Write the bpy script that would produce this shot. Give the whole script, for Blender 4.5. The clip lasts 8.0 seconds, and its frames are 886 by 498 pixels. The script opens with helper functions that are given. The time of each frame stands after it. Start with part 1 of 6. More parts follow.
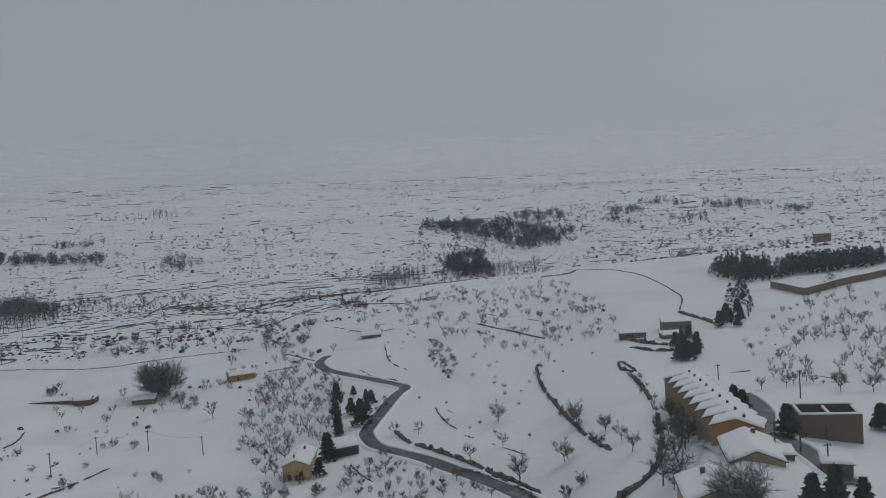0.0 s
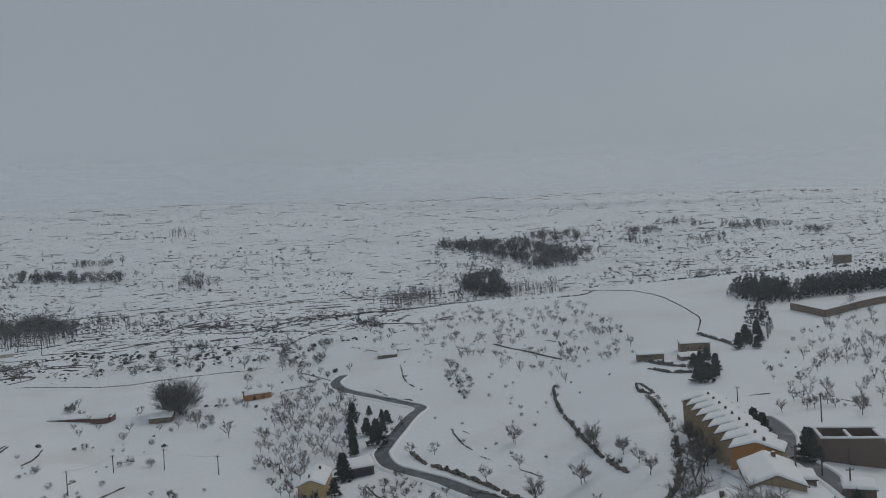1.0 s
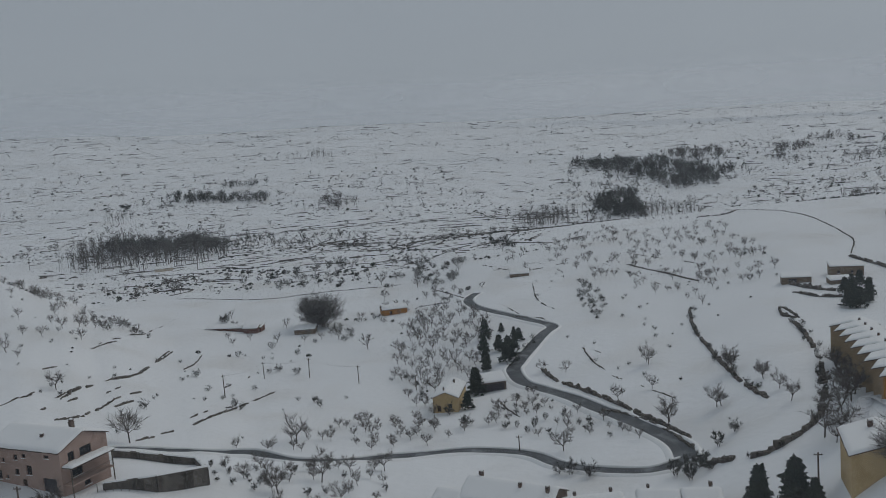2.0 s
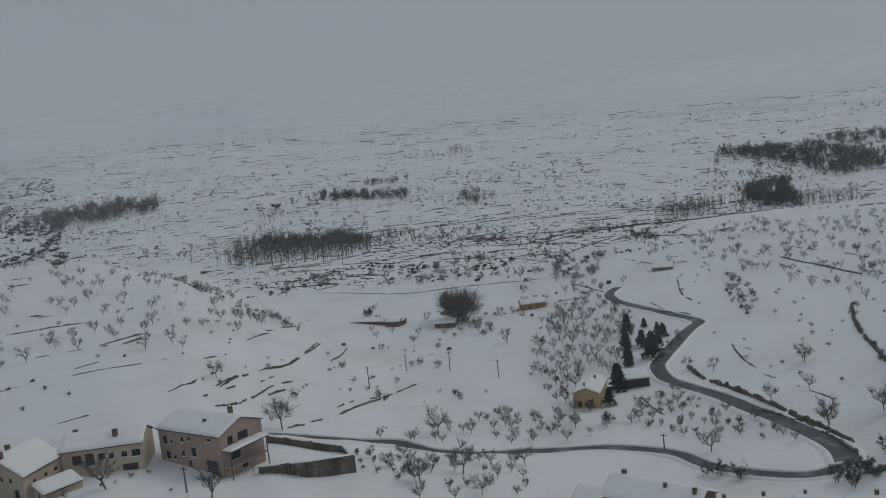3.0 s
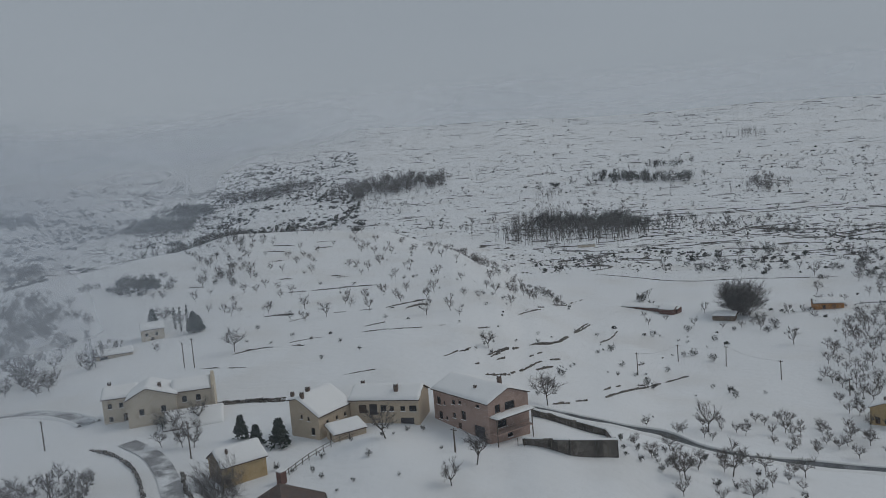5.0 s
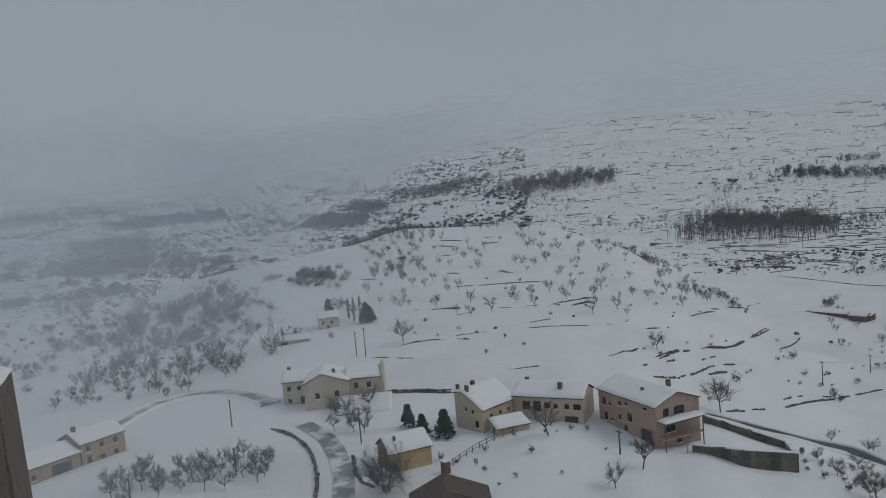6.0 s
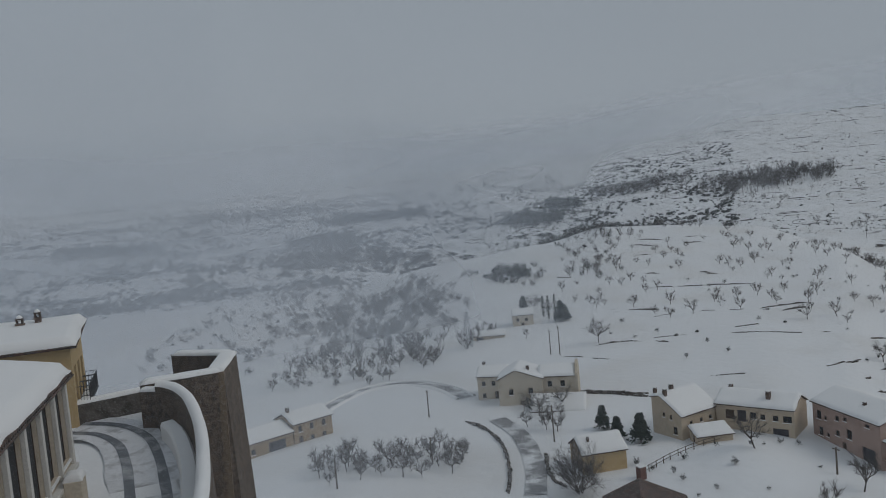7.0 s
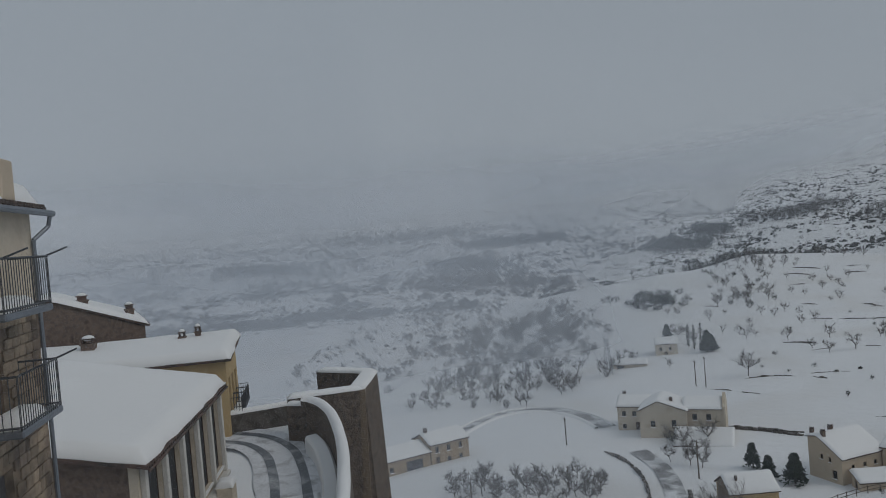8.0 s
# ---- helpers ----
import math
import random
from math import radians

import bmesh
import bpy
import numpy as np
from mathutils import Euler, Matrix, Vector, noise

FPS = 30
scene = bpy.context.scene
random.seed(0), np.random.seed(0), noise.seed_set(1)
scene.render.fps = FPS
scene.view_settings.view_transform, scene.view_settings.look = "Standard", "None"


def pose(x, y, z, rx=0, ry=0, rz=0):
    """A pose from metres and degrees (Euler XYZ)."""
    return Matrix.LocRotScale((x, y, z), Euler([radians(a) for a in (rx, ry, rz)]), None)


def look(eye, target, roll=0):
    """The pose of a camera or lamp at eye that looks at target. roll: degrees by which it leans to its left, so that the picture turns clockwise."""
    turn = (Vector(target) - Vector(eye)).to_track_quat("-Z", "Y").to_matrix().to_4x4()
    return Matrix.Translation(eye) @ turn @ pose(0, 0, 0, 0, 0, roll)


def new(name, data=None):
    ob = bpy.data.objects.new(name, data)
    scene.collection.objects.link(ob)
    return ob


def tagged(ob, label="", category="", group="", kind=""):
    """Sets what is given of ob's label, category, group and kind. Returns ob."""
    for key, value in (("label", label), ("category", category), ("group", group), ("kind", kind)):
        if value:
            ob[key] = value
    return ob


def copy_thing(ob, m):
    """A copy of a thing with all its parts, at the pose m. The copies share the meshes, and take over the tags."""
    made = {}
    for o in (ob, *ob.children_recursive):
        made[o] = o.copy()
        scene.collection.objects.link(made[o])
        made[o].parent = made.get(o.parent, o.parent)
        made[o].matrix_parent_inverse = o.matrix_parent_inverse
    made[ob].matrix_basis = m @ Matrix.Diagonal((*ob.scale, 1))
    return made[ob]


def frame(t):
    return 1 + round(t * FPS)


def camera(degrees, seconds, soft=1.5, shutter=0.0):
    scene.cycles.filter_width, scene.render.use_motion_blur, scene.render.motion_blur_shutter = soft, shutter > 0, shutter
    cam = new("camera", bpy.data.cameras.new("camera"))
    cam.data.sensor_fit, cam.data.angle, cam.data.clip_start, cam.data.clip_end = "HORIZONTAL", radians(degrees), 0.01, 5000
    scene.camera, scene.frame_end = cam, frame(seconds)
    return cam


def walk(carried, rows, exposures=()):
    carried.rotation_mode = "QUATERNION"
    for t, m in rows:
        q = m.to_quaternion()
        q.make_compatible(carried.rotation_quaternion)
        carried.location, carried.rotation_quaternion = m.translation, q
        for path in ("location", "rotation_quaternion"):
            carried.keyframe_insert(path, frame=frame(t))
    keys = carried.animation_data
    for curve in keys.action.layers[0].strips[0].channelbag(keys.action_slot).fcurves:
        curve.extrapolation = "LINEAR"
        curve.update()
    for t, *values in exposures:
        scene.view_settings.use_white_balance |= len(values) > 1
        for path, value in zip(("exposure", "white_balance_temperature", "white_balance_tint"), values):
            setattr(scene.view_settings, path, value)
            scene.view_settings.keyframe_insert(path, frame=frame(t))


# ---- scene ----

# ---- camera: turns on the spot at a viewpoint above the valley ----
EYE = 66.0
LENS = 58.0
TURNS = [  # seconds, heading, pitch, roll
    (0.0, -0.36, -3.24, 4.03),
    (0.5, -0.33, -3.21, 3.98),
    (1.0, 0.83, -1.73, 3.88),
    (1.5, 7.05, -2.72, 4.11),
    (2.0, 10.28, -6.83, 4.51),
    (2.2, 12.54, -7.00, 4.77),
    (3.3, 21.77, -6.58, 6.50),
    (3.5, 22.86, -7.36, 6.60),
    (4.0, 29.89, -6.74, 5.86),
    (4.2, 31.18, -6.55, 5.37),
    (5.3, 42.31, -5.78, 4.70),
    (5.5, 43.20, -5.82, 4.65),
    (6.0, 51.93, -5.11, 4.92),
    (6.5, 60.88, -4.49, 5.19),
    (7.0, 65.94, -4.02, 5.31),
    (7.5, 70.55, -2.15, 5.22),
    (8.0, 75.97, -1.42, 4.90),
]
cam = camera(LENS, 8.0, soft=0.9)
walk(cam, [(t, pose(0, 0, EYE, 90 + pitch, roll, yaw)) for t, yaw, pitch, roll in TURNS], [(0.0, -0.02), (1.5, -0.03), (2.0, -0.08), (3.5, -0.14), (4.0, -0.02), (5.5, 0.0), (6.5, -0.07), (8.0, -0.09)])

# ---- overcast winter light ----
def linked(tree, a, b):
    tree.links.new(a, b)


def make_world():
    world = bpy.data.worlds.new("overcast_sky")
    scene.world = world
    world.use_nodes = True
    t = world.node_tree
    t.nodes.clear()
    out = t.nodes.new("ShaderNodeOutputWorld")
    bg = t.nodes.new("ShaderNodeBackground")
    sky = t.nodes.new("ShaderNodeTexSky")
    sky.sky_type = "NISHITA"
    sky.sun_disc = False
    sky.sun_elevation, sky.sun_rotation = radians(38), radians(60)
    grey = t.nodes.new("ShaderNodeHueSaturation")
    grey.inputs["Saturation"].default_value = 0.12
    linked(t, sky.outputs[0], grey.inputs["Color"])
    # cloud deck: an even grey, a little lighter and warmer overhead
    co = t.nodes.new("ShaderNodeTexCoord")
    sep = t.nodes.new("ShaderNodeSeparateXYZ")
    ramp = t.nodes.new("ShaderNodeValToRGB")
    ramp.color_ramp.elements[0].position, ramp.color_ramp.elements[0].color = 0.0, SKY_LOW
    ramp.color_ramp.elements[1].position, ramp.color_ramp.elements[1].color = 0.4, SKY_HIGH
    linked(t, co.outputs["Generated"], sep.inputs[0])
    linked(t, sep.outputs["Z"], ramp.inputs[0])
    wisps = t.nodes.new("ShaderNodeTexNoise")
    wisps.inputs["Scale"].default_value, wisps.inputs["Detail"].default_value = 2.2, 5
    linked(t, co.outputs["Generated"], wisps.inputs["Vector"])
    span = t.nodes.new("ShaderNodeMapRange")
    span.inputs["To Min"].default_value, span.inputs["To Max"].default_value = 0.93, 1.07
    linked(t, wisps.outputs[0], span.inputs["Value"])
    cloud = t.nodes.new("ShaderNodeMix")
    cloud.data_type, cloud.blend_type = "RGBA", "MULTIPLY"
    cloud.inputs["Factor"].default_value = 1.0
    linked(t, ramp.outputs[0], cloud.inputs[6])
    linked(t, span.outputs[0], cloud.inputs[7])
    mix = t.nodes.new("ShaderNodeMix")
    mix.data_type = "RGBA"
    mix.inputs["Factor"].default_value = 0.93
    linked(t, grey.outputs[0], mix.inputs[6])
    linked(t, cloud.outputs[2], mix.inputs[7])
    linked(t, mix.outputs[2], bg.inputs["Color"])
    bg.inputs["Strength"].default_value = SKY_STRENGTH
    linked(t, bg.outputs[0], out.inputs["Surface"])


SKY_LOW, SKY_HIGH, SKY_STRENGTH = (2.72, 3.08, 3.47, 1), (2.63, 3.05, 3.5, 1), 0.1
make_world()
sun = new("sun", bpy.data.lights.new("sun", "SUN"))
sun.data.energy, sun.data.angle, sun.data.color = 0.55, radians(30), (1.0, 0.94, 0.86)
sun.matrix_world = look((400, 500, 600), (0, 0, 0))

# ---- materials ----
def material(name, base, rough=0.85, vary=0.25, scale=1.0, fine=12.0, bump=0.25, depth=0.02, metal=0.0, second=None, patch=0.5, patch_scale=0.3, sharp=0.08, island=False, coord="Object"):
    """A weathered surface: two scales of grain, an optional second colour in patches, and fine relief."""
    m = bpy.data.materials.new(name)
    m.use_nodes = True
    t = m.node_tree
    b = t.nodes["Principled BSDF"]
    b.inputs["Roughness"].default_value, b.inputs["Metallic"].default_value = rough, metal
    b.inputs["Specular IOR Level"].default_value = 0.25
    co = t.nodes.new("ShaderNodeTexCoord")
    geo = t.nodes.new("ShaderNodeNewGeometry")
    where = geo.outputs["Position"] if coord == "World" else co.outputs["Object"]
    big = t.nodes.new("ShaderNodeTexNoise")
    big.inputs["Scale"].default_value, big.inputs["Detail"].default_value = scale, 6
    small = t.nodes.new("ShaderNodeTexNoise")
    small.inputs["Scale"].default_value, small.inputs["Detail"].default_value = fine, 4
    linked(t, where, big.inputs["Vector"])
    linked(t, where, small.inputs["Vector"])
    both = t.nodes.new("ShaderNodeMath")
    both.operation = "ADD"
    linked(t, big.outputs[0], both.inputs[0])
    linked(t, small.outputs[0], both.inputs[1])
    span = t.nodes.new("ShaderNodeMapRange")
    span.inputs["From Min"].default_value, span.inputs["From Max"].default_value = 0.6, 1.4
    span.inputs["To Min"].default_value, span.inputs["To Max"].default_value = 1 - vary, 1 + vary
    linked(t, both.outputs[0], span.inputs["Value"])
    colour = t.nodes.new("ShaderNodeRGB")
    colour.outputs[0].default_value = (*base, 1)
    last = colour.outputs[0]
    if second:
        spots = t.nodes.new("ShaderNodeTexNoise")
        spots.inputs["Scale"].default_value, spots.inputs["Detail"].default_value = patch_scale, 8
        linked(t, where, spots.inputs["Vector"])
        cut = t.nodes.new("ShaderNodeMapRange")
        cut.inputs["From Min"].default_value, cut.inputs["From Max"].default_value = patch - sharp, patch + sharp
        linked(t, spots.outputs[0], cut.inputs["Value"])
        two = t.nodes.new("ShaderNodeMix")
        two.data_type = "RGBA"
        linked(t, cut.outputs[0], two.inputs["Factor"])
        linked(t, last, two.inputs[6])
        two.inputs[7].default_value = (*second, 1)
        last = two.outputs[2]
    mul = t.nodes.new("ShaderNodeMix")
    mul.data_type, mul.blend_type = "RGBA", "MULTIPLY"
    mul.inputs["Factor"].default_value = 1
    linked(t, last, mul.inputs[6])
    linked(t, span.outputs[0], mul.inputs[7])
    last = mul.outputs[2]
    if island:
        tone = t.nodes.new("ShaderNodeMapRange")
        tone.inputs["To Min"].default_value, tone.inputs["To Max"].default_value = 0.7, 1.3
        linked(t, geo.outputs["Random Per Island"], tone.inputs["Value"])
        each = t.nodes.new("ShaderNodeMix")
        each.data_type, each.blend_type = "RGBA", "MULTIPLY"
        each.inputs["Factor"].default_value = 1
        linked(t, last, each.inputs[6])
        linked(t, tone.outputs[0], each.inputs[7])
        last = each.outputs[2]
    linked(t, last, b.inputs["Base Color"])
    if bump:
        rel = t.nodes.new("ShaderNodeBump")
        rel.inputs["Strength"].default_value, rel.inputs["Distance"].default_value = bump, depth
        linked(t, both.outputs[0], rel.inputs["Height"])
        linked(t, rel.outputs[0], b.inputs["Normal"])
    return m


SNOW = (0.80, 0.81, 0.82)
M_FIELD = material("field_snow", SNOW, 0.75, 0.05, 0.02, 0.5, 0.5, 0.35, second=(0.725, 0.72, 0.71), patch=0.60, patch_scale=0.035, sharp=0.1, coord="World")
M_SNOW = material("roof_snow", (0.84, 0.84, 0.835), 0.7, 0.04, 0.4, 3.0, 0.4, 0.05)
M_ROAD = material("wet_asphalt", (0.075, 0.08, 0.085), 0.55, 0.25, 0.3, 6.0, 0.2, 0.01, second=(0.20, 0.21, 0.22), patch=0.60, patch_scale=0.25, coord="World")
M_STONE = material("dry_stone", (0.13, 0.115, 0.10), 0.9, 0.45, 0.8, 5.0, 0.8, 0.08, second=(0.08, 0.07, 0.06), patch=0.55, patch_scale=1.5, island=True, coord="World")
M_TWIG = material("bare_twigs", (0.11, 0.098, 0.09), 0.9, 0.3, 0.5, 4.0, 0, second=(0.20, 0.19, 0.18), patch=0.55, patch_scale=0.6, coord="World")
M_BRANCH = material("dark_branches", (0.105, 0.092, 0.083), 0.9, 0.3, 0.5, 4.0, 0, second=(0.15, 0.138, 0.13), patch=0.55, patch_scale=0.6, coord="World")
M_BARK = material("bark", (0.09, 0.075, 0.065), 0.9, 0.35, 1.5, 9.0, 0.5, 0.03)
M_PINE = material("pine_needles", (0.034, 0.045, 0.036), 0.8, 0.4, 0.6, 5.0, 0, second=(0.05, 0.06, 0.045), island=True, coord="World")
M_SCRUB = material("winter_scrub", (0.085, 0.082, 0.078), 0.9, 0.35, 0.4, 3.0, 0, second=(0.06, 0.066, 0.055), patch=0.5, patch_scale=0.1, island=True, coord="World")

# ---- the lie of the land: heights along sections that fan out from the town hill ----
RADII = (130, 170, 220, 280, 360, 460, 560, 700)
SECTIONS = []


def section(heading, heights, skyline):
    SECTIONS.append((heading, heights, skyline))


section(-60, (19, 17, 16, 16, 17, 20, 24, 30), 80)
section(-30, (19, 17, 16, 15, 15, 18, 22, 26), 74)
section(-20, (24, 19, 16, 15, 16, 19, 20, 12), 102)
section(-13, (14, 15, 14, 14, 15.5, 17.7, 17, 4), 122)
section(-5, (7, 6, 6, 6.5, 8, 11, 12, -4), 131)
section(5, (5, 3, 2.5, 4, 5.5, 8, 8, -6), 141)
section(15, (9, 4, 0, 0, 0.5, 1, 1, 1), 157)
section(20, (11.5, 6, 1, 0.5, 0.8, 1, 1, 1.5), 162)
section(25, (14, 8, 2, 1, 1, 1, 1, 2), 163)
section(30, (17, 12, 8, 5, 3, 2, 1.5, 2), 168)
section(35, (19.5, 16, 14.5, 15, 8, 4, 2, 3), 178)
section(37, (19.5, 19, 19, 20, 18, 8, 3, 2), 178)
section(40, (20.5, 22, 22.5, 23, 27, 20, 8, 2), 180)
section(45, (21, 23.5, 24, 24, 27.5, 33, 22, 0), 186)
section(51, (21, 22.6, 23.4, 24, 28, 37, 24, -6), 163)
section(55, (21, 22, 23, 24, 28, 38.5, 24, -10), 150)
section(59, (21, 21.8, 22, 23.5, 26, 31.5, 22, -13), 138)
section(65, (21, 21.5, 20.5, 22.5, 24, 25.5, 18, -16), 122)
section(75, (24, 20, 17.5, 13, 9, 6, 4, 2), 110)
section(85, (22, 18, 14, 11, 8, 6, 4, 2), 105)
section(130, (22, 18, 14, 11, 8, 6, 4, 2), 95)

HEADS = np.array([s[0] for s in SECTIONS], float)
TABLE = np.array([s[1] for s in SECTIONS], float)
SKYLINE = np.array([s[2] for s in SECTIONS], float)


def smooth_rows(values, x, xs):
    """Rows of values at the places xs, blended smoothly at x."""
    i = np.clip(np.searchsorted(xs, x) - 1, 0, len(xs) - 2)
    u = np.clip((x - xs[i]) / (xs[i + 1] - xs[i]), 0, 1)
    w = u * u * (3 - 2 * u) * 0.5 + u * 0.5
    return values[i] * (1 - w)[..., None] + values[i + 1] * w[..., None]


def waves(x, y):
    """Soft uneven swells of the fields, about one metre for each unit."""
    return (np.sin(x / 23 + 1.3 * np.sin(y / 31)) * np.cos(y / 19 + 0.7) + 0.6 * np.sin(x / 11 + y / 13 + 2) * np.cos(y / 8.5 - x / 17) + 0.3 * np.sin(x / 5.1 - 1) * np.sin(y / 4.3 + x / 9)) * 0.5


def ground_z(x, y):
    """Height of the snow at x, y (arrays or numbers)."""
    x, y = np.asarray(x, float), np.asarray(y, float)
    r, head = np.hypot(x, y), np.degrees(np.arctan2(-x, y))
    head = np.where(head < -130, head + 360, head)
    rows = smooth_rows(TABLE, np.clip(head, -60, 130), HEADS)
    rim = smooth_rows(SKYLINE[:, None], np.clip(head, -60, 130), HEADS)[..., 0]
    # town hill: a rock under the viewpoint, steep on the valley side, a street shelf to the west
    open_side = np.interp(r, (0, 2.5, 8, 25, 60, 100), (64.3, 64.3, 57, 46, 30, 21))
    shelf = np.interp(r, (0, 2.5, 8, 20, 40, 52, 57, 64, 100), (64.3, 64.3, 57, 53.4, 53.2, 54.3, 54, 48, 30))
    west = np.clip((head - 79) / 4, 0, 1)
    west = west * west * (3 - 2 * west)
    inner = np.where(x < 0, np.clip((3.5 - y) / 0.7, 0, 1), 0)
    far_out = np.clip((r - 57) / 6, 0, 1)
    west = inner * (1 - far_out) + west * far_out
    near = open_side * (1 - west) + shelf * west
    first = rows[..., 0]
    near_end = 21 * (1 - west) + 30 * west
    near = np.where(r < 60, near, near + (first - near_end) * np.clip((r - 60) / 40, 0, 1))
    mid = near
    z = np.where(r <= 100, near, 0.0)
    a = first
    edge = RADII
    z = np.where((r > 100) & (r <= 130), first, z)
    for k in range(len(edge) - 1):
        lo, hi = edge[k], edge[k + 1]
        u = np.clip((r - lo) / (hi - lo), 0, 1)
        w = u * u * (3 - 2 * u) * 0.45 + u * 0.55
        z = np.where((r > lo) & (r <= hi), rows[..., k] * (1 - w) + rows[..., k + 1] * w, z)
    s = np.clip((r - 700) / 1500, 0, 1)
    far = rows[..., -1] + (rim - rows[..., -1]) * s ** 1.15
    far = np.where(r > 2200, rim + 30 * (1 - np.exp(-(r - 2200) / 900)), far)
    z = np.where(r > 700, far, z)
    swell = np.clip((r - 60) / 200, 0, 1)
    z = z + waves(x, y) * 0.6 * swell + waves(x / 6 + 40, y / 6) * np.clip((r - 600) / 600, 0, 1) * 3.5
    z = z + 1.9 * np.exp(-((x + 92.5) ** 2 + (y - 86.5) ** 2) / 34) + 1.2 * np.exp(-((x + 84) ** 2 + (y - 82) ** 2) / 90)
    return z


def mesh_object(name, verts, faces, mat, parent=None, label="", flat=True):
    me = bpy.data.meshes.new(name)
    me.from_pydata([tuple(v) for v in verts], [], faces)
    me.materials.append(mat)
    if not flat:
        me.polygons.foreach_set("use_smooth", [True] * len(me.polygons))
    ob = new(name, me)
    if parent:
        ob.parent = parent
    if label:
        ob["label"] = label
    return ob


def build_ground():
    fine = np.arange(-42, 118, 0.4)
    coarse = np.arange(118, 318, 4.0)
    heads = np.radians(np.concatenate([fine, coarse]))
    rings = np.concatenate([[1.2, 2.5, 4, 6, 8, 11, 15, 20, 25, 30, 36, 42, 48, 52, 56, 60, 66, 74, 82, 90, 98], np.geomspace(104, 2300, 190), np.geomspace(2400, 4600, 12)])
    H, Rr = np.meshgrid(heads, rings)
    X, Y = -np.sin(H) * Rr, np.cos(H) * Rr
    Z = ground_z(X, Y)
    n = len(heads)
    verts = np.stack([X, Y, Z], -1).reshape(-1, 3).tolist()
    faces = []
    for i in range(len(rings) - 1):
        for j in range(n):
            k = (j + 1) % n
            faces.append((i * n + j, i * n + k, (i + 1) * n + k, (i + 1) * n + j))
    verts.append((0, 0, 64.3))
    faces += [(len(verts) - 1, (j + 1) % n, j) for j in range(n)]
    ob = mesh_object("ground", verts, faces, M_FIELD, flat=False)
    tagged(ob, "snow-covered fields and hillsides rising to a misty plateau", "ground", kind="structure")


build_ground()

M_PINK = material("pink_render", (0.40, 0.29, 0.245), 0.9, 0.12, 0.5, 6, 0.2, 0.01, second=(0.33, 0.24, 0.205), patch=0.58, patch_scale=0.6)
M_OCHRE = material("ochre_render", (0.55, 0.455, 0.345), 0.9, 0.15, 0.5, 6, 0.2, 0.01, second=(0.46, 0.385, 0.295), patch=0.57, patch_scale=0.5)
M_CREAM = material("cream_render", (0.60, 0.525, 0.42), 0.9, 0.15, 0.5, 6, 0.2, 0.01, second=(0.47, 0.40, 0.31), patch=0.57, patch_scale=0.5)
M_YELLOW = material("yellow_render", (0.51, 0.375, 0.20), 0.9, 0.12, 0.5, 6, 0.2, 0.01, second=(0.42, 0.30, 0.15), patch=0.6, patch_scale=0.5)
M_ORANGE = material("orange_render", (0.42, 0.20, 0.065), 0.9, 0.12, 0.4, 6, 0.2, 0.01, second=(0.36, 0.18, 0.07), patch=0.6, patch_scale=0.5)
M_BUFF = material("buff_render", (0.36, 0.27, 0.17), 0.9, 0.15, 0.4, 6, 0.2, 0.01, second=(0.3, 0.23, 0.15), patch=0.57, patch_scale=0.5)
M_RUBBLE = material("rubble_stone", (0.25, 0.19, 0.135), 0.92, 0.5, 1.2, 5, 0.8, 0.06, second=(0.13, 0.10, 0.075), patch=0.52, patch_scale=2.5)
M_TOWN = material("town_wall_stone", (0.15, 0.115, 0.088), 0.92, 0.6, 2.6, 9, 0.9, 0.08, second=(0.095, 0.078, 0.066), patch=0.52, patch_scale=4.5)
M_BROWN = material("brown_brick_gable", (0.17, 0.125, 0.10), 0.92, 0.4, 2.2, 9, 0.5, 0.02, second=(0.12, 0.092, 0.08), patch=0.55, patch_scale=4.0)
M_TILE = material("clay_tiles", (0.135, 0.09, 0.075), 0.85, 0.4, 1.0, 5, 0.5, 0.03, second=(0.085, 0.068, 0.06), patch=0.5, patch_scale=1.4)
M_GLASS = material("dark_glass", (0.02, 0.022, 0.026), 0.5, 0.1, 0.5, 3, 0)
M_FRAME = material("brown_joinery", (0.075, 0.05, 0.035), 0.6, 0.3, 2, 20, 0.2, 0.005)
M_WHITE = material("white_posts", (0.62, 0.60, 0.56), 0.7, 0.12, 1, 12, 0.2, 0.005)
M_IRON = material("painted_iron", (0.085, 0.09, 0.098), 0.55, 0.2, 2, 20, 0.1, 0.003, metal=0.4)
M_ZINC = material("zinc", (0.20, 0.22, 0.25), 0.45, 0.2, 2, 15, 0.1, 0.003, metal=0.6)
M_WOOD = material("grey_wood", (0.13, 0.105, 0.085), 0.85, 0.35, 1.5, 12, 0.4, 0.01)
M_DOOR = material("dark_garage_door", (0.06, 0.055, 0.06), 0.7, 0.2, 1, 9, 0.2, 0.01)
M_REDDOOR = material("red_brown_door", (0.13, 0.045, 0.025), 0.65, 0.3, 1, 9, 0.3, 0.01)
M_BRICK = material("red_brick", (0.15, 0.08, 0.065), 0.9, 0.3, 1.5, 9, 0.4, 0.02)


# ---- building kit ----
def boxes(bm, x0, x1, y0, y1, z0, z1):
    v = [bm.verts.new((x, y, z)) for z in (z0, z1) for y in (y0, y1) for x in (x0, x1)]
    for f in ((0, 2, 3, 1), (4, 5, 7, 6), (0, 1, 5, 4), (2, 6, 7, 3), (0, 4, 6, 2), (1, 3, 7, 5)):
        bm.faces.new([v[i] for i in f])


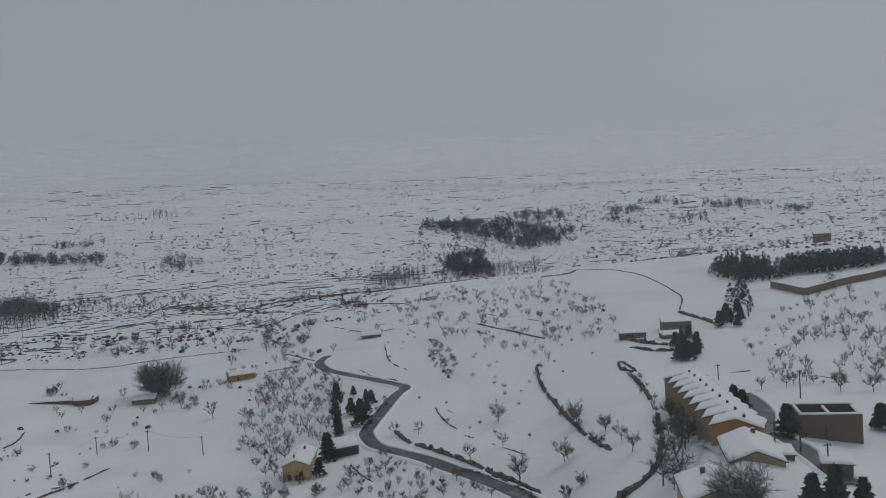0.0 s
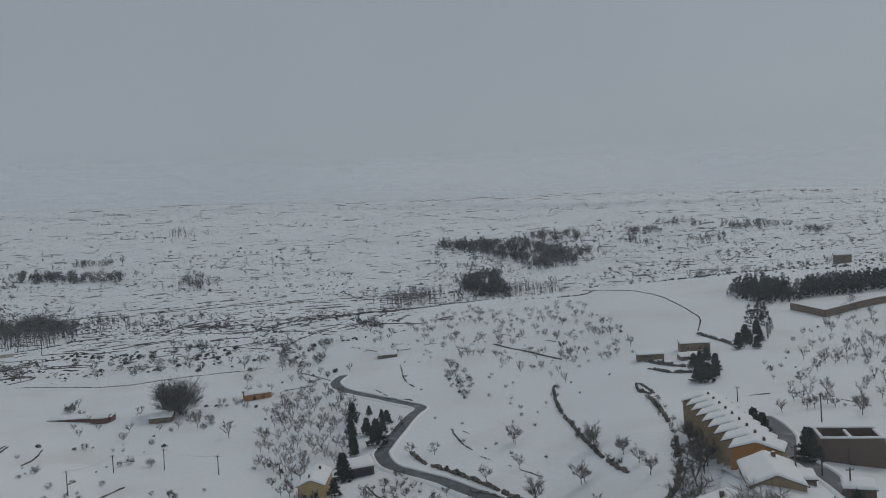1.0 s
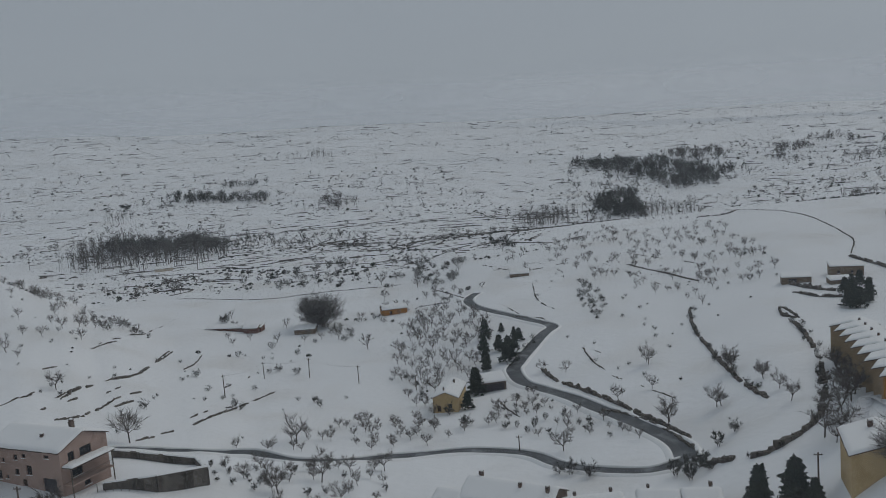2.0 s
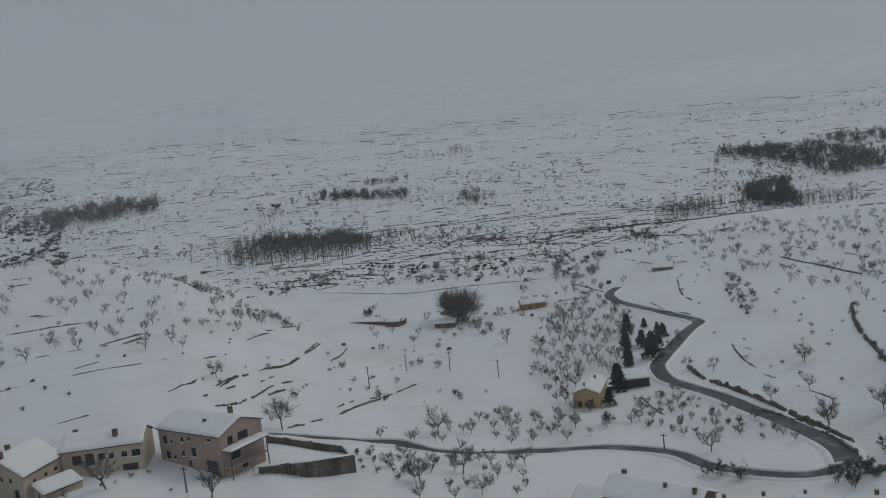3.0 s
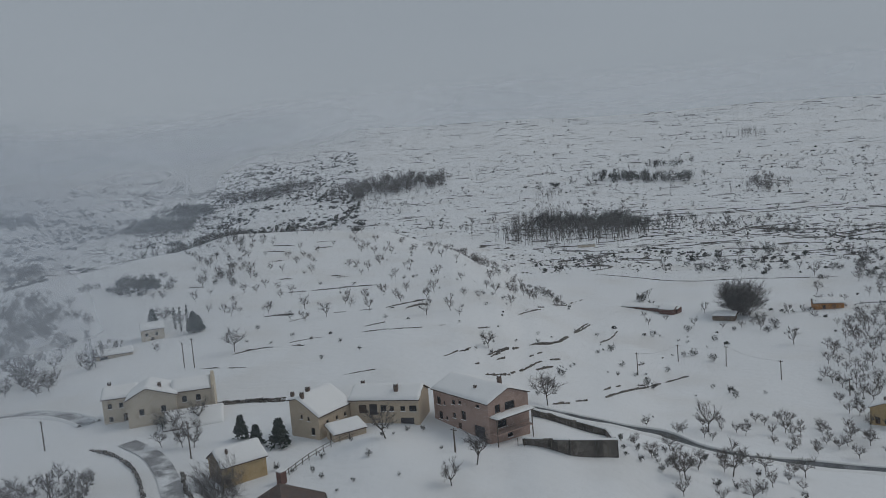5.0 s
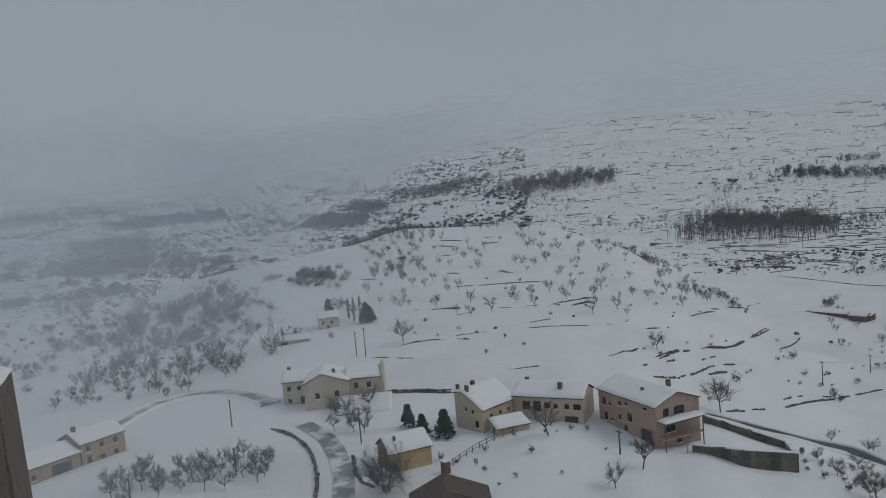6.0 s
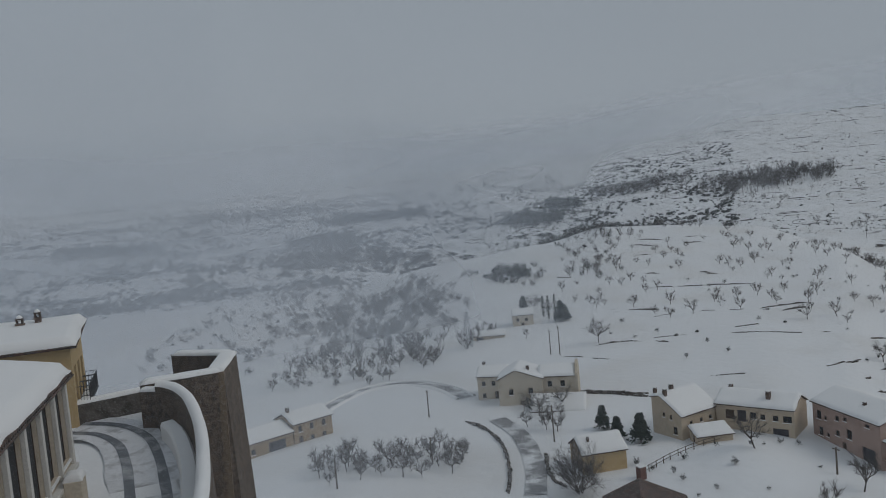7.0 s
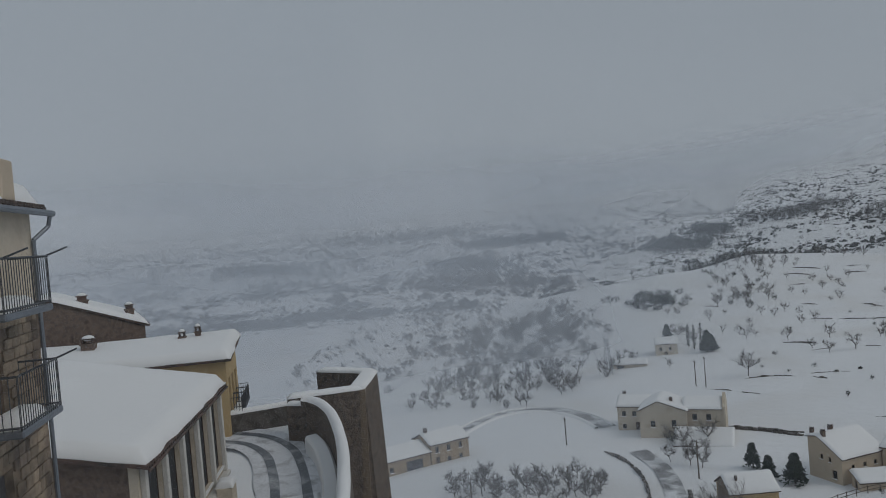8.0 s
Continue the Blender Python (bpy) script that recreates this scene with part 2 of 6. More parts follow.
def tube(bm, a, b, r0, r1, sides=6):
    """A tapered bar from a to b."""
    a, b = Vector(a), Vector(b)
    d = (b - a).normalized()
    u = d.cross(Vector((0, 0, 1)) if abs(d.z) < 0.9 else Vector((1, 0, 0))).normalized()
    w = d.cross(u)
    rows = []
    for p, r in ((a, r0), (b, r1)):
        rows.append([bm.verts.new(p + (u * math.cos(k * 2 * math.pi / sides) + w * math.sin(k * 2 * math.pi / sides)) * r) for k in range(sides)])
    for k in range(sides):
        bm.faces.new((rows[0][k], rows[0][(k + 1) % sides], rows[1][(k + 1) % sides], rows[1][k]))
    bm.faces.new(rows[0][::-1])
    bm.faces.new(rows[1])


def part(name, bm, mat, parent, label="", smooth=False):
    bmesh.ops.recalc_face_normals(bm, faces=bm.faces)
    me = bpy.data.meshes.new(name)
    bm.to_mesh(me)
    bm.free()
    me.materials.append(mat)
    if smooth:
        me.polygons.foreach_set("use_smooth", [True] * len(me.polygons))
    ob = new(name, me)
    if parent:
        ob.parent = parent
    if label:
        ob["label"] = label
    return ob


def thing(name, label, category, m, group=""):
    ob = new(name)
    ob.empty_display_size = 0.3
    ob.matrix_basis = m
    return tagged(ob, label, category, group)


def extrude(bm, outline, axis, lo, hi):
    """A prism over an outline of (a, z) points, from lo to hi along x or y."""
    rows = []
    for k in (lo, hi):
        rows.append([bm.verts.new((k, a, z) if axis == "x" else (a, k, z)) for a, z in outline])
    n = len(outline)
    for i in range(n):
        bm.faces.new((rows[0][i], rows[0][(i + 1) % n], rows[1][(i + 1) % n], rows[1][i]))
    bm.faces.new(rows[0][::-1])
    bm.faces.new(rows[1])


def wall_mesh(length, low, high, holes, thick, cap=()):
    """A wall along x, its face at y = 0, with openings cut through; cap: outline (x, z) above it."""
    bm = bmesh.new()
    xs = sorted({0.0, length, *[v for h in holes for v in (h[0], h[0] + h[2])]})
    zs = sorted({low, high, *[v for h in holes for v in (h[1], h[1] + h[3])]})
    for i in range(len(xs) - 1):
        for j in range(len(zs) - 1):
            cx, cz = (xs[i] + xs[i + 1]) / 2, (zs[j] + zs[j + 1]) / 2
            if any(h[0] < cx < h[0] + h[2] and h[1] < cz < h[1] + h[3] for h in holes):
                continue
            boxes(bm, xs[i], xs[i + 1], 0, thick, zs[j], zs[j + 1])
    if cap:
        extrude(bm, cap, "y", 0, thick)
    bmesh.ops.remove_doubles(bm, verts=bm.verts, dist=0.0005)
    seen = {}
    for f in list(bm.faces):
        seen.setdefault(tuple(sorted(v.index for v in f.verts)) if False else tuple(round(c, 3) for c in f.calc_center_median()), []).append(f)
    doubled = [f for fs in seen.values() if len(fs) > 1 for f in fs]
    bmesh.ops.delete(bm, geom=doubled, context="FACES_ONLY")
    return bm


def fill_opening(owner, m, hole, thick):
    """The window or door that sits in an opening of a wall; m takes the wall's frame to the house's."""
    x, z, w, h, kind = hole
    d = thick * 0.55
    if kind == "window":
        bm = bmesh.new()
        b = 0.07
        for x0, x1, z0, z1 in ((x, x + w, z, z + b), (x, x + w, z + h - b, z + h), (x, x + b, z + b, z + h - b), (x + w - b, x + w, z + b, z + h - b), (x + w / 2 - b / 2, x + w / 2 + b / 2, z + b, z + h - b)):
            boxes(bm, x0, x1, d, d + 0.07, z0, z1)
        bm.transform(m)
        win = part("window", bm, M_FRAME, owner)
        for x0, x1 in ((x + b, x + w / 2 - b / 2), (x + w / 2 + b / 2, x + w - b)):
            bm = bmesh.new()
            boxes(bm, x0, x1, d + 0.025, d + 0.045, z + b, z + h - b)
            bm.transform(m)
            part("pane", bm, M_GLASS, win)
        bm = bmesh.new()
        boxes(bm, x - 0.08, x + w + 0.08, -0.1, d, z - 0.09, z - 0.004)
        bm.transform(m)
        part("sill", bm, M_SNOW, win, "snow-dusted sill")
    else:
        bm = bmesh.new()
        n = max(2, round(w / 0.45))
        for k in range(n):
            boxes(bm, x + w * k / n + 0.012, x + w * (k + 1) / n - 0.012, d, d + 0.06, z, z + h)
        boxes(bm, x, x + w, d + 0.06, d + 0.09, z, z + h)
        bm.transform(m)
        door = part("door", bm, {"door": M_FRAME, "garage": M_DOOR, "red": M_REDDOOR}[kind], owner)
        bm = bmesh.new()
        tube(bm, (x + w * 0.85, d - 0.08, z + h * 0.45), (x + w * 0.85, d - 0.08, z + h * 0.58), 0.025, 0.025)
        boxes(bm, x + w * 0.85 - 0.015, x + w * 0.85 + 0.015, d - 0.08, d, z + h * 0.5, z + h * 0.53)
        bm.transform(m)
        part("handle", bm, M_IRON, door)


def snow_sheet(profile, x0, x1, thick, over, seed, rounding=0.5):
    """Deep snow over a roof: profile of (y, z) points across it, extended by over at the two ends."""
    rng = random.Random(seed)
    ys = [p[0] for p in profile]
    zs = [p[1] for p in profile]
    lo, hi = ys[0] - over, ys[-1] + over
    nx, ny = max(8, min(40, int((x1 - x0) / 0.5))), max(10, min(30, int((hi - lo) / 0.45)))
    bm = bmesh.new()
    grid = []
    ox, oy = rng.uniform(0, 50), rng.uniform(0, 50)

    def under(y):
        if y <= ys[0]:
            return zs[0] + (y - ys[0]) * (zs[1] - zs[0]) / (ys[1] - ys[0])
        if y >= ys[-1]:
            return zs[-1] + (y - ys[-1]) * (zs[-1] - zs[-2]) / (ys[-1] - ys[-2])
        return float(np.interp(y, ys, zs))

    def along(k, n, a, b):
        u = k / n
        return a + (b - a) * (0.5 - 0.5 * math.cos(math.pi * u)) * 0.35 + (b - a) * u * 0.65

    for i in range(nx + 1):
        row = []
        for j in range(ny + 1):
            x, y = along(i, nx, x0, x1), along(j, ny, lo, hi)
            e = min(x - x0, x1 - x, y - lo, hi - y)
            f = min(1, e / rounding)
            t = thick * (0.12 + 0.88 * math.sqrt(max(0.0, 1 - (1 - f) ** 2)))
            t += 0.09 * thick * noise.noise((x * 0.5 + ox, y * 0.5 + oy, 0)) + 0.05 * thick * noise.noise((x * 1.7 + ox, y * 1.7, 3))
            edge = 0.10 * noise.noise((x * 0.9 + oy, y * 0.9 + ox, 7)) if e < 0.01 else 0
            row.append(bm.verts.new((x + (edge if i in (0, nx) else 0), y + (edge if j in (0, ny) else 0), under(y) + max(0.03, t))))
        grid.append(row)
    for i in range(nx):
        for j in range(ny):
            bm.faces.new((grid[i][j], grid[i + 1][j], grid[i + 1][j + 1], grid[i][j + 1]))
    ring = [grid[i][0] for i in range(nx + 1)] + [grid[nx][j] for j in range(1, ny + 1)] + [grid[i][ny] for i in range(nx - 1, -1, -1)] + [grid[0][j] for j in range(ny - 1, 0, -1)]
    foot = [bm.verts.new((v.co.x, v.co.y, under(v.co.y))) for v in ring]
    for k in range(len(ring)):
        j = (k + 1) % len(ring)
        bm.faces.new((ring[k], foot[k], foot[j], ring[j]))
    return bm


def chimney(owner, x, y, z0, h, w=0.6, mat=None):
    bm = bmesh.new()
    boxes(bm, x - w / 2, x + w / 2, y - w / 2, y + w / 2, z0, z0 + h)
    boxes(bm, x - w / 2 - 0.06, x + w / 2 + 0.06, y - w / 2 - 0.06, y + w / 2 + 0.06, z0 + h, z0 + h + 0.1)
    stack = part("chimney", bm, mat or M_BROWN, owner)
    bm = bmesh.new()
    for s in (-1, 1):
        boxes(bm, x + s * w * 0.38 - 0.05, x + s * w * 0.38 + 0.05, y - w * 0.4, y + w * 0.4, z0 + h + 0.1, z0 + h + 0.35)
    boxes(bm, x - w * 0.55, x + w * 0.55, y - w * 0.5, y + w * 0.5, z0 + h + 0.35, z0 + h + 0.43)
    part("cowl", bm, M_TILE, stack)
    bm = bmesh.new()
    bmesh.ops.create_icosphere(bm, subdivisions=2, radius=1, matrix=Matrix.LocRotScale((x, y, z0 + h + 0.43), None, (w * 0.5, w * 0.45, 0.2)))
    part("snow_cap", bm, M_SNOW, stack, smooth=True)


def house(label, m, length, depth, profile, mat, front=(), back=(), left=(), right=(), name="house", category="house", thick=0.3, foot=2.5, over=0.35, gable_over=0.25, snow=0.35, chimneys=(), seed=1, group="", side_mat=None, tiles=True, plinth=None):
    """A house. x runs along its front (y = 0), y into its depth; profile: roof line as (y, z) points from front to back."""
    h = thing(name, label, category, m, group)
    z_front, z_back = profile[0][1], profile[-1][1]
    walls = {
        "front": (length, z_front, front, Matrix.Identity(4), (), mat),
        "back": (length, z_back, back, pose(length, depth, 0, 0, 0, 180), (), mat),
    }
    eave = min(z_front, z_back)
    inner = depth - 2 * thick
    outline = [(0, eave)] + [(min(max(y - thick, 0), inner), z) for y, z in profile] + [(inner, eave)]
    clean = []
    for p in outline:
        if not clean or (abs(p[0] - clean[-1][0]) > 1e-4 or abs(p[1] - clean[-1][1]) > 1e-4):
            clean.append(p)
    mirrored = [(inner - a, z) for a, z in clean][::-1]
    walls["right"] = (inner, eave, right, pose(length, thick, 0, 0, 0, 90), clean, side_mat or mat)
    walls["left"] = (inner, eave, left, pose(0, depth - thick, 0, 0, 0, -90), mirrored, side_mat or mat)
    for side, (w, top, holes, mm, cap, face) in walls.items():
        bm = wall_mesh(w, -foot, top, holes, thick, cap if len(cap) > 2 else ())
        bm.transform(mm)
        wall = part("wall", bm, face, h)
        for hole in holes:
            fill_opening(h, mm, hole, thick)
    # an added dark panel across the middle closes the unseen inside from view
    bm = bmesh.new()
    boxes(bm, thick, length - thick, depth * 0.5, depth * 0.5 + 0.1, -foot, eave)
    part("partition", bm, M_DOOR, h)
    up = [(profile[0][0] - over, profile[0][1] - over * (profile[1][1] - profile[0][1]) / (profile[1][0] - profile[0][0]))] + list(profile[1:-1]) + [(profile[-1][0] + over, profile[-1][1] + over * (profile[-1][1] - profile[-2][1]) / (profile[-1][0] - profile[-2][0]))]
    bm = bmesh.new()
    extrude(bm, [(y, z + 0.004) for y, z in up] + [(y, z + 0.14) for y, z in up[::-1]], "x", -gable_over, length + gable_over)
    if tiles:
        n = int((length + 2 * gable_over) / 0.3)
        for k in range(n):
            x = -gable_over + 0.15 + k * 0.3
            for y, z in (up[0], up[-1]):
                s = -1 if y == up[0][0] else 1
                tube(bm, (x, y - s * 0.25, z + 0.13), (x, y + s * 0.06, z + 0.10), 0.09, 0.09, 5)
    roof = part("roof", bm, M_TILE, h)
    if snow:
        bm = snow_sheet([(y, z + 0.15) for y, z in profile], -gable_over - 0.02, length + gable_over + 0.02, snow, over - 0.02, seed)
        part("snow_cover", bm, M_SNOW, roof, "thick snow on the roof", smooth=True)
    for c in chimneys:
        x, y, hh = c[:3]
        z0 = float(np.interp(y, [p[0] for p in profile], [p[1] for p in profile]))
        chimney(h, x, y, z0 - 0.2, hh + 0.2, c[3] if len(c) > 3 else 0.6, c[4] if len(c) > 4 else None)
    return h


def gable(depth, eave, rise, shift=0.5):
    return [(0, eave), (depth * shift, eave + rise), (depth, eave)]


def shed(depth, front, back):
    return [(0, front), (depth, back)]


def row_of(z, w, h, xs, kind="window"):
    return [(x, z, w, h, kind) for x in xs]


# ---- trees and scrub ----
def stick(out, a, b, r0, r1, sides=3):
    """A tapered limb from a to b, added to lists of verts and faces."""
    verts, faces = out
    d = (b - a).normalized()
    u = d.cross(Vector((0.31, 0.22, 0.92))).normalized()
    w = d.cross(u)
    i = len(verts)
    for q, r in ((a, r0), (b, r1)):
        for k in range(sides):
            t = k * 2 * math.pi / sides
            verts.append(tuple(q + (u * math.cos(t) + w * math.sin(t)) * r))
    for k in range(sides):
        j = (k + 1) % sides
        faces.append((i + k, i + j, i + sides + j, i + sides + k))


def twig(out, p, d, length, width):
    """One thin pointed twig."""
    verts, faces = out
    s = d.cross(Vector((0.2, 0.5, 0.8))).normalized() * width * 0.5
    i = len(verts)
    verts += [tuple(p + s), tuple(p - s), tuple(p + d * length)]
    faces.append((i, i + 1, i + 2))


def grown(seed, limbs=6, boughs=4, twigs=6, low=0.26, wide=0.45, stems=1, thick=0.022, fine=0.014, rise=0.55):
    """A leafless plant one unit high: stems, limbs and boughs, and the twigs of its rounded crown."""
    rng = random.Random(seed)
    wood_part, crown = ([], []), ([], [])
    away = lambda up: Vector((rng.gauss(0, 1), rng.gauss(0, 1), rng.gauss(up, 0.5))).normalized()
    for s in range(stems):
        foot = Vector((rng.gauss(0, 0.05), rng.gauss(0, 0.05), -0.08)) * (1 if stems > 1 else 0.4)
        lean = Vector((rng.gauss(0, 0.12), rng.gauss(0, 0.12), 1)) + (away(0) * 0.35 if stems > 1 else Vector((0, 0, 0)))
        fork = foot + lean.normalized() * (low + 0.08)
        stick(wood_part, foot, fork, thick, thick * 0.75, 5)
        for k in range(limbs):
            t = 2 * math.pi * (k + rng.uniform(-0.3, 0.3)) / limbs
            reach = wide * rng.uniform(0.3, 0.8)
            top = fork + Vector((math.cos(t) * reach, math.sin(t) * reach, (1 - low) * rise * rng.uniform(0.3, 1.15)))
            start = foot.lerp(fork, rng.uniform(0.7, 1.0))
            knee = start.lerp(top, 0.5) + Vector((math.cos(t), math.sin(t), -0.2)) * wide * 0.12
            stick(wood_part, start, knee, thick * 0.6, thick * 0.42)
            stick(wood_part, knee, top, thick * 0.42, thick * 0.25)
            for j in range(boughs):
                p = knee.lerp(top, rng.uniform(-0.3, 1.0))
                end = p + (away(0.5) + Vector((math.cos(t), math.sin(t), 0.3)) * 0.6).normalized() * wide * rng.uniform(0.3, 0.6)
                stick(crown, p, end, thick * 0.24, thick * 0.12)
                for q in range(twigs):
                    twig(crown, p.lerp(end, rng.uniform(0.25, 1.0)), (away(0.45) + (end - p).normalized() * 0.5).normalized(), wide * rng.uniform(0.22, 0.5), fine)
    v = np.array(wood_part[0] + crown[0])
    kz, kx = 1 / np.percentile(v[:, 2], 99.5), wide / np.percentile(np.hypot(v[:, 0], v[:, 1]), 96)
    for verts, _ in (wood_part, crown):
        verts[:] = [(x * kx, y * kx, z * kz) for x, y, z in verts]
    return wood_part, crown


def bare_tree(label, seed, height, name="bare_tree", **shape):
    wood_part, crown = grown(seed, **shape)
    t = thing(name, label, "tree", pose(0, 0, -500), "trees")
    for piece, (verts, faces), mat in (("trunk", wood_part, M_BARK), ("crown", crown, M_BRANCH)):
        mesh_object(piece, [(x * height, y * height, z * height) for x, y, z in verts], faces, mat, t)
    return t


def clump(verts, faces, c, size, rng, n=7, flat=0.6):
    """A tuft of small pointed leaves round c."""
    for k in range(n):
        d = Vector((rng.gauss(0, 1), rng.gauss(0, 1), rng.gauss(0, flat)))
        d = d.normalized() * size * rng.uniform(0.5, 1.1)
        s = Vector((-d.y, d.x, rng.uniform(-0.3, 0.3) * size)).normalized() * size * rng.uniform(0.18, 0.32)
        i = len(verts)
        o = c + d * 0.05
        verts += [tuple(o + s), tuple(o - s), tuple(c + d), tuple(o + d * 0.5 + Vector((0, 0, size * 0.28)))]
        faces += [(i, i + 1, i + 3), (i + 1, i + 2, i + 3), (i + 2, i, i + 3)]


def conifer(label, seed, height, width, shape, name="pine", n=230, stem=0.12):
    """shape: 'pine' for a broad uneven cone, 'cypress' for a spindle."""
    rng = random.Random(seed)
    t = thing(name, label, "tree", pose(0, 0, -500), "trees")
    bm = bmesh.new()
    tube(bm, (0, 0, -0.6), (0, 0, height * 0.92), height * 0.022 + 0.05, 0.03, 6)
    part("trunk", bm, M_BARK, t)
    verts, faces = [], []
    for k in range(n):
        u = rng.uniform(0, 1) ** 0.85
        z = height * (stem + (1 - stem) * u)
        if shape == "cypress":
            rad = width * math.sin(math.pi * min(1, (u * 0.88 + 0.12))) ** 0.7
        else:
            rad = width * (1 - u) ** 0.85 * (0.78 + 0.34 * math.sin(u * 31 + seed))
        a = rng.uniform(0, 2 * math.pi)
        q = rad * rng.uniform(0.45, 1.0)
        droop = -0.15 * q if shape == "pine" else 0
        clump(verts, faces, Vector((q * math.cos(a), q * math.sin(a), z + droop)), width * (0.34 if shape == "pine" else 0.5) * rng.uniform(0.7, 1.2), rng, 6, 0.45 if shape == "pine" else 1.3)
    mesh_object("crown", verts, faces, M_PINE, t)
    return t


def shrub(label, seed, height, width, mat, name="shrub"):
    t = thing(name, label, "shrub", pose(0, 0, -500), "shrubs")
    wood_part, crown = grown(seed, 3, 4, 9, 0.1, width / height * 0.62, 4, 0.016, 0.034, 0.6)
    for piece, (verts, faces), m in (("stems", wood_part, M_BARK), ("twigs", crown, mat)):
        mesh_object(piece, [(x * height, y * height, z * height) for x, y, z in verts], faces, m, t)
    return t


FAR_PLANTS = []


def put(kinds, x, y, rng, lo=0.8, hi=1.2, sink=0.0):
    """One plant; the small ones that stand far off are kept aside and joined later."""
    k = rng.choice(kinds)
    s = rng.uniform(lo, hi)
    if k.name.startswith("bare_tree") and math.hypot(x, y) > 215 or k.name.startswith("shrub") and math.hypot(x, y) > 215 or k.name.startswith(("pine", "cypress")) and math.hypot(x, y) > 330:
        FAR_PLANTS.append((k.name.split(".")[0], x, y, s, rng.uniform(0, 6.28), rng.randrange(24)))
        return None
    z = float(ground_z(x, y)) - sink
    return copy_thing(k, pose(x, y, z, 0, 0, rng.uniform(0, 360)) @ Matrix.Diagonal((s, s, s * rng.uniform(0.9, 1.15), 1)))


def inside(poly, x, y):
    hit = False
    for (x0, y0), (x1, y1) in zip(poly, poly[1:] + poly[:1]):
        if (y0 > y) != (y1 > y) and x < (x1 - x0) * (y - y0) / (y1 - y0) + x0:
            hit = not hit
    return hit


def scatter(kinds, poly, n, seed, lo=0.7, hi=1.25, gap=2.0):
    """n plants at random places inside an outline on the ground."""
    rng = random.Random(seed)
    poly = list(poly)
    xs, ys = [p[0] for p in poly], [p[1] for p in poly]
    done = []
    for k in range(n * 30):
        if len(done) >= n:
            break
        x, y = rng.uniform(min(xs), max(xs)), rng.uniform(min(ys), max(ys))
        if inside(poly, x, y) and all((x - a) ** 2 + (y - b) ** 2 > gap * gap for a, b in done) and clear_of_roads(x, y):
            done.append((x, y))
            put(kinds, x, y, rng, lo, hi)


ROAD_POINTS = []


def hedge(points, step, seed, lo=0.5, hi=0.9):
    """Low dark shrubs strung along a field edge."""
    rng = random.Random(seed)
    for x, y in spline(points, step):
        if rng.random() < 0.8:
            put(SHRUBS, x + rng.gauss(0, 0.6), y + rng.gauss(0, 0.6), rng, lo, hi)


def clear_of_roads(x, y, margin=3.2):
    return all((x - a) ** 2 + (y - b) ** 2 > margin * margin for a, b in ROAD_POINTS)


def spline(points, step):
    """Evenly spaced places along a smooth curve through the points."""
    p = np.array(points, float)
    p = np.vstack([2 * p[0] - p[1], p, 2 * p[-1] - p[-2]])
    out = []
    for i in range(1, len(p) - 2):
        n = max(2, int(np.linalg.norm(p[i + 1] - p[i]) / step))
        for k in range(n):
            u = k / n
            out.append(0.5 * (2 * p[i] + (p[i + 1] - p[i - 1]) * u + (2 * p[i - 1] - 5 * p[i] + 4 * p[i + 1] - p[i + 2]) * u * u + (3 * p[i] - p[i - 1] - 3 * p[i + 1] + p[i + 2]) * u ** 3))
    out.append(p[-2])
    return np.array(out)


def sides_of(line):
    d = np.gradient(line, axis=0)
    d /= np.maximum(np.linalg.norm(d, axis=1), 1e-6)[:, None]
    return np.stack([-d[:, 1], d[:, 0]], 1)


def road(points, width, label, mat, name="road", lift=0.12, banks=True):
    """A carriageway laid on the ground, with the ploughed snow banks beside it."""
    line = spline(points, 2.0)
    ROAD_POINTS.extend([tuple(q) for q in line[::2]])
    n = sides_of(line)
    cols = np.linspace(-0.5, 0.5, 7) * width
    zc = ground_z(line[:, 0], line[:, 1])
    zc = np.convolve(np.pad(zc, 4, mode="edge"), np.ones(9) / 9, "valid")
    verts, faces = [], []
    rng = random.Random(len(points))
    for i in range(len(line)):
        for c in cols:
            q = line[i] + n[i] * (c * (1 + (0.12 * noise.noise((i * 0.31, c, 2)) if abs(c) > width * 0.49 else 0)))
            g = float(ground_z(q[0], q[1]))
            verts.append((q[0], q[1], max(zc[i], g) + lift - 0.02 * (abs(c) / width) ** 2))
    w = len(cols)
    for i in range(len(line) - 1):
        for j in range(w - 1):
            faces.append((i * w + j, i * w + j + 1, (i + 1) * w + j + 1, (i + 1) * w + j))
    ob = mesh_object(name, verts, faces, mat)
    tagged(ob, label, "road", kind="structure")
    if banks:
        for s in (-1, 1):
            verts, faces = [], []
            for i in range(len(line)):
                big = 0.45 + 0.4 * noise.noise((i * 0.23, s * 3.1, 1))
                for c, h in ((0.48, -0.3), (0.5, 0.15), (0.56, 0.5 * big + 0.1), (0.66, 0.55 * big), (0.85, -0.5)):
                    q = line[i] + n[i] * s * width * c
                    verts.append((q[0], q[1], max(zc[i], float(ground_z(q[0], q[1]))) + lift + h))
            for i in range(len(line) - 1):
                for j in range(4):
                    faces.append((i * 5 + j, i * 5 + j + 1, (i + 1) * 5 + j + 1, (i + 1) * 5 + j))
            bank = mesh_object("snow_bank", verts, faces, M_SNOW, ob, flat=False)
    return ob


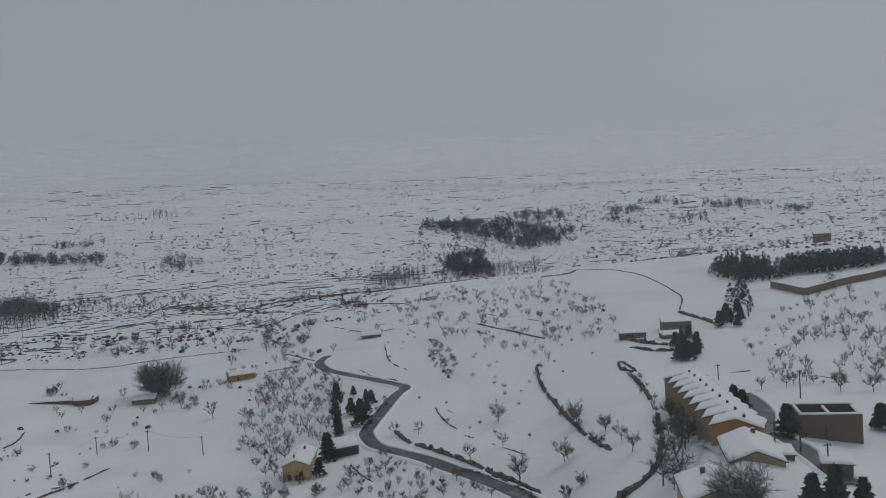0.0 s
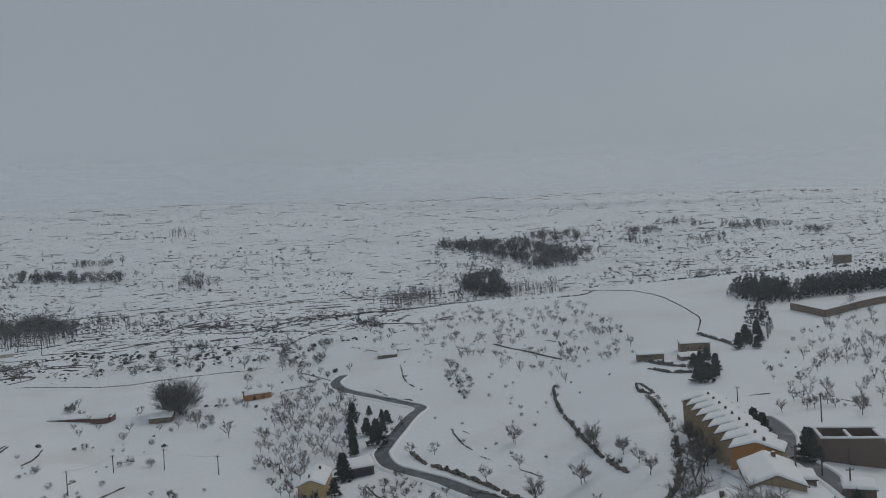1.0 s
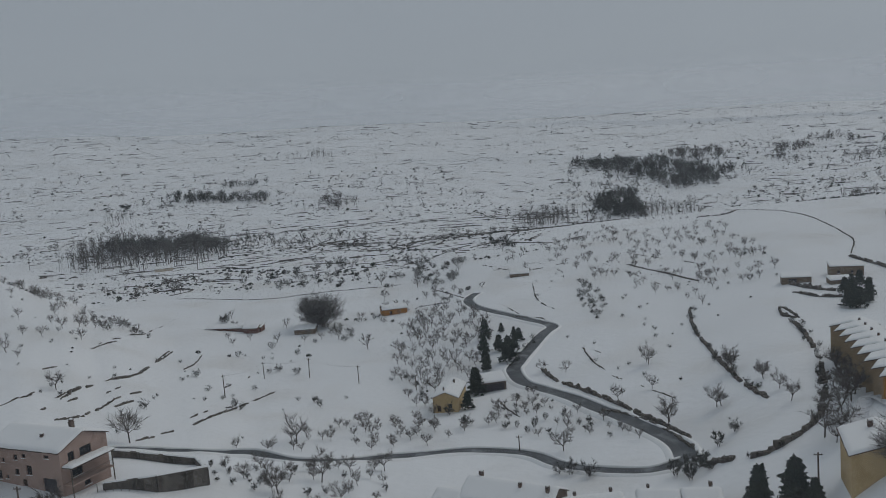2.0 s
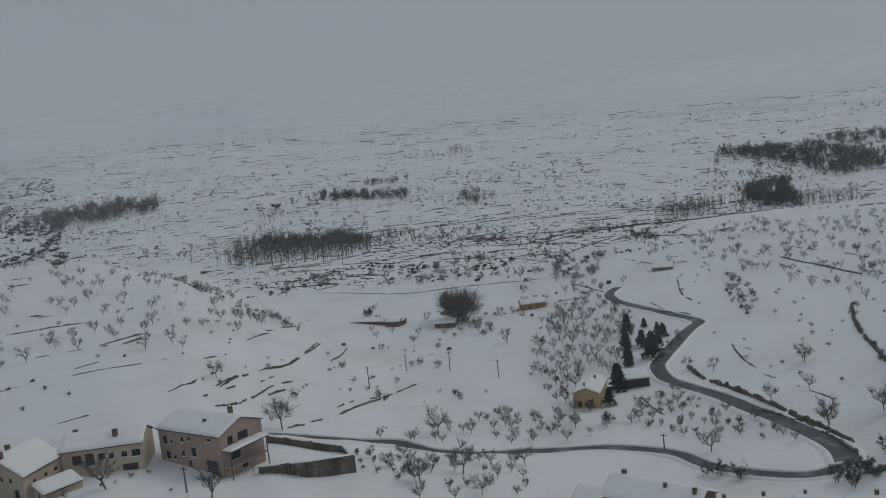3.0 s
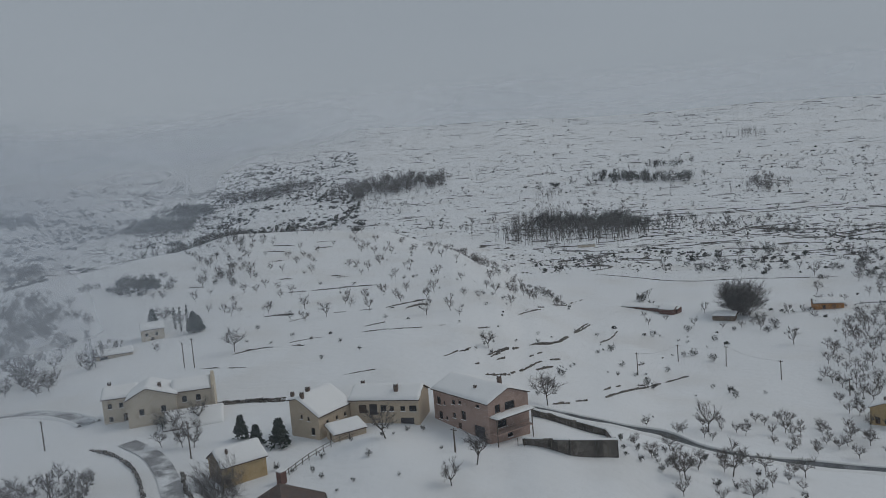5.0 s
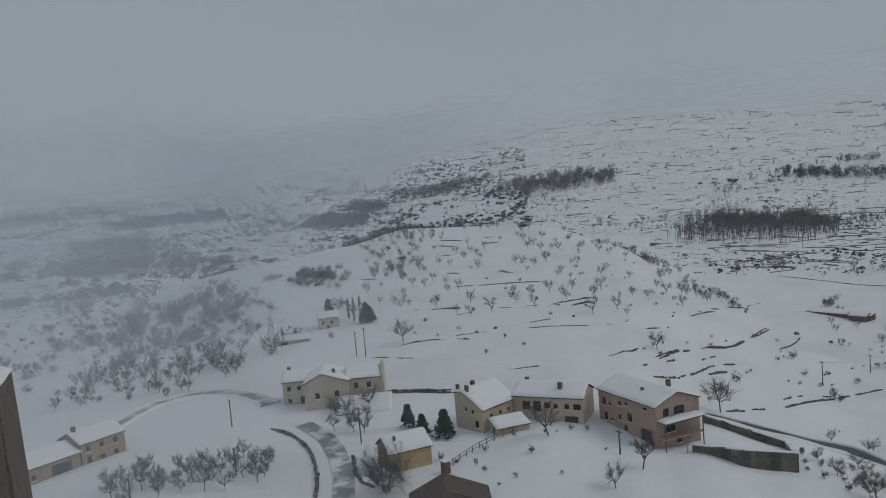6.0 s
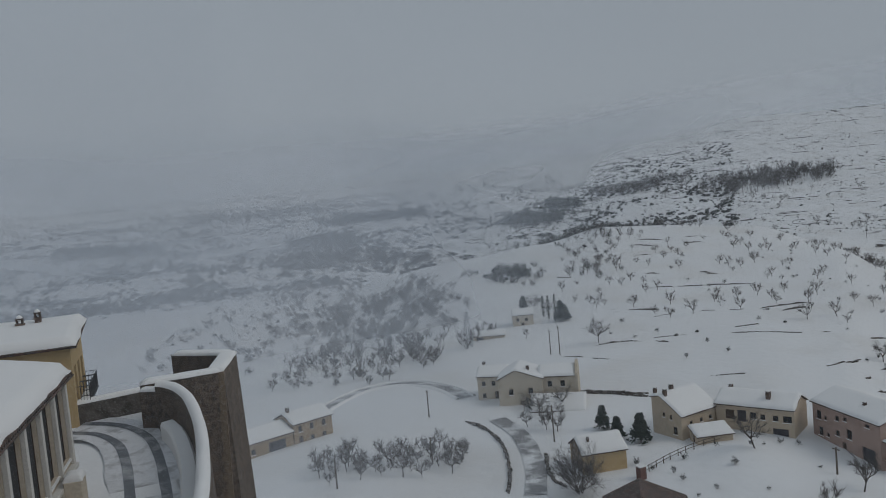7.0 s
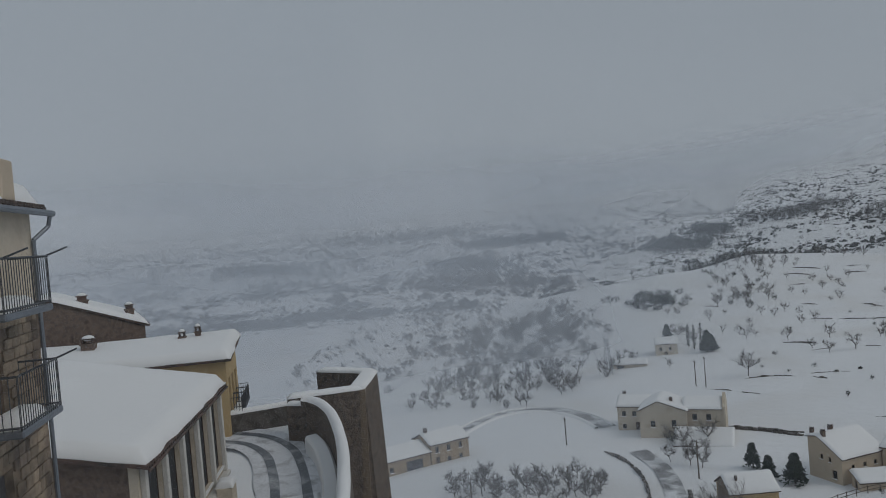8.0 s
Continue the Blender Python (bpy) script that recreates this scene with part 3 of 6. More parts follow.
def stone_wall(points, height, label="broken dry-stone terrace wall half buried in snow", gaps=0.25, width=0.6, seed=3, name="terrace_wall", rough=0.35):
    """A dry-stone wall of rough blocks that follows the ground, broken where it has fallen or is snowed under."""
    rng = random.Random(seed + int(abs(points[0][0]) * 7))
    line = spline(points, 0.9)
    n = sides_of(line)
    verts, faces = [], []
    zs = ground_z(line[:, 0], line[:, 1])
    for i in range(len(line) - 1):
        if noise.noise((line[i][0] * 0.16, line[i][1] * 0.16, seed)) < gaps * 2 - 0.5:
            continue
        h = height * (0.6 + 0.6 * rng.random()) * (0.75 + 2 * rough * noise.noise((i * 0.3, 1, seed)))
        h *= min(1, 0.25 + 0.3 * min(i, len(line) - 2 - i))
        h = max(h, 0.12)
        c = (line[i] + line[i + 1]) / 2 + n[i] * rng.gauss(0, 0.10)
        d = (line[i + 1] - line[i]) * rng.uniform(0.45, 0.62)
        s = n[i] * width * rng.uniform(0.26, 0.4)
        b = len(verts)
        for z in (-0.6, h * 0.45):
            k = 1.0 if z < 0 else rng.uniform(0.7, 0.95)
            for a, e in ((-1, -1), (1, -1), (1, 1), (-1, 1)):
                q = c + d * a * k + s * e * k
                verts.append((q[0], q[1], zs[i] + z + (rng.uniform(-0.12, 0.12) * height if z > 0 else 0)))
        faces += [(b, b + 1, b + 5, b + 4), (b + 1, b + 2, b + 6, b + 5), (b + 2, b + 3, b + 7, b + 6), (b + 3, b, b + 4, b + 7), (b + 4, b + 5, b + 6, b + 7)]
    if not faces:
        return None
    ob = mesh_object(name, verts, faces, M_STONE)
    return tagged(ob, label, "stone wall", "terrace walls")

M_SLUSH = material("slush", (0.26, 0.26, 0.265), 0.6, 0.3, 0.4, 3, 0.4, 0.05, second=(0.70, 0.71, 0.72), patch=0.52, patch_scale=0.3, coord="World")
M_TRACK = material("packed_snow", (0.66, 0.67, 0.69), 0.7, 0.14, 0.8, 5, 0.6, 0.06, second=(0.40, 0.40, 0.41), patch=0.6, patch_scale=1.1, coord="World")

ORCHARD = [bare_tree("bare almond tree with dark twisted limbs on snow", 10 + k, 3.1 + 0.3 * k, limbs=7, boughs=6, twigs=11, low=0.18 + 0.02 * k, wide=0.46 + 0.03 * (k % 3), fine=0.012) for k in range(6)]
TALL_BARE = [bare_tree("tall bare poplar with many upright stems", 40 + k, 12, "bare_poplar", limbs=5, boughs=6, twigs=12, low=0.1, wide=0.62, stems=9, thick=0.010, fine=0.007, rise=0.75) for k in range(2)]
PINES = [conifer("dark green pine beside the snowy slope", 60 + k, 5.6 + 0.9 * k, 2.6 + 0.35 * k, "pine", n=300) for k in range(4)]
GIANT_PINES = [conifer("broad dark pine rising below the viewpoint", 70 + k, 9, 3.6, "pine", n=420) for k in range(2)]
CYPRESS = [conifer("slender dark cypress standing in snow", 80 + k, 7.5 + k, 0.8, "cypress", "cypress", 130, 0.05) for k in range(3)]
SHRUBS = [shrub("leafless brown thicket poking out of the snow", 90 + k, 1.8 + 0.25 * k, 1.7, M_SCRUB) for k in range(4)]


# ---- roads and tracks ----
road([(-52.0, 344.6), (-53.9, 334.2), (-53.1, 325.7), (-48.3, 314.3), (-37.5, 298.2), (-23.5, 281.0), (-15.9, 271.5), (-17.6, 263.4), (-19.9, 253.7), (-22.3, 241.5), (-24.3, 229.2), (-24.9, 223.1), (-21.3, 211.4), (-15.5, 203.9), (-7.9, 193.8), (-1.2, 182.0), (5.9, 170.4), (12.0, 158.5), (14.0, 151.9), (14.3, 145.3)], 4.2, 'ploughed wet asphalt road winding down through the snow', M_ROAD)
road([(-88.8, 125.8), (-80.3, 132.0), (-73.4, 136.0), (-67.2, 139.7), (-58.7, 138.6), (-50.8, 141.7), (-43.7, 148.2), (-35.6, 153.4), (-28.0, 157.0), (-19.8, 157.3), (-13.8, 154.9), (-9.1, 149.7), (-1.6, 144.5), (7.5, 141.8), (14.3, 145.3)], 3.2, 'narrow cleared lane below the fields', M_ROAD)
road([(66.5, 181.2), (66.0, 172.3), (63.9, 161.9), (59.5, 150.7), (57.0, 141.5), (57.4, 134.3), (56.9, 126.8), (56.6, 119.8), (57.0, 114.6)], 4.0, 'dark wet road behind the row of houses', M_ROAD)
road([(-173.9, 42.3), (-182.8, 50.1), (-187.0, 57.1), (-185.8, 64.0), (-179.7, 69.0), (-167.5, 71.1), (-155.3, 70.3)], 3.2, 'grey lane curving round the snowy slope', M_SLUSH)
road([(-137.0, 68.2), (-129.3, 67.7), (-120.9, 65.5), (-109.8, 60.7), (-99.9, 55.0)], 3.4, 'slushy lane below the farmhouse', M_SLUSH, banks=False)
road([(44.0, 126.6), (44.4, 140.7), (40.8, 134.4), (37.5, 124.5), (34.9, 120.0)], 2.6, 'snowed-over track with wheel marks below the houses', M_TRACK, banks=False)


# ---- stone walls ----
stone_wall([(30.4, 275.8), (28.3, 251.4), (28.3, 231.8), (29.2, 205.4), (29.9, 184.1), (30.9, 169.2), (31.9, 160.9)], 1.7, gaps=0.12, width=1.4)
stone_wall([(-5.3, 240.9), (-3.9, 232.0), (-2.0, 223.5), (0.7, 215.0)], 0.8, gaps=0, width=0.6)
stone_wall([(2.7, 208.5), (4.9, 203.9)], 0.7, gaps=0, width=0.6)
stone_wall([(9.2, 196.8), (12.3, 191.6)], 0.6, gaps=0.2, width=0.6)
stone_wall([(11.6, 191.6), (16.1, 184.3)], 0.6, gaps=0, width=0.6)
stone_wall([(52.9, 244.8), (53.5, 234.5), (53.6, 223.7)], 1.2, gaps=0.0, width=1.0)
stone_wall([(51.1, 222.7), (49.8, 204.0), (47.7, 188.0), (45.3, 174.2), (42.0, 161.1)], 1.9, gaps=0.12, width=1.6)
stone_wall([(43.8, 167.4), (40.4, 153.8), (37.6, 145.2), (33.8, 139.5), (29.3, 135.9), (25.4, 134.1), (20.6, 138.0), (16.2, 140.6)], 1.9, gaps=0.12, width=1.6)
stone_wall([(14.2, 377.7), (22.9, 360.3), (31.4, 343.1), (39.2, 318.6)], 1.2, gaps=0.05, width=1.0)
stone_wall([(85, 553), (107, 499), (112, 458), (110.0, 392.9), (107.7, 362.3), (96.6, 327.6)], 0.9, gaps=0.1, width=0.7)
stone_wall([(-16.5, 222.4), (-14.3, 216.0), (-11.6, 209.7)], 2.6, gaps=0, width=1.6, label='dark stone retaining wall above the road', name='retaining_wall')
stone_wall([(-10.8, 208.7), (-3.7, 197.0), (4.2, 182.0), (10.9, 168.6), (16.5, 156.1)], 2.4, gaps=0, width=1.3, label='dark stone retaining wall above the road', name='retaining_wall')
stone_wall([(-1.2, 182.0), (6.1, 174.4), (12.4, 163.0), (16.7, 148.6)], 1.4, gaps=0.05, width=0.9, label='dark stone retaining wall above the road', name='retaining_wall')
stone_wall([(-212.0, 375.2), (-183.9, 372.1), (-156.6, 370.2), (-127.4, 386.5), (-98.8, 393.8)], 0.7, gaps=0, width=0.6)
stone_wall([(-28.2, 352.9), (-23.6, 316.6), (-16.1, 297.6)], 1.0, gaps=0.15, width=0.6)
stone_wall([(-59, 415), (-35.9, 385.8), (-12.7, 398.3)], 0.8, gaps=0.2, width=0.6)
stone_wall([(19, 406), (37.6, 376.1), (46.0, 350.0)], 0.7, gaps=0.25, width=0.6)
stone_wall([(-26.4, 196.2), (-22.7, 187.1), (-19.6, 181.9)], 0.8, gaps=0, width=0.6)
stone_wall([(-33.5, 290.6), (-21.7, 284.7), (-18.4, 280.4)], 0.9, gaps=0, width=0.6)
stone_wall([(-74.7, 363.9), (-56.1, 335.9)], 0.8, gaps=0.1, width=0.6)
stone_wall([(-76.3, 328.8), (-62.7, 332.1)], 0.8, gaps=0.1, width=0.6)
stone_wall([(-257, 457), (-244, 460)], 1.6, gaps=0, width=1.2)
stone_wall([(66, 531), (82, 525), (91, 540)], 2.0, gaps=0, width=1.6)
stone_wall([(74.2, 210.3), (89.2, 206.6), (98.6, 180.9)], 0.5, gaps=0.35, width=0.6)
stone_wall([(129, 709), (153, 702), (137, 555)], 1.0, gaps=0.1, width=0.6)
stone_wall([(61.6, 280.8), (66.2, 267.4), (75.4, 256.7)], 3.2, gaps=0, width=1.0)
stone_wall([(94.2, 322.0), (98.0, 289.9)], 3.0, gaps=0, width=0.9)
stone_wall([(60.4, 263.2), (66.0, 252.5), (74.8, 249.0)], 2.2, gaps=0, width=1.0)
stone_wall([(52.5, 245.4), (50.7, 233.6), (54.0, 223.6)], 2.0, gaps=0, width=0.9)
stone_wall([(-117.0, 150.4), (-123.2, 171.3)], 0.65, gaps=0, width=0.6)
stone_wall([(-126.5, 181.8), (-126.3, 192.8), (-132.8, 212.4)], 0.65, gaps=0.15, width=0.6)
stone_wall([(-137.7, 224.7), (-146.3, 248.1)], 0.65, gaps=0, width=0.6)
stone_wall([(-105.3, 137.2), (-105.3, 142.9)], 0.65, gaps=0, width=0.6)
stone_wall([(-89.2, 135.2), (-89.3, 141.7)], 0.65, gaps=0, width=0.6)
stone_wall([(-89.9, 145.4), (-89.2, 158.1), (-93.0, 180.4), (-95.1, 197.8), (-92.0, 213.5)], 0.65, gaps=0.15, width=0.6)
stone_wall([(-108.9, 159.3), (-110.7, 168.9)], 0.65, gaps=0, width=0.6)
stone_wall([(-136.3, 172.0), (-137.2, 178.4)], 0.65, gaps=0, width=0.6)
stone_wall([(-126.3, 221.0), (-128.8, 232.7), (-133.4, 246.2)], 0.65, gaps=0.15, width=0.6)
stone_wall([(-120.2, 138.0), (-120.1, 145.3)], 0.65, gaps=0, width=0.6)
stone_wall([(-106.3, 144.7), (-112.9, 164.5), (-115.7, 180.6)], 0.65, gaps=0.15, width=0.6)
stone_wall([(-174.0, 174.6), (-173.7, 192.8)], 0.9, gaps=0.03, width=0.6)
stone_wall([(-235.7, 184.8), (-226.1, 193.3), (-212.1, 209.3)], 0.9, gaps=0.03, width=0.6)
stone_wall([(-174.2, 117.2), (-171.7, 123.5), (-167.8, 127.1)], 0.8, gaps=0.03, width=0.6)
stone_wall([(-164.7, 129.4), (-157.6, 131.1)], 0.9, gaps=0.03, width=0.6)
stone_wall([(-214.2, 150.9), (-199.2, 157.6)], 0.5, gaps=0.2, width=0.6)
stone_wall([(-243.0, 214.4), (-238.1, 216.1)], 1.6, gaps=0.03, width=0.6)
stone_wall([(-316.6, 271.4), (-314.2, 277.2)], 1.2, gaps=0.03, width=0.6)
stone_wall([(-116.0, 150.5), (-124.2, 173.7)], 0.8, gaps=0.03, width=0.6)
stone_wall([(-126.5, 182.4), (-127.2, 196.4), (-132.2, 212.2)], 0.7, gaps=0.03, width=0.6)
stone_wall([(-136.2, 222.1), (-145.1, 248.2)], 0.8, gaps=0.03, width=0.6)
stone_wall([(-128.6, 114.2), (-120.5, 125.5), (-121.8, 136.6), (-119.9, 144.8), (-122.8, 152.8)], 0.5, gaps=0.2, width=0.6)
stone_wall([(-106.2, 135.3), (-104.9, 140.7)], 0.7, gaps=0.03, width=0.6)
stone_wall([(-109.5, 159.6), (-110.2, 168.1)], 0.6, gaps=0.03, width=0.6)
stone_wall([(-150.9, 212.3), (-156.2, 233.6)], 0.6, gaps=0.03, width=0.6)
stone_wall([(-168.1, 259.3), (-170.0, 272.3)], 0.9, gaps=0.03, width=0.6)
stone_wall([(-165.1, 137.7), (-146.6, 153.9), (-142.2, 165.2)], 0.45, gaps=0.2, width=0.6)
stone_wall([(-172.7, 106.7), (-160.1, 111.4)], 0.6, gaps=0.03, width=0.6)
stone_wall([(-139.4, 89.2), (-129.1, 98.7)], 1.6, gaps=0.03, width=0.6)
stone_wall([(-140.0, 62.9), (-131.5, 63.5), (-123.4, 61.8), (-113.1, 57.8), (-102.7, 51.8)], 1.2, gaps=0, width=0.9, label='dark stone edge of a terraced field', name='terrace_wall')
stone_wall([(-141.0, 89.5), (-134.6, 93.7), (-127.7, 97.2)], 1.5, gaps=0, width=1.0)
stone_wall([(-114.6, 65.5), (-105.2, 60.8), (-99.9, 59.9)], 1.2, gaps=0, width=1.0)

stone_wall([(-374.0, 238.0), (-361.7, 242.7)], 1.1, gaps=0.05, width=0.7)
stone_wall([(-330.6, 252.6), (-319.8, 259.3)], 1.1, gaps=0.05, width=0.7)
stone_wall([(-320.5, 242.0), (-309.3, 246.9)], 1.1, gaps=0.05, width=0.7)
stone_wall([(-299.9, 227.5), (-295.1, 232.4)], 1.1, gaps=0.05, width=0.7)
stone_wall([(-304.9, 260.0), (-301.8, 268.7)], 1.1, gaps=0.05, width=0.7)
stone_wall([(-316.3, 214.2), (-310.3, 218.0)], 1.1, gaps=0.05, width=0.7)
stone_wall([(-238.4, 212.9), (-234.9, 215.8)], 1.1, gaps=0.05, width=0.7)
stone_wall([(-258.4, 200.0), (-253.3, 203.2)], 1.1, gaps=0.05, width=0.7)
stone_wall([(-288.1, 177.7), (-281.9, 180.4)], 1.1, gaps=0.05, width=0.7)
stone_wall([(-167.3, 175.9), (-167.9, 185.9)], 1.1, gaps=0.05, width=0.7)
stone_wall([(-207.9, 152.7), (-198.8, 159.3)], 1.1, gaps=0.05, width=0.7)
stone_wall([(-193.4, 142.1), (-190.9, 156.1), (-186.7, 164.3), (-168.5, 176.5)], 0.5, gaps=0.3, width=0.5)
stone_wall([(-170.5, 124.1), (-166.4, 134.9), (-160.7, 147.4), (-155.8, 160.3)], 0.5, gaps=0.3, width=0.5)
stone_wall([(-115.0, 123.7), (-111.8, 136.1), (-115.5, 157.7), (-120.7, 180.8)], 0.5, gaps=0.3, width=0.5)
stone_wall([(-91.8, 153.4), (-95.6, 183.9), (-93.0, 215.1)], 0.5, gaps=0.3, width=0.5)
stone_wall([(-105.7, 197.6), (-107.3, 224.3), (-108.7, 241.6)], 0.5, gaps=0.3, width=0.5)
stone_wall([(-154.7, 221.6), (-169.7, 270.9), (-183.0, 317.8)], 0.5, gaps=0.3, width=0.5)
stone_wall([(-5.0, 242.7), (4.1, 223.8)], 0.5, gaps=0.3, width=0.5)
stone_wall([(0.3, 396.6), (16.5, 351.1), (29.9, 311.0)], 0.5, gaps=0.3, width=0.5)
stone_wall([(-36.1, 310.0), (-26.2, 287.4), (-16.5, 277.2)], 0.5, gaps=0.3, width=0.5)
stone_wall([(-54.7, 390.3), (-40.1, 402.5), (-12.1, 411.1)], 0.5, gaps=0.3, width=0.5)


# ---- orchards, hedges and woods: outlines on the ground ----
scatter(ORCHARD, [(-77.4, 303.3), (-56.1, 335.9), (-36.5, 271.0), (-37.0, 219.4), (-40.1, 179.6), (-63.4, 229.9)], 120, 1, gap=2.5)
scatter(ORCHARD, [(-52, 434), (-10, 523), (70, 462), (68.3, 330.5), (42.7, 289.9), (-3.0, 352.0), (-40.4, 374.3)], 120, 2)
scatter(SHRUBS, [(-8.1, 355.9), (1.5, 323.5), (3.0, 291.5), (-1.5, 269.0), (-6.4, 296.4)], 34, 3, lo=0.6, hi=1.2)
scatter(ORCHARD + SHRUBS, [(-27.0, 189.1), (-18.6, 205.7), (8.1, 163.3), (7.8, 158.8), (-26.3, 172.5)], 55, 4, lo=0.45, hi=0.8)
scatter(ORCHARD, [(199, 402), (183.7, 330.4), (96.5, 175.2), (70.7, 186.0), (127.2, 292.5)], 75, 5)
scatter(ORCHARD, [(49.1, 183.0), (47.8, 157.9), (34.9, 120.0), (33.1, 128.3)], 16, 6, lo=1.1, hi=1.6)
scatter(ORCHARD, [(-362.4, 234.2), (-330.1, 306.5), (-273.2, 335.9), (-172.3, 273.8), (-144.3, 175.2), (-178.3, 162.8), (-229.1, 139.1)], 110, 7)
scatter(ORCHARD + SHRUBS, [(-451, 97), (-419, 175), (-252.5, 116.3), (-190.7, 76.7), (-192.3, 53.0), (-247.2, 58.3)], 120, 8, lo=0.6, hi=1.15)
scatter(ORCHARD, [(-126.7, 29.0), (-127.2, 56.1), (-113.2, 49.4), (-115.2, 27.6)], 46, 9, lo=0.55, hi=0.95)
scatter(SHRUBS + ORCHARD, [(-144.6, 76.3), (-139.3, 85.6), (-121.4, 72.7), (-127.1, 67.7)], 14, 10)
scatter(ORCHARD, [(-76.7, 141.0), (-28.0, 165.1), (-29.8, 177.0), (-54.9, 182.4)], 45, 11, lo=0.5, hi=0.85)
scatter(ORCHARD + SHRUBS, [(-68.4, 125.0), (-40.6, 142.9), (-35.5, 119.3), (-50.6, 108.8)], 30, 12, lo=0.5, hi=0.85)
scatter(SHRUBS, [(-165.3, 286.2), (-97.7, 276.2), (-53.8, 189.0), (-82.3, 169.6), (-114.1, 187.5)], 18, 13)
scatter(ORCHARD, [(-271.4, 324.4), (-276.7, 359.9), (-165.2, 270.5), (-164.6, 253.8), (-184.2, 245.6)], 45, 14)
scatter(PINES, [(-41.9, 260.2), (-29.0, 274.0), (-24.3, 251.3), (-28.6, 215.1), (-32.1, 182.2), (-37.8, 214.7)], 13, 15, lo=0.45, hi=0.9, gap=3.2)
scatter(ORCHARD + SHRUBS, [(-103.6, 310.7), (-81.8, 354.2), (-60.0, 361.6), (-56.1, 335.9), (-77.4, 303.3)], 28, 16)
scatter(ORCHARD + SHRUBS, [(-159.1, 278.8), (-163.5, 324.6), (-67.5, 297.4), (-75.4, 278.0), (-120.6, 258.8)], 22, 17)
scatter(SHRUBS, [(-203, 432), (-161, 492), (-73, 448), (-62.3, 376.9), (-149.7, 380.1)], 55, 18, lo=1.2, hi=2.4)
scatter(PINES + CYPRESS, [(149, 408), (149.9, 383.8), (111.1, 286.2), (91.6, 271.5), (117.4, 328.7)], 30, 19, lo=0.5, hi=0.9, gap=1.8)
scatter(PINES, [(76.4, 269.4), (84.7, 265.3), (73.4, 231.1), (67.8, 234.4)], 9, 20, lo=0.5, hi=0.8, gap=2.5)
scatter(SHRUBS + ORCHARD, [(65, 426), (70.2, 328.1), (58.7, 286.0), (47.5, 319.5)], 10, 21)
scatter(PINES + CYPRESS, [(142, 425), (170, 464), (181, 442), (159.1, 386.0), (141.8, 387.9)], 150, 22, lo=0.65, hi=1.05, gap=1.6)
scatter(PINES + CYPRESS, [(160.6, 389.7), (189, 436), (242, 438), (228, 411), (185.4, 397.9)], 210, 23, lo=0.65, hi=1.15, gap=1.6)
scatter(SHRUBS, [(-335.7, 166.1), (-329.6, 185.0), (-294.8, 167.4), (-303.9, 154.7)], 26, 24, lo=0.9, hi=1.5)
scatter(SHRUBS, [(-72, 540), (-61, 487), (-45, 464), (-52, 494)], 12, 25, lo=1.4, hi=2.2)
scatter(SHRUBS, [(-10.3, 152.7), (-1.6, 145.5), (-2.6, 142.0), (-8.9, 144.7)], 7, 26, lo=1.2, hi=1.6)
scatter(SHRUBS, [(7.5, 142.8), (17.1, 147.5), (17.6, 137.4), (13.5, 134.8)], 9, 27, lo=1.1, hi=1.5)
scatter(SHRUBS, [(-69.6, 126.6), (-58.6, 125.5), (-53.3, 115.3), (-61.8, 113.2)], 14, 28, lo=0.4, hi=0.7)
scatter(SHRUBS, [(-345, 839), (-278, 870), (-254, 792)], 4, 29)
scatter(ORCHARD + SHRUBS, [(-217.3, 34.3), (-342.4, 138.8), (-227.1, 102.0), (-186.5, 51.5)], 80, 31, lo=0.6, hi=1.15)
scatter(ORCHARD + SHRUBS, [(-327.0, -1.7), (-600, 106), (-702, 231), (-286.4, 48.4)], 130, 32, lo=0.6, hi=1.3)
scatter(ORCHARD + SHRUBS, [(-401, 248), (-370.5, 265.8), (-254.5, 191.5), (-263.6, 166.0)], 45, 33, lo=0.8, hi=1.5)
scatter(SHRUBS, [(-321.1, 297.9), (-180.3, 254.6), (-112.1, 145.3), (-147.7, 115.5), (-222.0, 141.0)], 40, 34, lo=0.35, hi=0.7)
scatter(SHRUBS + ORCHARD, [(-190, 508), (-76, 482), (-48.0, 338.6), (-95.6, 352.8)], 40, 35, lo=0.8, hi=1.8)
hedge([(51.1, 222.7), (49.8, 204.0), (47.7, 188.0), (45.3, 174.2), (42.0, 161.1)], 2.6, 51)
hedge([(43.8, 167.4), (40.4, 153.8), (37.6, 145.2), (33.8, 139.5), (29.3, 135.9), (25.4, 134.1), (20.6, 138.0), (16.2, 140.6)], 2.4, 52)
hedge([(30.4, 275.8), (28.3, 251.4), (28.3, 231.8), (29.2, 205.4), (29.9, 184.1), (30.9, 169.2)], 4.0, 53)
hedge([(-271.4, 324.4), (-222.7, 293.6), (-208.9, 304.2), (-164.4, 265.2)], 3.5, 54)
hedge([(-22.1, 256.1), (-24.3, 238.3), (-25.9, 227.0)], 2.0, 55)
hedge([(-59, 497), (-33, 548), (6, 568), (65, 525)], 6.0, 56)
hedge([(-96.2, 308.3), (-85.8, 319.7), (-75.9, 326.8), (-61.6, 340.0)], 3.0, 57)
hedge([(-62.0, 224.6), (-58.9, 228.5), (-53.3, 221.7), (-46.2, 202.8)], 2.5, 58)
scatter(SHRUBS, [(-46, 440), (-2, 502), (84.4, 391.5), (36.7, 172.6), (13.5, 197.0), (-6.9, 230.9)], 75, 61, lo=0.3, hi=0.65)
scatter(ORCHARD, [(-46, 440), (-2, 514), (73, 476), (70.2, 328.1), (45.3, 259.1), (21.9, 292.2), (-8.1, 355.9)], 70, 62)
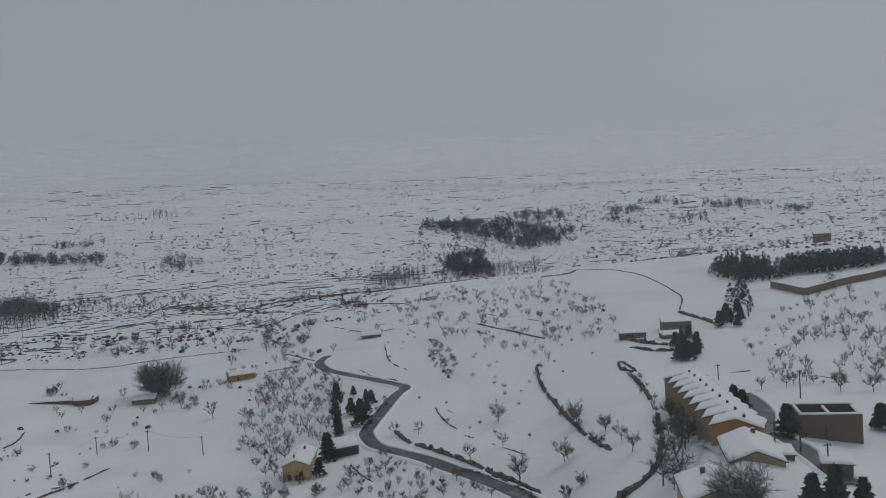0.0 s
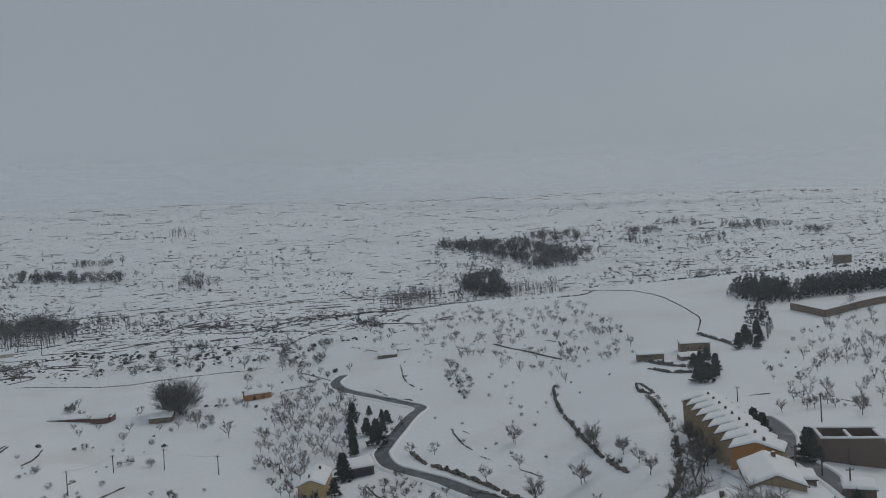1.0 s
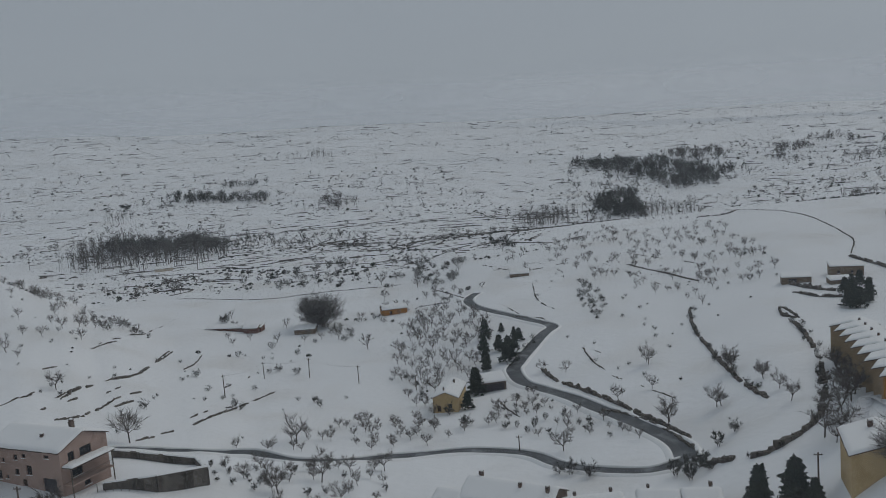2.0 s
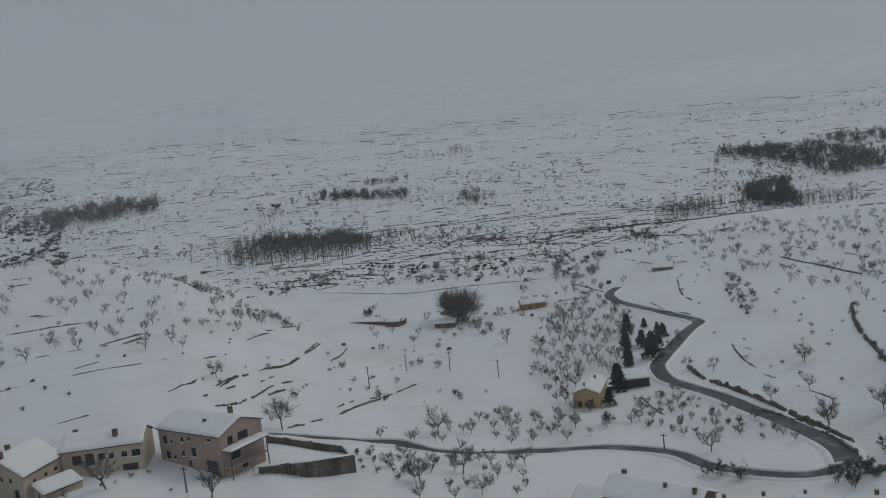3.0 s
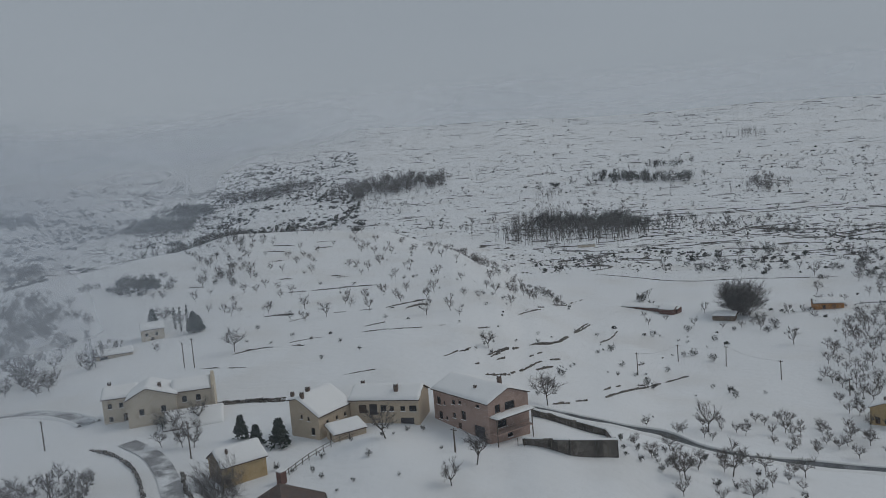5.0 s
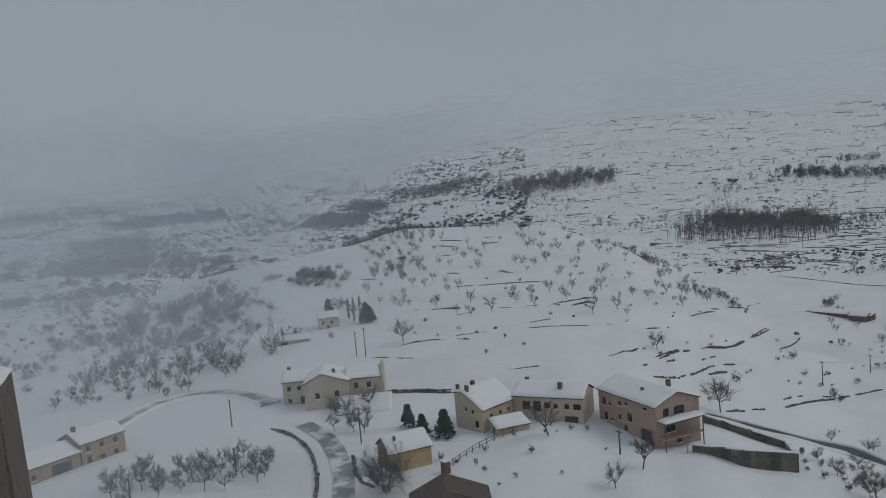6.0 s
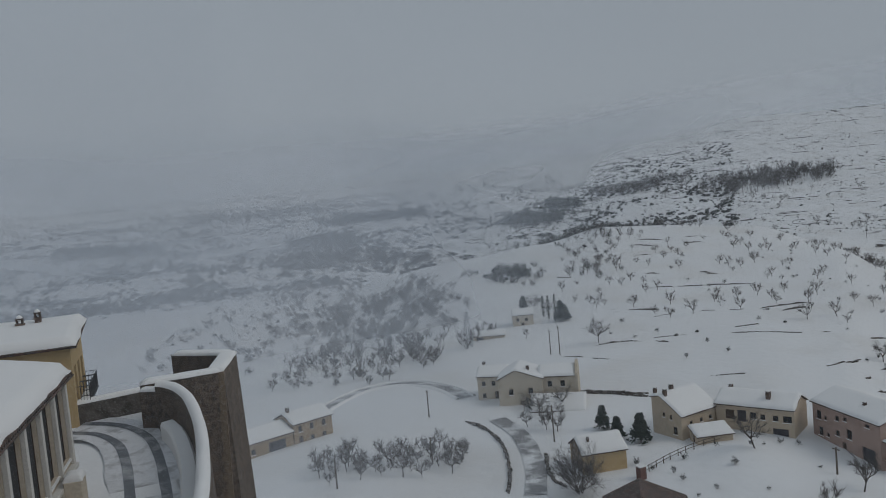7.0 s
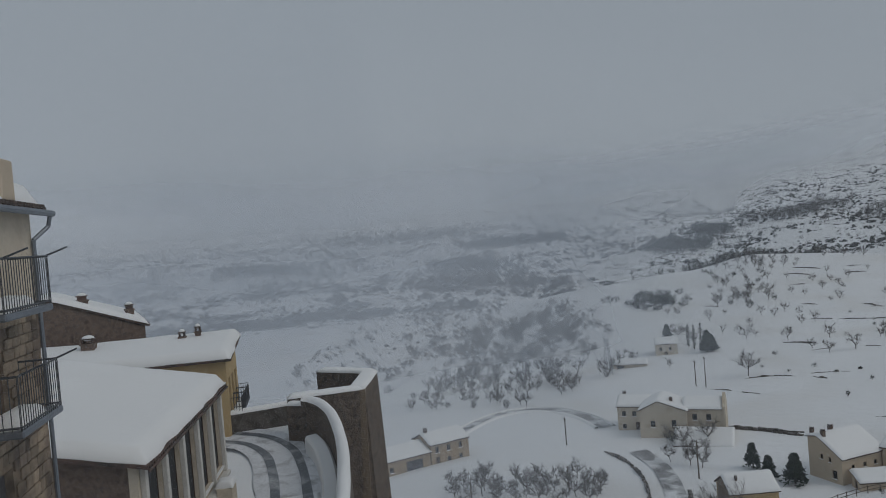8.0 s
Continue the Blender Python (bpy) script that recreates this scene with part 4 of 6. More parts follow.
scatter(SHRUBS + ORCHARD, [(94.3, 260.5), (189.2, 382.8), (169.5, 305.1), (99.4, 180.4), (75.0, 193.5)], 45, 63, lo=0.4, hi=0.9)
scatter(SHRUBS + ORCHARD, [(-219.5, 36.3), (-383.4, 112.4), (-381.6, 155.2), (-308.0, 145.1), (-203.8, 89.3), (-185.2, 52.6)], 90, 64, lo=0.5, hi=1.0)
scatter(SHRUBS, [(-320.0, 4.8), (-441, 32), (-569, 126), (-545, 179), (-341.2, 73.5), (-261.4, 43.8)], 70, 65, lo=0.8, hi=1.6)
scatter(SHRUBS + ORCHARD, [(-213, 500), (-70, 463), (-54.1, 370.1), (-62.0, 308.3), (-153.1, 354.3)], 30, 66, lo=0.5, hi=1.1)
scatter(SHRUBS, [(-178.4, 209.2), (-123.0, 292.7), (-47.8, 173.5), (-93.0, 133.9), (-114.8, 131.4)], 40, 67, lo=0.3, hi=0.6)
scatter(SHRUBS, [(-106.2, 77.6), (-91.5, 101.3), (-71.0, 88.5), (-89.6, 64.7)], 16, 68, lo=0.3, hi=0.6)
for spot in [(12.0, 215.7), (29.1, 191.8), (33.7, 175.3), (34.8, 164.4), (11.7, 192.6), (13.1, 168.0), (34.9, 155.1), (65.3, 311.2), (-16.4, 219.9), (51.8, 299.5), (41.6, 303.7), (-9.9, 216.8), (3.4, 186.5), (24.0, 168.8)]:
    put(ORCHARD, *spot, random.Random(round(spot[0] * 10)), 1.0, 1.2)
for spot in [(-155.4, 172.3), (-153.7, 181.7), (-182.7, 207.5), (-169.9, 226.3), (-178.5, 246.7), (-121.6, 156.9), (-176.3, 119.6), (-72.5, 82.7), (-52.4, 115.7), (-48.3, 125.5), (-74.9, 91.8), (-91.2, 88.4), (-358.5, 292.9), (-241.1, 240.5)]:
    put(ORCHARD, *spot, random.Random(round(spot[0] * 10)), 1.1, 1.5)
for spot in [(-8.5, 157.3), (13.4, 168.5), (12.4, 214.1), (30.1, 192.2), (34.2, 177.7), (23.4, 169.4), (-88.9, 133.0), (-79.7, 262.1), (-64.8, 155.5)]:
    put(ORCHARD, *spot, random.Random(round(spot[0] * 10)), 1.2, 1.7)
for spot in [(23.6, 150.2), (20.2, 146.6), (-156.0, 311.7), (-37.1, 184.8), (-31.3, 174.7), (-105.1, 164.3)]:
    put(SHRUBS, *spot, random.Random(round(spot[0] * 10)), 1.1, 1.4)
for spot in [(-222.4, 130.8), (-217.7, 129.9), (-215.4, 130.9), (-211.1, 130.2), (-211.2, 131.9), (-240.8, 133.9)]:
    put(PINES + CYPRESS, *spot, random.Random(round(spot[0] * 10)), 0.6, 0.9)
for spot in [(-112.6, 78.8), (-118.1, 79.7), (-108.8, 80.8)]:
    put(PINES, *spot, random.Random(round(spot[0] * 10)), 0.5, 0.8)
for spot in [(59.1, 139.5), (81.4, 149.8), (59.6, 166.7), (59.0, 160.5)]:
    put(PINES, *spot, random.Random(round(spot[0] * 10)), 0.6, 0.9)
for spot in [(50.1, 104.1), (45.5, 100.7), (54.0, 104.4)]:
    put(GIANT_PINES, *spot, random.Random(round(spot[0] * 10)), 0.58, 0.68)
for spot in [(26.9, 107.7), (21.0, 114.1), (25.0, 110.2)]:
    put(PINES, *spot, random.Random(round(spot[0] * 10)), 0.7, 1.0)
for spot in [(-39.7, 104.7), (-36.0, 108.2), (-31.0, 111.8), (-28.3, 111.5)]:
    put(PINES, *spot, random.Random(round(spot[0] * 10)), 0.6, 0.9)
for spot in [(36.1, 100.7)]:
    put(TALL_BARE, *spot, random.Random(round(spot[0] * 10)), 0.5, 0.6)
for spot in [(-110.6, 300.8), (-113.3, 303.6), (-108.1, 301.2)]:
    put(TALL_BARE, *spot, random.Random(round(spot[0] * 10)), 0.95, 1.15)
for spot in [(-96.7, 60.4)]:
    put(TALL_BARE, *spot, random.Random(round(spot[0] * 10)), 0.55, 0.65)
for spot in [(-156.8, 311.8), (-99.5, 291.0), (-92.7, 285.8)]:
    put(SHRUBS, *spot, random.Random(round(spot[0] * 10)), 1.6, 2.0)


# ---- far woods, scrub and terrace lines: too many to count, joined by kind ----
def bush_model(seed, n=16):
    """A rounded bush of unit radius: small leafy sprays over a half ball, with gaps."""
    rng = random.Random(seed)
    verts, faces = [], []
    for k in range(n):
        d = Vector((rng.gauss(0, 1), rng.gauss(0, 1), abs(rng.gauss(0.1, 0.8)))).normalized()
        c = Vector((d.x, d.y, d.z * 0.95)) * rng.uniform(0.35, 0.8)
        u = d.cross(Vector((rng.gauss(0, 1), rng.gauss(0, 1), rng.gauss(0, 1)))).normalized()
        w = d.cross(u)
        i = len(verts)
        size = rng.uniform(0.22, 0.42)
        verts += [tuple(c + u * size), tuple(c + w * size * 0.8 + d * 0.1), tuple(c - u * size), tuple(c - w * size * 0.8 - d * 0.1)]
        faces.append((i, i + 1, i + 2, i + 3))
    return np.array(verts), np.array(faces)


def joined(name, models, spots, mat, label, category):
    """Copies of small models at spots of (x, y, z, sx, sz, turn, which), as one mesh."""
    vs, fs, base = [], [], 0
    for x, y, z, sx, sz, turn, which in spots:
        v, f = models[which % len(models)]
        c, s = math.cos(turn), math.sin(turn)
        w = np.empty_like(v)
        w[:, 0] = x + sx * (v[:, 0] * c - v[:, 1] * s)
        w[:, 1] = y + sx * (v[:, 0] * s + v[:, 1] * c)
        w[:, 2] = z + sz * v[:, 2]
        vs.append(w)
        fs.extend((f + base).tolist() if isinstance(f, np.ndarray) else [[i + base for i in q] for q in f])
        base += len(v)
    ob = mesh_object(name, np.concatenate(vs).tolist(), fs, mat)
    return tagged(ob, label, category, kind="stuff")


def small_tree_model(seed, **shape):
    """A bare tree one unit high, its wood and twigs together."""
    (v0, f0), (v1, f1) = grown(seed, **shape)
    faces = [list(q) for q in f0] + [[i + len(v0) for i in q] for q in f1]
    return np.array(v0 + v1), faces


def pine_model(seed):
    rng = random.Random(seed)
    verts, faces = [], []
    for k in range(34):
        u = rng.uniform(0.05, 1)
        rad = 0.3 * (1 - u) ** 0.7
        a = rng.uniform(0, 6.28)
        clump(verts, faces, Vector((rad * math.cos(a), rad * math.sin(a), u)), 0.14, rng, 4, 0.6)
    return np.array(verts), np.array(faces)


BARE = [small_tree_model(300 + k, limbs=6, boughs=4, twigs=7, low=0.18, wide=0.46, fine=0.022) for k in range(6)]
LOW = [small_tree_model(380 + k, limbs=4, boughs=3, twigs=6, low=0.06, wide=0.62, stems=3, fine=0.035, thick=0.014) for k in range(6)]
UPRIGHT = [small_tree_model(320 + k, limbs=4, boughs=3, twigs=4, low=0.4, wide=0.17, fine=0.016, thick=0.012, rise=0.7) for k in range(5)]
DARK = [pine_model(340 + k) for k in range(4)]
TUFTS = [bush_model(360 + k) for k in range(10)]


def ground_spots(points, rng, size, tall=1.0):
    xs, ys = np.array([p[0] for p in points]), np.array([p[1] for p in points])
    zs = ground_z(xs, ys)
    out = []
    for x, y, z in zip(xs, ys, zs):
        s = size(rng)
        out.append((x, y, z - 0.1, s, s * tall * rng.uniform(0.8, 1.2), rng.uniform(0, 6.28), rng.randrange(64)))
    return out


def wood(poly, n, seed, models, size, mat, label, tall=1.0, gaps=0.0):
    """n trees inside an outline, in drifts with open snow between them; a few stand outside it."""
    rng = random.Random(seed)
    poly = list(poly)
    xs, ys = [p[0] for p in poly], [p[1] for p in poly]
    pts = []
    while len(pts) < n:
        x, y = rng.uniform(min(xs) - 8, max(xs) + 8), rng.uniform(min(ys) - 8, max(ys) + 8)
        if noise.noise((x / 22, y / 40, seed)) + 0.5 * noise.noise((x / 9, y / 15, seed + 3)) < gaps - 0.45 + rng.gauss(0, 0.12):
            continue
        if inside(poly, x, y) or rng.random() < 0.06:
            pts.append((x, y))
    joined("woodland", models, ground_spots(pts, rng, size, tall), mat, label, "woodland")


GREY = "misty grey-brown leafless wood on the snowy hillside"
GREEN = "dark evergreen wood on the snowy hillside"
HEDGE = "dark hedge at the edge of a snowy field"
span_of = lambda a, b: lambda r: r.uniform(a, b)
# across the valley to the north
wood([(-387, 520), (-421, 605), (-405, 630), (-364, 630), (-328, 634), (-272, 560), (-270, 520), (-286, 498), (-355, 497)], 340, 1, UPRIGHT, span_of(11, 18), M_TWIG, GREY, gaps=0.12)
wood([(-392, 585), (-412, 628), (-330, 640), (-275, 572), (-300, 590)], 150, 19, BARE, span_of(9, 14), M_SCRUB, GREY, gaps=0.1)
wood([(-262, 428), (-243, 455), (-238, 448), (-258, 422)], 26, 2, TUFTS, span_of(1.0, 1.8), M_SCRUB, HEDGE)
wood([(-255, 465), (-245, 490), (-180, 486), (-180, 462)], 46, 17, TUFTS, span_of(1.0, 2.2), M_SCRUB, HEDGE)
wood([(-526, 947), (-403, 958), (-381, 904), (-491, 889)], 190, 6, DARK + BARE, span_of(5, 10), M_SCRUB, GREEN, gaps=0.2)
wood([(-510, 1067), (-445, 1042), (-434, 1015), (-489, 1022)], 34, 20, DARK + BARE, span_of(5, 9), M_SCRUB, GREEN)
wood([(-311, 901), (-291, 903), (-263, 813), (-287, 837)], 46, 7, UPRIGHT + BARE, span_of(7, 13), M_TWIG, GREY)
wood([(-503, 761), (-514, 817), (-487, 797), (-478, 745)], 26, 21, UPRIGHT, span_of(7, 13), M_TWIG, GREY)
wood([(-573, 886), (-542, 878), (-525, 835)], 14, 22, TUFTS, span_of(2.5, 4.5), M_SCRUB, GREEN)
wood([(-519, 1432), (-466, 1422), (-439, 1339), (-492, 1370)], 34, 9, UPRIGHT, span_of(12, 20), M_TWIG, GREY)
# beyond the broad hill
wood([(-32, 1200), (104, 1166), (157, 1011), (167, 985), (128, 888), (86, 883), (63, 1006), (15, 1093)], 760, 3, DARK + BARE + UPRIGHT, span_of(7, 13), M_SCRUB, GREEN, gaps=0.25)
wood([(4, 835), (42, 880), (44, 720), (8, 744)], 230, 4, DARK + BARE, span_of(6, 12), M_SCRUB, GREEN, gaps=0.25)
wood([(48, 766), (92, 737), (80, 690), (40, 700)], 90, 23, UPRIGHT, span_of(8, 13), M_TWIG, GREY)
wood([(117, 1251), (183, 1225), (176, 1125), (117, 1173)], 100, 13, UPRIGHT + BARE, span_of(8, 13), M_TWIG, GREY)
wood([(-70, 735), (-13, 765), (-10, 735), (-53, 705)], 170, 8, UPRIGHT, span_of(8, 13), M_TWIG, GREY)
for k, (x, y, wide, deep, n) in enumerate(((268, 1140, 24, 45, 44), (345, 1220, 24, 60, 44), (404, 1090, 30, 70, 60), (302, 965, 20, 32, 30), (407, 920, 20, 44, 26), (228, 1030, 12, 44, 24))):
    wood([(x - wide, y + deep), (x + wide, y + deep), (x + wide, y - deep), (x - wide, y - deep)], n, 30 + k, UPRIGHT + BARE + DARK, span_of(6, 11), M_TWIG, GREY, gaps=0.2)
# misty slopes to the west
wood([(-809, 710), (-863, 835), (-752, 902), (-700, 830), (-728, 702)], 400, 5, UPRIGHT + BARE, span_of(9, 16), M_TWIG, GREY, gaps=0.05)
wood([(-1034, 704), (-1029, 764), (-987, 840), (-948, 823), (-941, 708)], 190, 12, UPRIGHT + BARE, span_of(9, 15), M_TWIG, GREY, gaps=0.15)
wood([(-1238, 419), (-1270, 528), (-1202, 504), (-1156, 399)], 240, 10, BARE + DARK, span_of(7, 12), M_SCRUB, GREEN)
wood([(-1180, 317), (-1255, 410), (-1174, 406), (-1138, 336)], 200, 11, BARE + DARK, span_of(7, 12), M_SCRUB, GREEN)
wood([(-988, 220), (-975, 301), (-873, 281), (-922, 215)], 240, 14, BARE + UPRIGHT, span_of(8, 13), M_SCRUB, GREY)
wood([(-824, 144), (-782, 251), (-796, 332), (-743, 315), (-728, 238)], 230, 15, UPRIGHT + BARE, span_of(8, 14), M_TWIG, GREY)
wood([(-955, 506), (-975, 545), (-909, 575), (-850, 537), (-917, 490)], 190, 16, BARE + DARK, span_of(8, 13), M_SCRUB, GREEN)
wood([(-1059, 642), (-983, 658), (-931, 623), (-980, 603)], 120, 18, BARE + DARK, span_of(8, 13), M_SCRUB, GREEN)
wood([(-351, 179), (-330, 188), (-301, 172), (-324, 168)], 70, 24, LOW, span_of(2.2, 3.8), M_SCRUB, "dark thicket on the crest of the snowy knoll")
wood([(-1218, -43), (-1129, 81), (-1023, 79), (-1151, -28)], 220, 25, BARE + DARK, span_of(7, 12), M_SCRUB, GREEN, gaps=0.1)
wood([(-1586, 171), (-1479, 396), (-1339, 377), (-1373, 164)], 260, 26, BARE + DARK, span_of(7, 12), M_SCRUB, GREEN, gaps=0.2)
wood([(-390, 250), (-372, 300), (-300, 330), (-330, 250)], 26, 27, BARE, span_of(3, 5), M_TWIG, GREY)
wood([(-470, 270), (-440, 330), (-395, 330), (-405, 262)], 150, 28, BARE + DARK, span_of(4, 8), M_SCRUB, "dark thicket on the crest of the snowy knoll")

wood([(-391.8, 142.5), (-376.1, 155.7), (-244.0, 120.7), (-180.7, 94.7), (-183.2, 79.7), (-209.1, 73.9), (-264.6, 65.4), (-448.3, 127.6)], 120, 29, BARE + LOW, span_of(2.5, 6.5), M_TWIG, "misty bare trees and thickets on the steep valley side", gaps=0.35)
wood([(-603.3, 116.0), (-572.7, 182.3), (-313.8, 113.2), (-212.1, 51.8), (-276.4, 50.4)], 80, 36, BARE + LOW, span_of(2.5, 6.5), M_TWIG, "misty bare trees and thickets on the steep valley side", gaps=0.35)


def far_size(x, y):
    """Taller scrub grows higher up, on the plateau."""
    return 1 + 0.5 * min(1, max(0, (math.hypot(x, y) - 800) / 900))


def place_at(head, r):
    return -math.sin(radians(head)) * r, math.cos(radians(head)) * r


def far_scrub():
    """Bushes and low trees all over the far slopes, thicker in belts and to the west."""
    rng = random.Random(77)
    bushes, trees, dark = [], [], []
    while len(bushes) < 27000:
        head = rng.uniform(-36, 112)
        r = 430 * (2230 / 430) ** rng.random()
        if r < 570 and not 4 < head < 36 or 36 <= head < 72 and r < 730:
            continue
        x, y = place_at(head, r)
        belt = 0.9 * noise.noise((x / 170, y / 90, 4)) + 0.8 * noise.noise((x / 38, y / 28, 8))
        if belt < 0.0 - 0.3 * min(1, max(0, (head - 40) / 25)) + rng.gauss(0, 0.25) + 0.3 * (1250 < r < 2050 and head < 38):
            continue
        bushes.append((x, y))
        if rng.random() < (0.16 if belt > 0.25 else 0.06):
            trees.append((x + rng.gauss(0, 4), y + rng.gauss(0, 4)))
    while len(dark) < 7600:
        head = rng.uniform(46, 112)
        r = 600 * (1750 / 600) ** rng.random()
        x, y = place_at(head, r)
        if head < 74 and r < 740:
            continue
        if 0.9 * noise.noise((x / 120, y / 90, 4)) + 0.8 * noise.noise((x / 45, y / 35, 8)) > 0.02 + rng.gauss(0, 0.12):
            dark.append((x, y))
    grow = lambda r: min(2.6, 0.8 * math.exp(r.gauss(0.0, 0.45)))
    joined("hillside_scrub", TUFTS, [(x, y, z, sx * far_size(x, y), sz * far_size(x, y), a, k) for x, y, z, sx, sz, a, k in ground_spots(bushes, rng, grow)], M_SCRUB, "scattered dark scrub across the snowy hillsides", "scrub")
    joined("hillside_thickets", TUFTS, ground_spots(dark, rng, lambda r: r.uniform(1.6, 4.6)), M_SCRUB, "dark thickets on the misty western slopes", "scrub")
    joined("hillside_trees", BARE, ground_spots(trees, rng, lambda r: r.uniform(3.0, 6.5)), M_TWIG, "small bare trees scattered on the far snowy hillsides", "trees")


def far_walls():
    """Terrace edges that follow the contours of the far slopes, long on the terraced fields and in short pieces elsewhere."""
    rng = random.Random(78)
    verts, faces = [], []

    def ridge(row, heights):
        b = len(verts)
        for (px, py), hh in zip(row, heights):
            z = float(ground_z(px, py))
            u = np.array([px, py]) / math.hypot(px, py)
            for s, zz in ((-0.8, -0.8), (-0.6, hh), (0.6, hh * 0.9), (0.8, -0.8)):
                verts.append((px + u[0] * s, py + u[1] * s, z + zz))
        n = len(row) - 1
        for k in range(n):
            for j in range(3):
                i = b + k * 4 + j
                faces.append((i, i + 1, i + 5, i + 4))
        faces.extend([(b, b + 1, b + 2, b + 3), (b + n * 4, b + n * 4 + 1, b + n * 4 + 2, b + n * 4 + 3)])

    def contour(x, y, n, step, slant):
        row = []
        for k in range(n + 1):
            e = 8.0
            g = np.array([float(ground_z(x + e, y) - ground_z(x - e, y)), float(ground_z(x, y + e) - ground_z(x, y - e))])
            g /= max(np.hypot(*g), 1e-6)
            t = np.array([-g[1], g[0]])
            radial = np.array([x, y]) / math.hypot(x, y)
            across = np.array([-radial[1], radial[0]])
            t = t * 0.5 + across * (0.5 if np.dot(t, across) > 0 else -0.5) + radial * slant
            row.append((x, y))
            x, y = x + t[0] * step + rng.gauss(0, 0.5), y + t[1] * step + rng.gauss(0, 0.5)
        return row

    count = 0
    while count < 3600:
        head = rng.uniform(-36, 112)
        r = 470 * (2150 / 470) ** rng.random()
        x, y = place_at(head, r)
        if r < 620 and not 3 < head < 38 or 38 <= head < 72 and r < 730:
            continue
        if noise.noise((x / 150, y / 70, 14)) + 0.5 * noise.noise((x / 40, y / 30, 5)) < -0.1 + rng.gauss(0, 0.2) + 0.15 * (1250 < r < 2000):
            continue
        count += 1
        n = rng.choice((1, 1, 1, 2, 2, 3, 5))
        row = contour(x, y, n, r * 0.003 + 0.8, rng.gauss(0, 0.14))
        h = rng.uniform(0.25, 0.6) * (0.6 + r / 1700)
        ridge(row, [h * (0.4 if k in (0, n) else rng.uniform(0.6, 1.2)) for k in range(n + 1)])
    # terraced fields across the river
    for r in np.arange(470, 800, 9.5):
        for head in np.arange(2, 34, 3.0):
            if rng.random() < 0.42:
                continue
            x, y = place_at(head + rng.uniform(-1, 1), r + rng.uniform(-3.5, 3.5))
            if noise.noise((x / 120, y / 120, 21)) < -0.12:
                continue
            n = rng.randint(4, 16)
            h = rng.uniform(0.25, 0.6)
            ridge(contour(x, y, n, 3.2, rng.gauss(0, 0.08)), [h * (0.3 if k in (0, n) else rng.uniform(0.5, 1.3)) for k in range(n + 1)])
    # walls along the brow of the plateau
    for head in np.arange(-34, 56, 0.28):
        if noise.noise((head * 0.35, 2, 3)) < 0.05 and rng.random() < 0.9 or rng.random() < 0.2:
            continue
        x, y = place_at(head + rng.uniform(-0.1, 0.1), rng.choice((2120, 2150, 2175, 2190)) + rng.uniform(-14, 6))
        n = rng.randint(2, 4)
        ridge(contour(x, y, n, 4.0, 0.0), [rng.uniform(0.8, 2.2) for k in range(n + 1)])
    ob = mesh_object("terrace_edges", verts, faces, M_STONE)
    tagged(ob, "countless low stone terrace edges on the far slopes", "stone walls", kind="stuff")


far_scrub()
far_walls()
aside = [p for p in FAR_PLANTS if p[0] == "bare_tree"]
joined("orchard_trees", BARE, [(x, y, float(ground_z(x, y)), 3.7 * s, 3.7 * s, a, k) for _, x, y, s, a, k in aside], M_BRANCH, "bare almond trees on the snowy terraces across the valley", "trees")
aside = [p for p in FAR_PLANTS if p[0] == "shrub"]
joined("hedge_shrubs", LOW + TUFTS[:2], [(x, y, float(ground_z(x, y)), (2.3 if k % 8 < 6 else 1.1) * s, (2.3 if k % 8 < 6 else 1.5) * s, a, k % 8) for _, x, y, s, a, k in aside], M_SCRUB, "dark shrubs along the snowy field edges", "shrubs")
aside = [p for p in FAR_PLANTS if p[0] in ("pine", "cypress")]
joined("cemetery_pines", DARK, [(x, y, float(ground_z(x, y)), (8.5 if kind == "pine" else 4.5) * s, 8.0 * s, a, k) for kind, x, y, s, a, k in aside], M_PINE, "dark dense pines and cypresses behind the cemetery wall", "trees")


# ---- houses of the valley ----
BARS = {}


def rail(owner, a, b, height, step=0.13, mat=None, bar=0.009):
    """An iron railing from a to b: top and bottom rail, and each bar."""
    a, b = Vector(a), Vector(b)
    n = max(2, int((b - a).length / step))
    up = Vector((0, 0, height))
    for z in (0.06, 1.0):
        bm = bmesh.new()
        tube(bm, a + up * z, b + up * z, 0.022, 0.022, 4)
        part("rail", bm, mat or M_IRON, owner)
    if (height, bar) not in BARS:
        bm = bmesh.new()
        tube(bm, (0, 0, 0), up, bar, bar, 4)
        me = bpy.data.meshes.new("bar")
        bm.to_mesh(me)
        bm.free()
        me.materials.append(mat or M_IRON)
        BARS[(height, bar)] = me
    for k in range(n + 1):
        ob = new("bar", BARS[(height, bar)])
        ob.parent = owner
        ob.location = a.lerp(b, k / n)


def slab(owner, name, x0, x1, y0, y1, z0, z1, mat, label=""):
    bm = bmesh.new()
    boxes(bm, x0, x1, y0, y1, z0, z1)
    bmesh.ops.bevel(bm, geom=bm.edges[:], offset=min(0.03, (z1 - z0) * 0.2), segments=1, affect="EDGES")
    return part(name, bm, mat, owner, label)


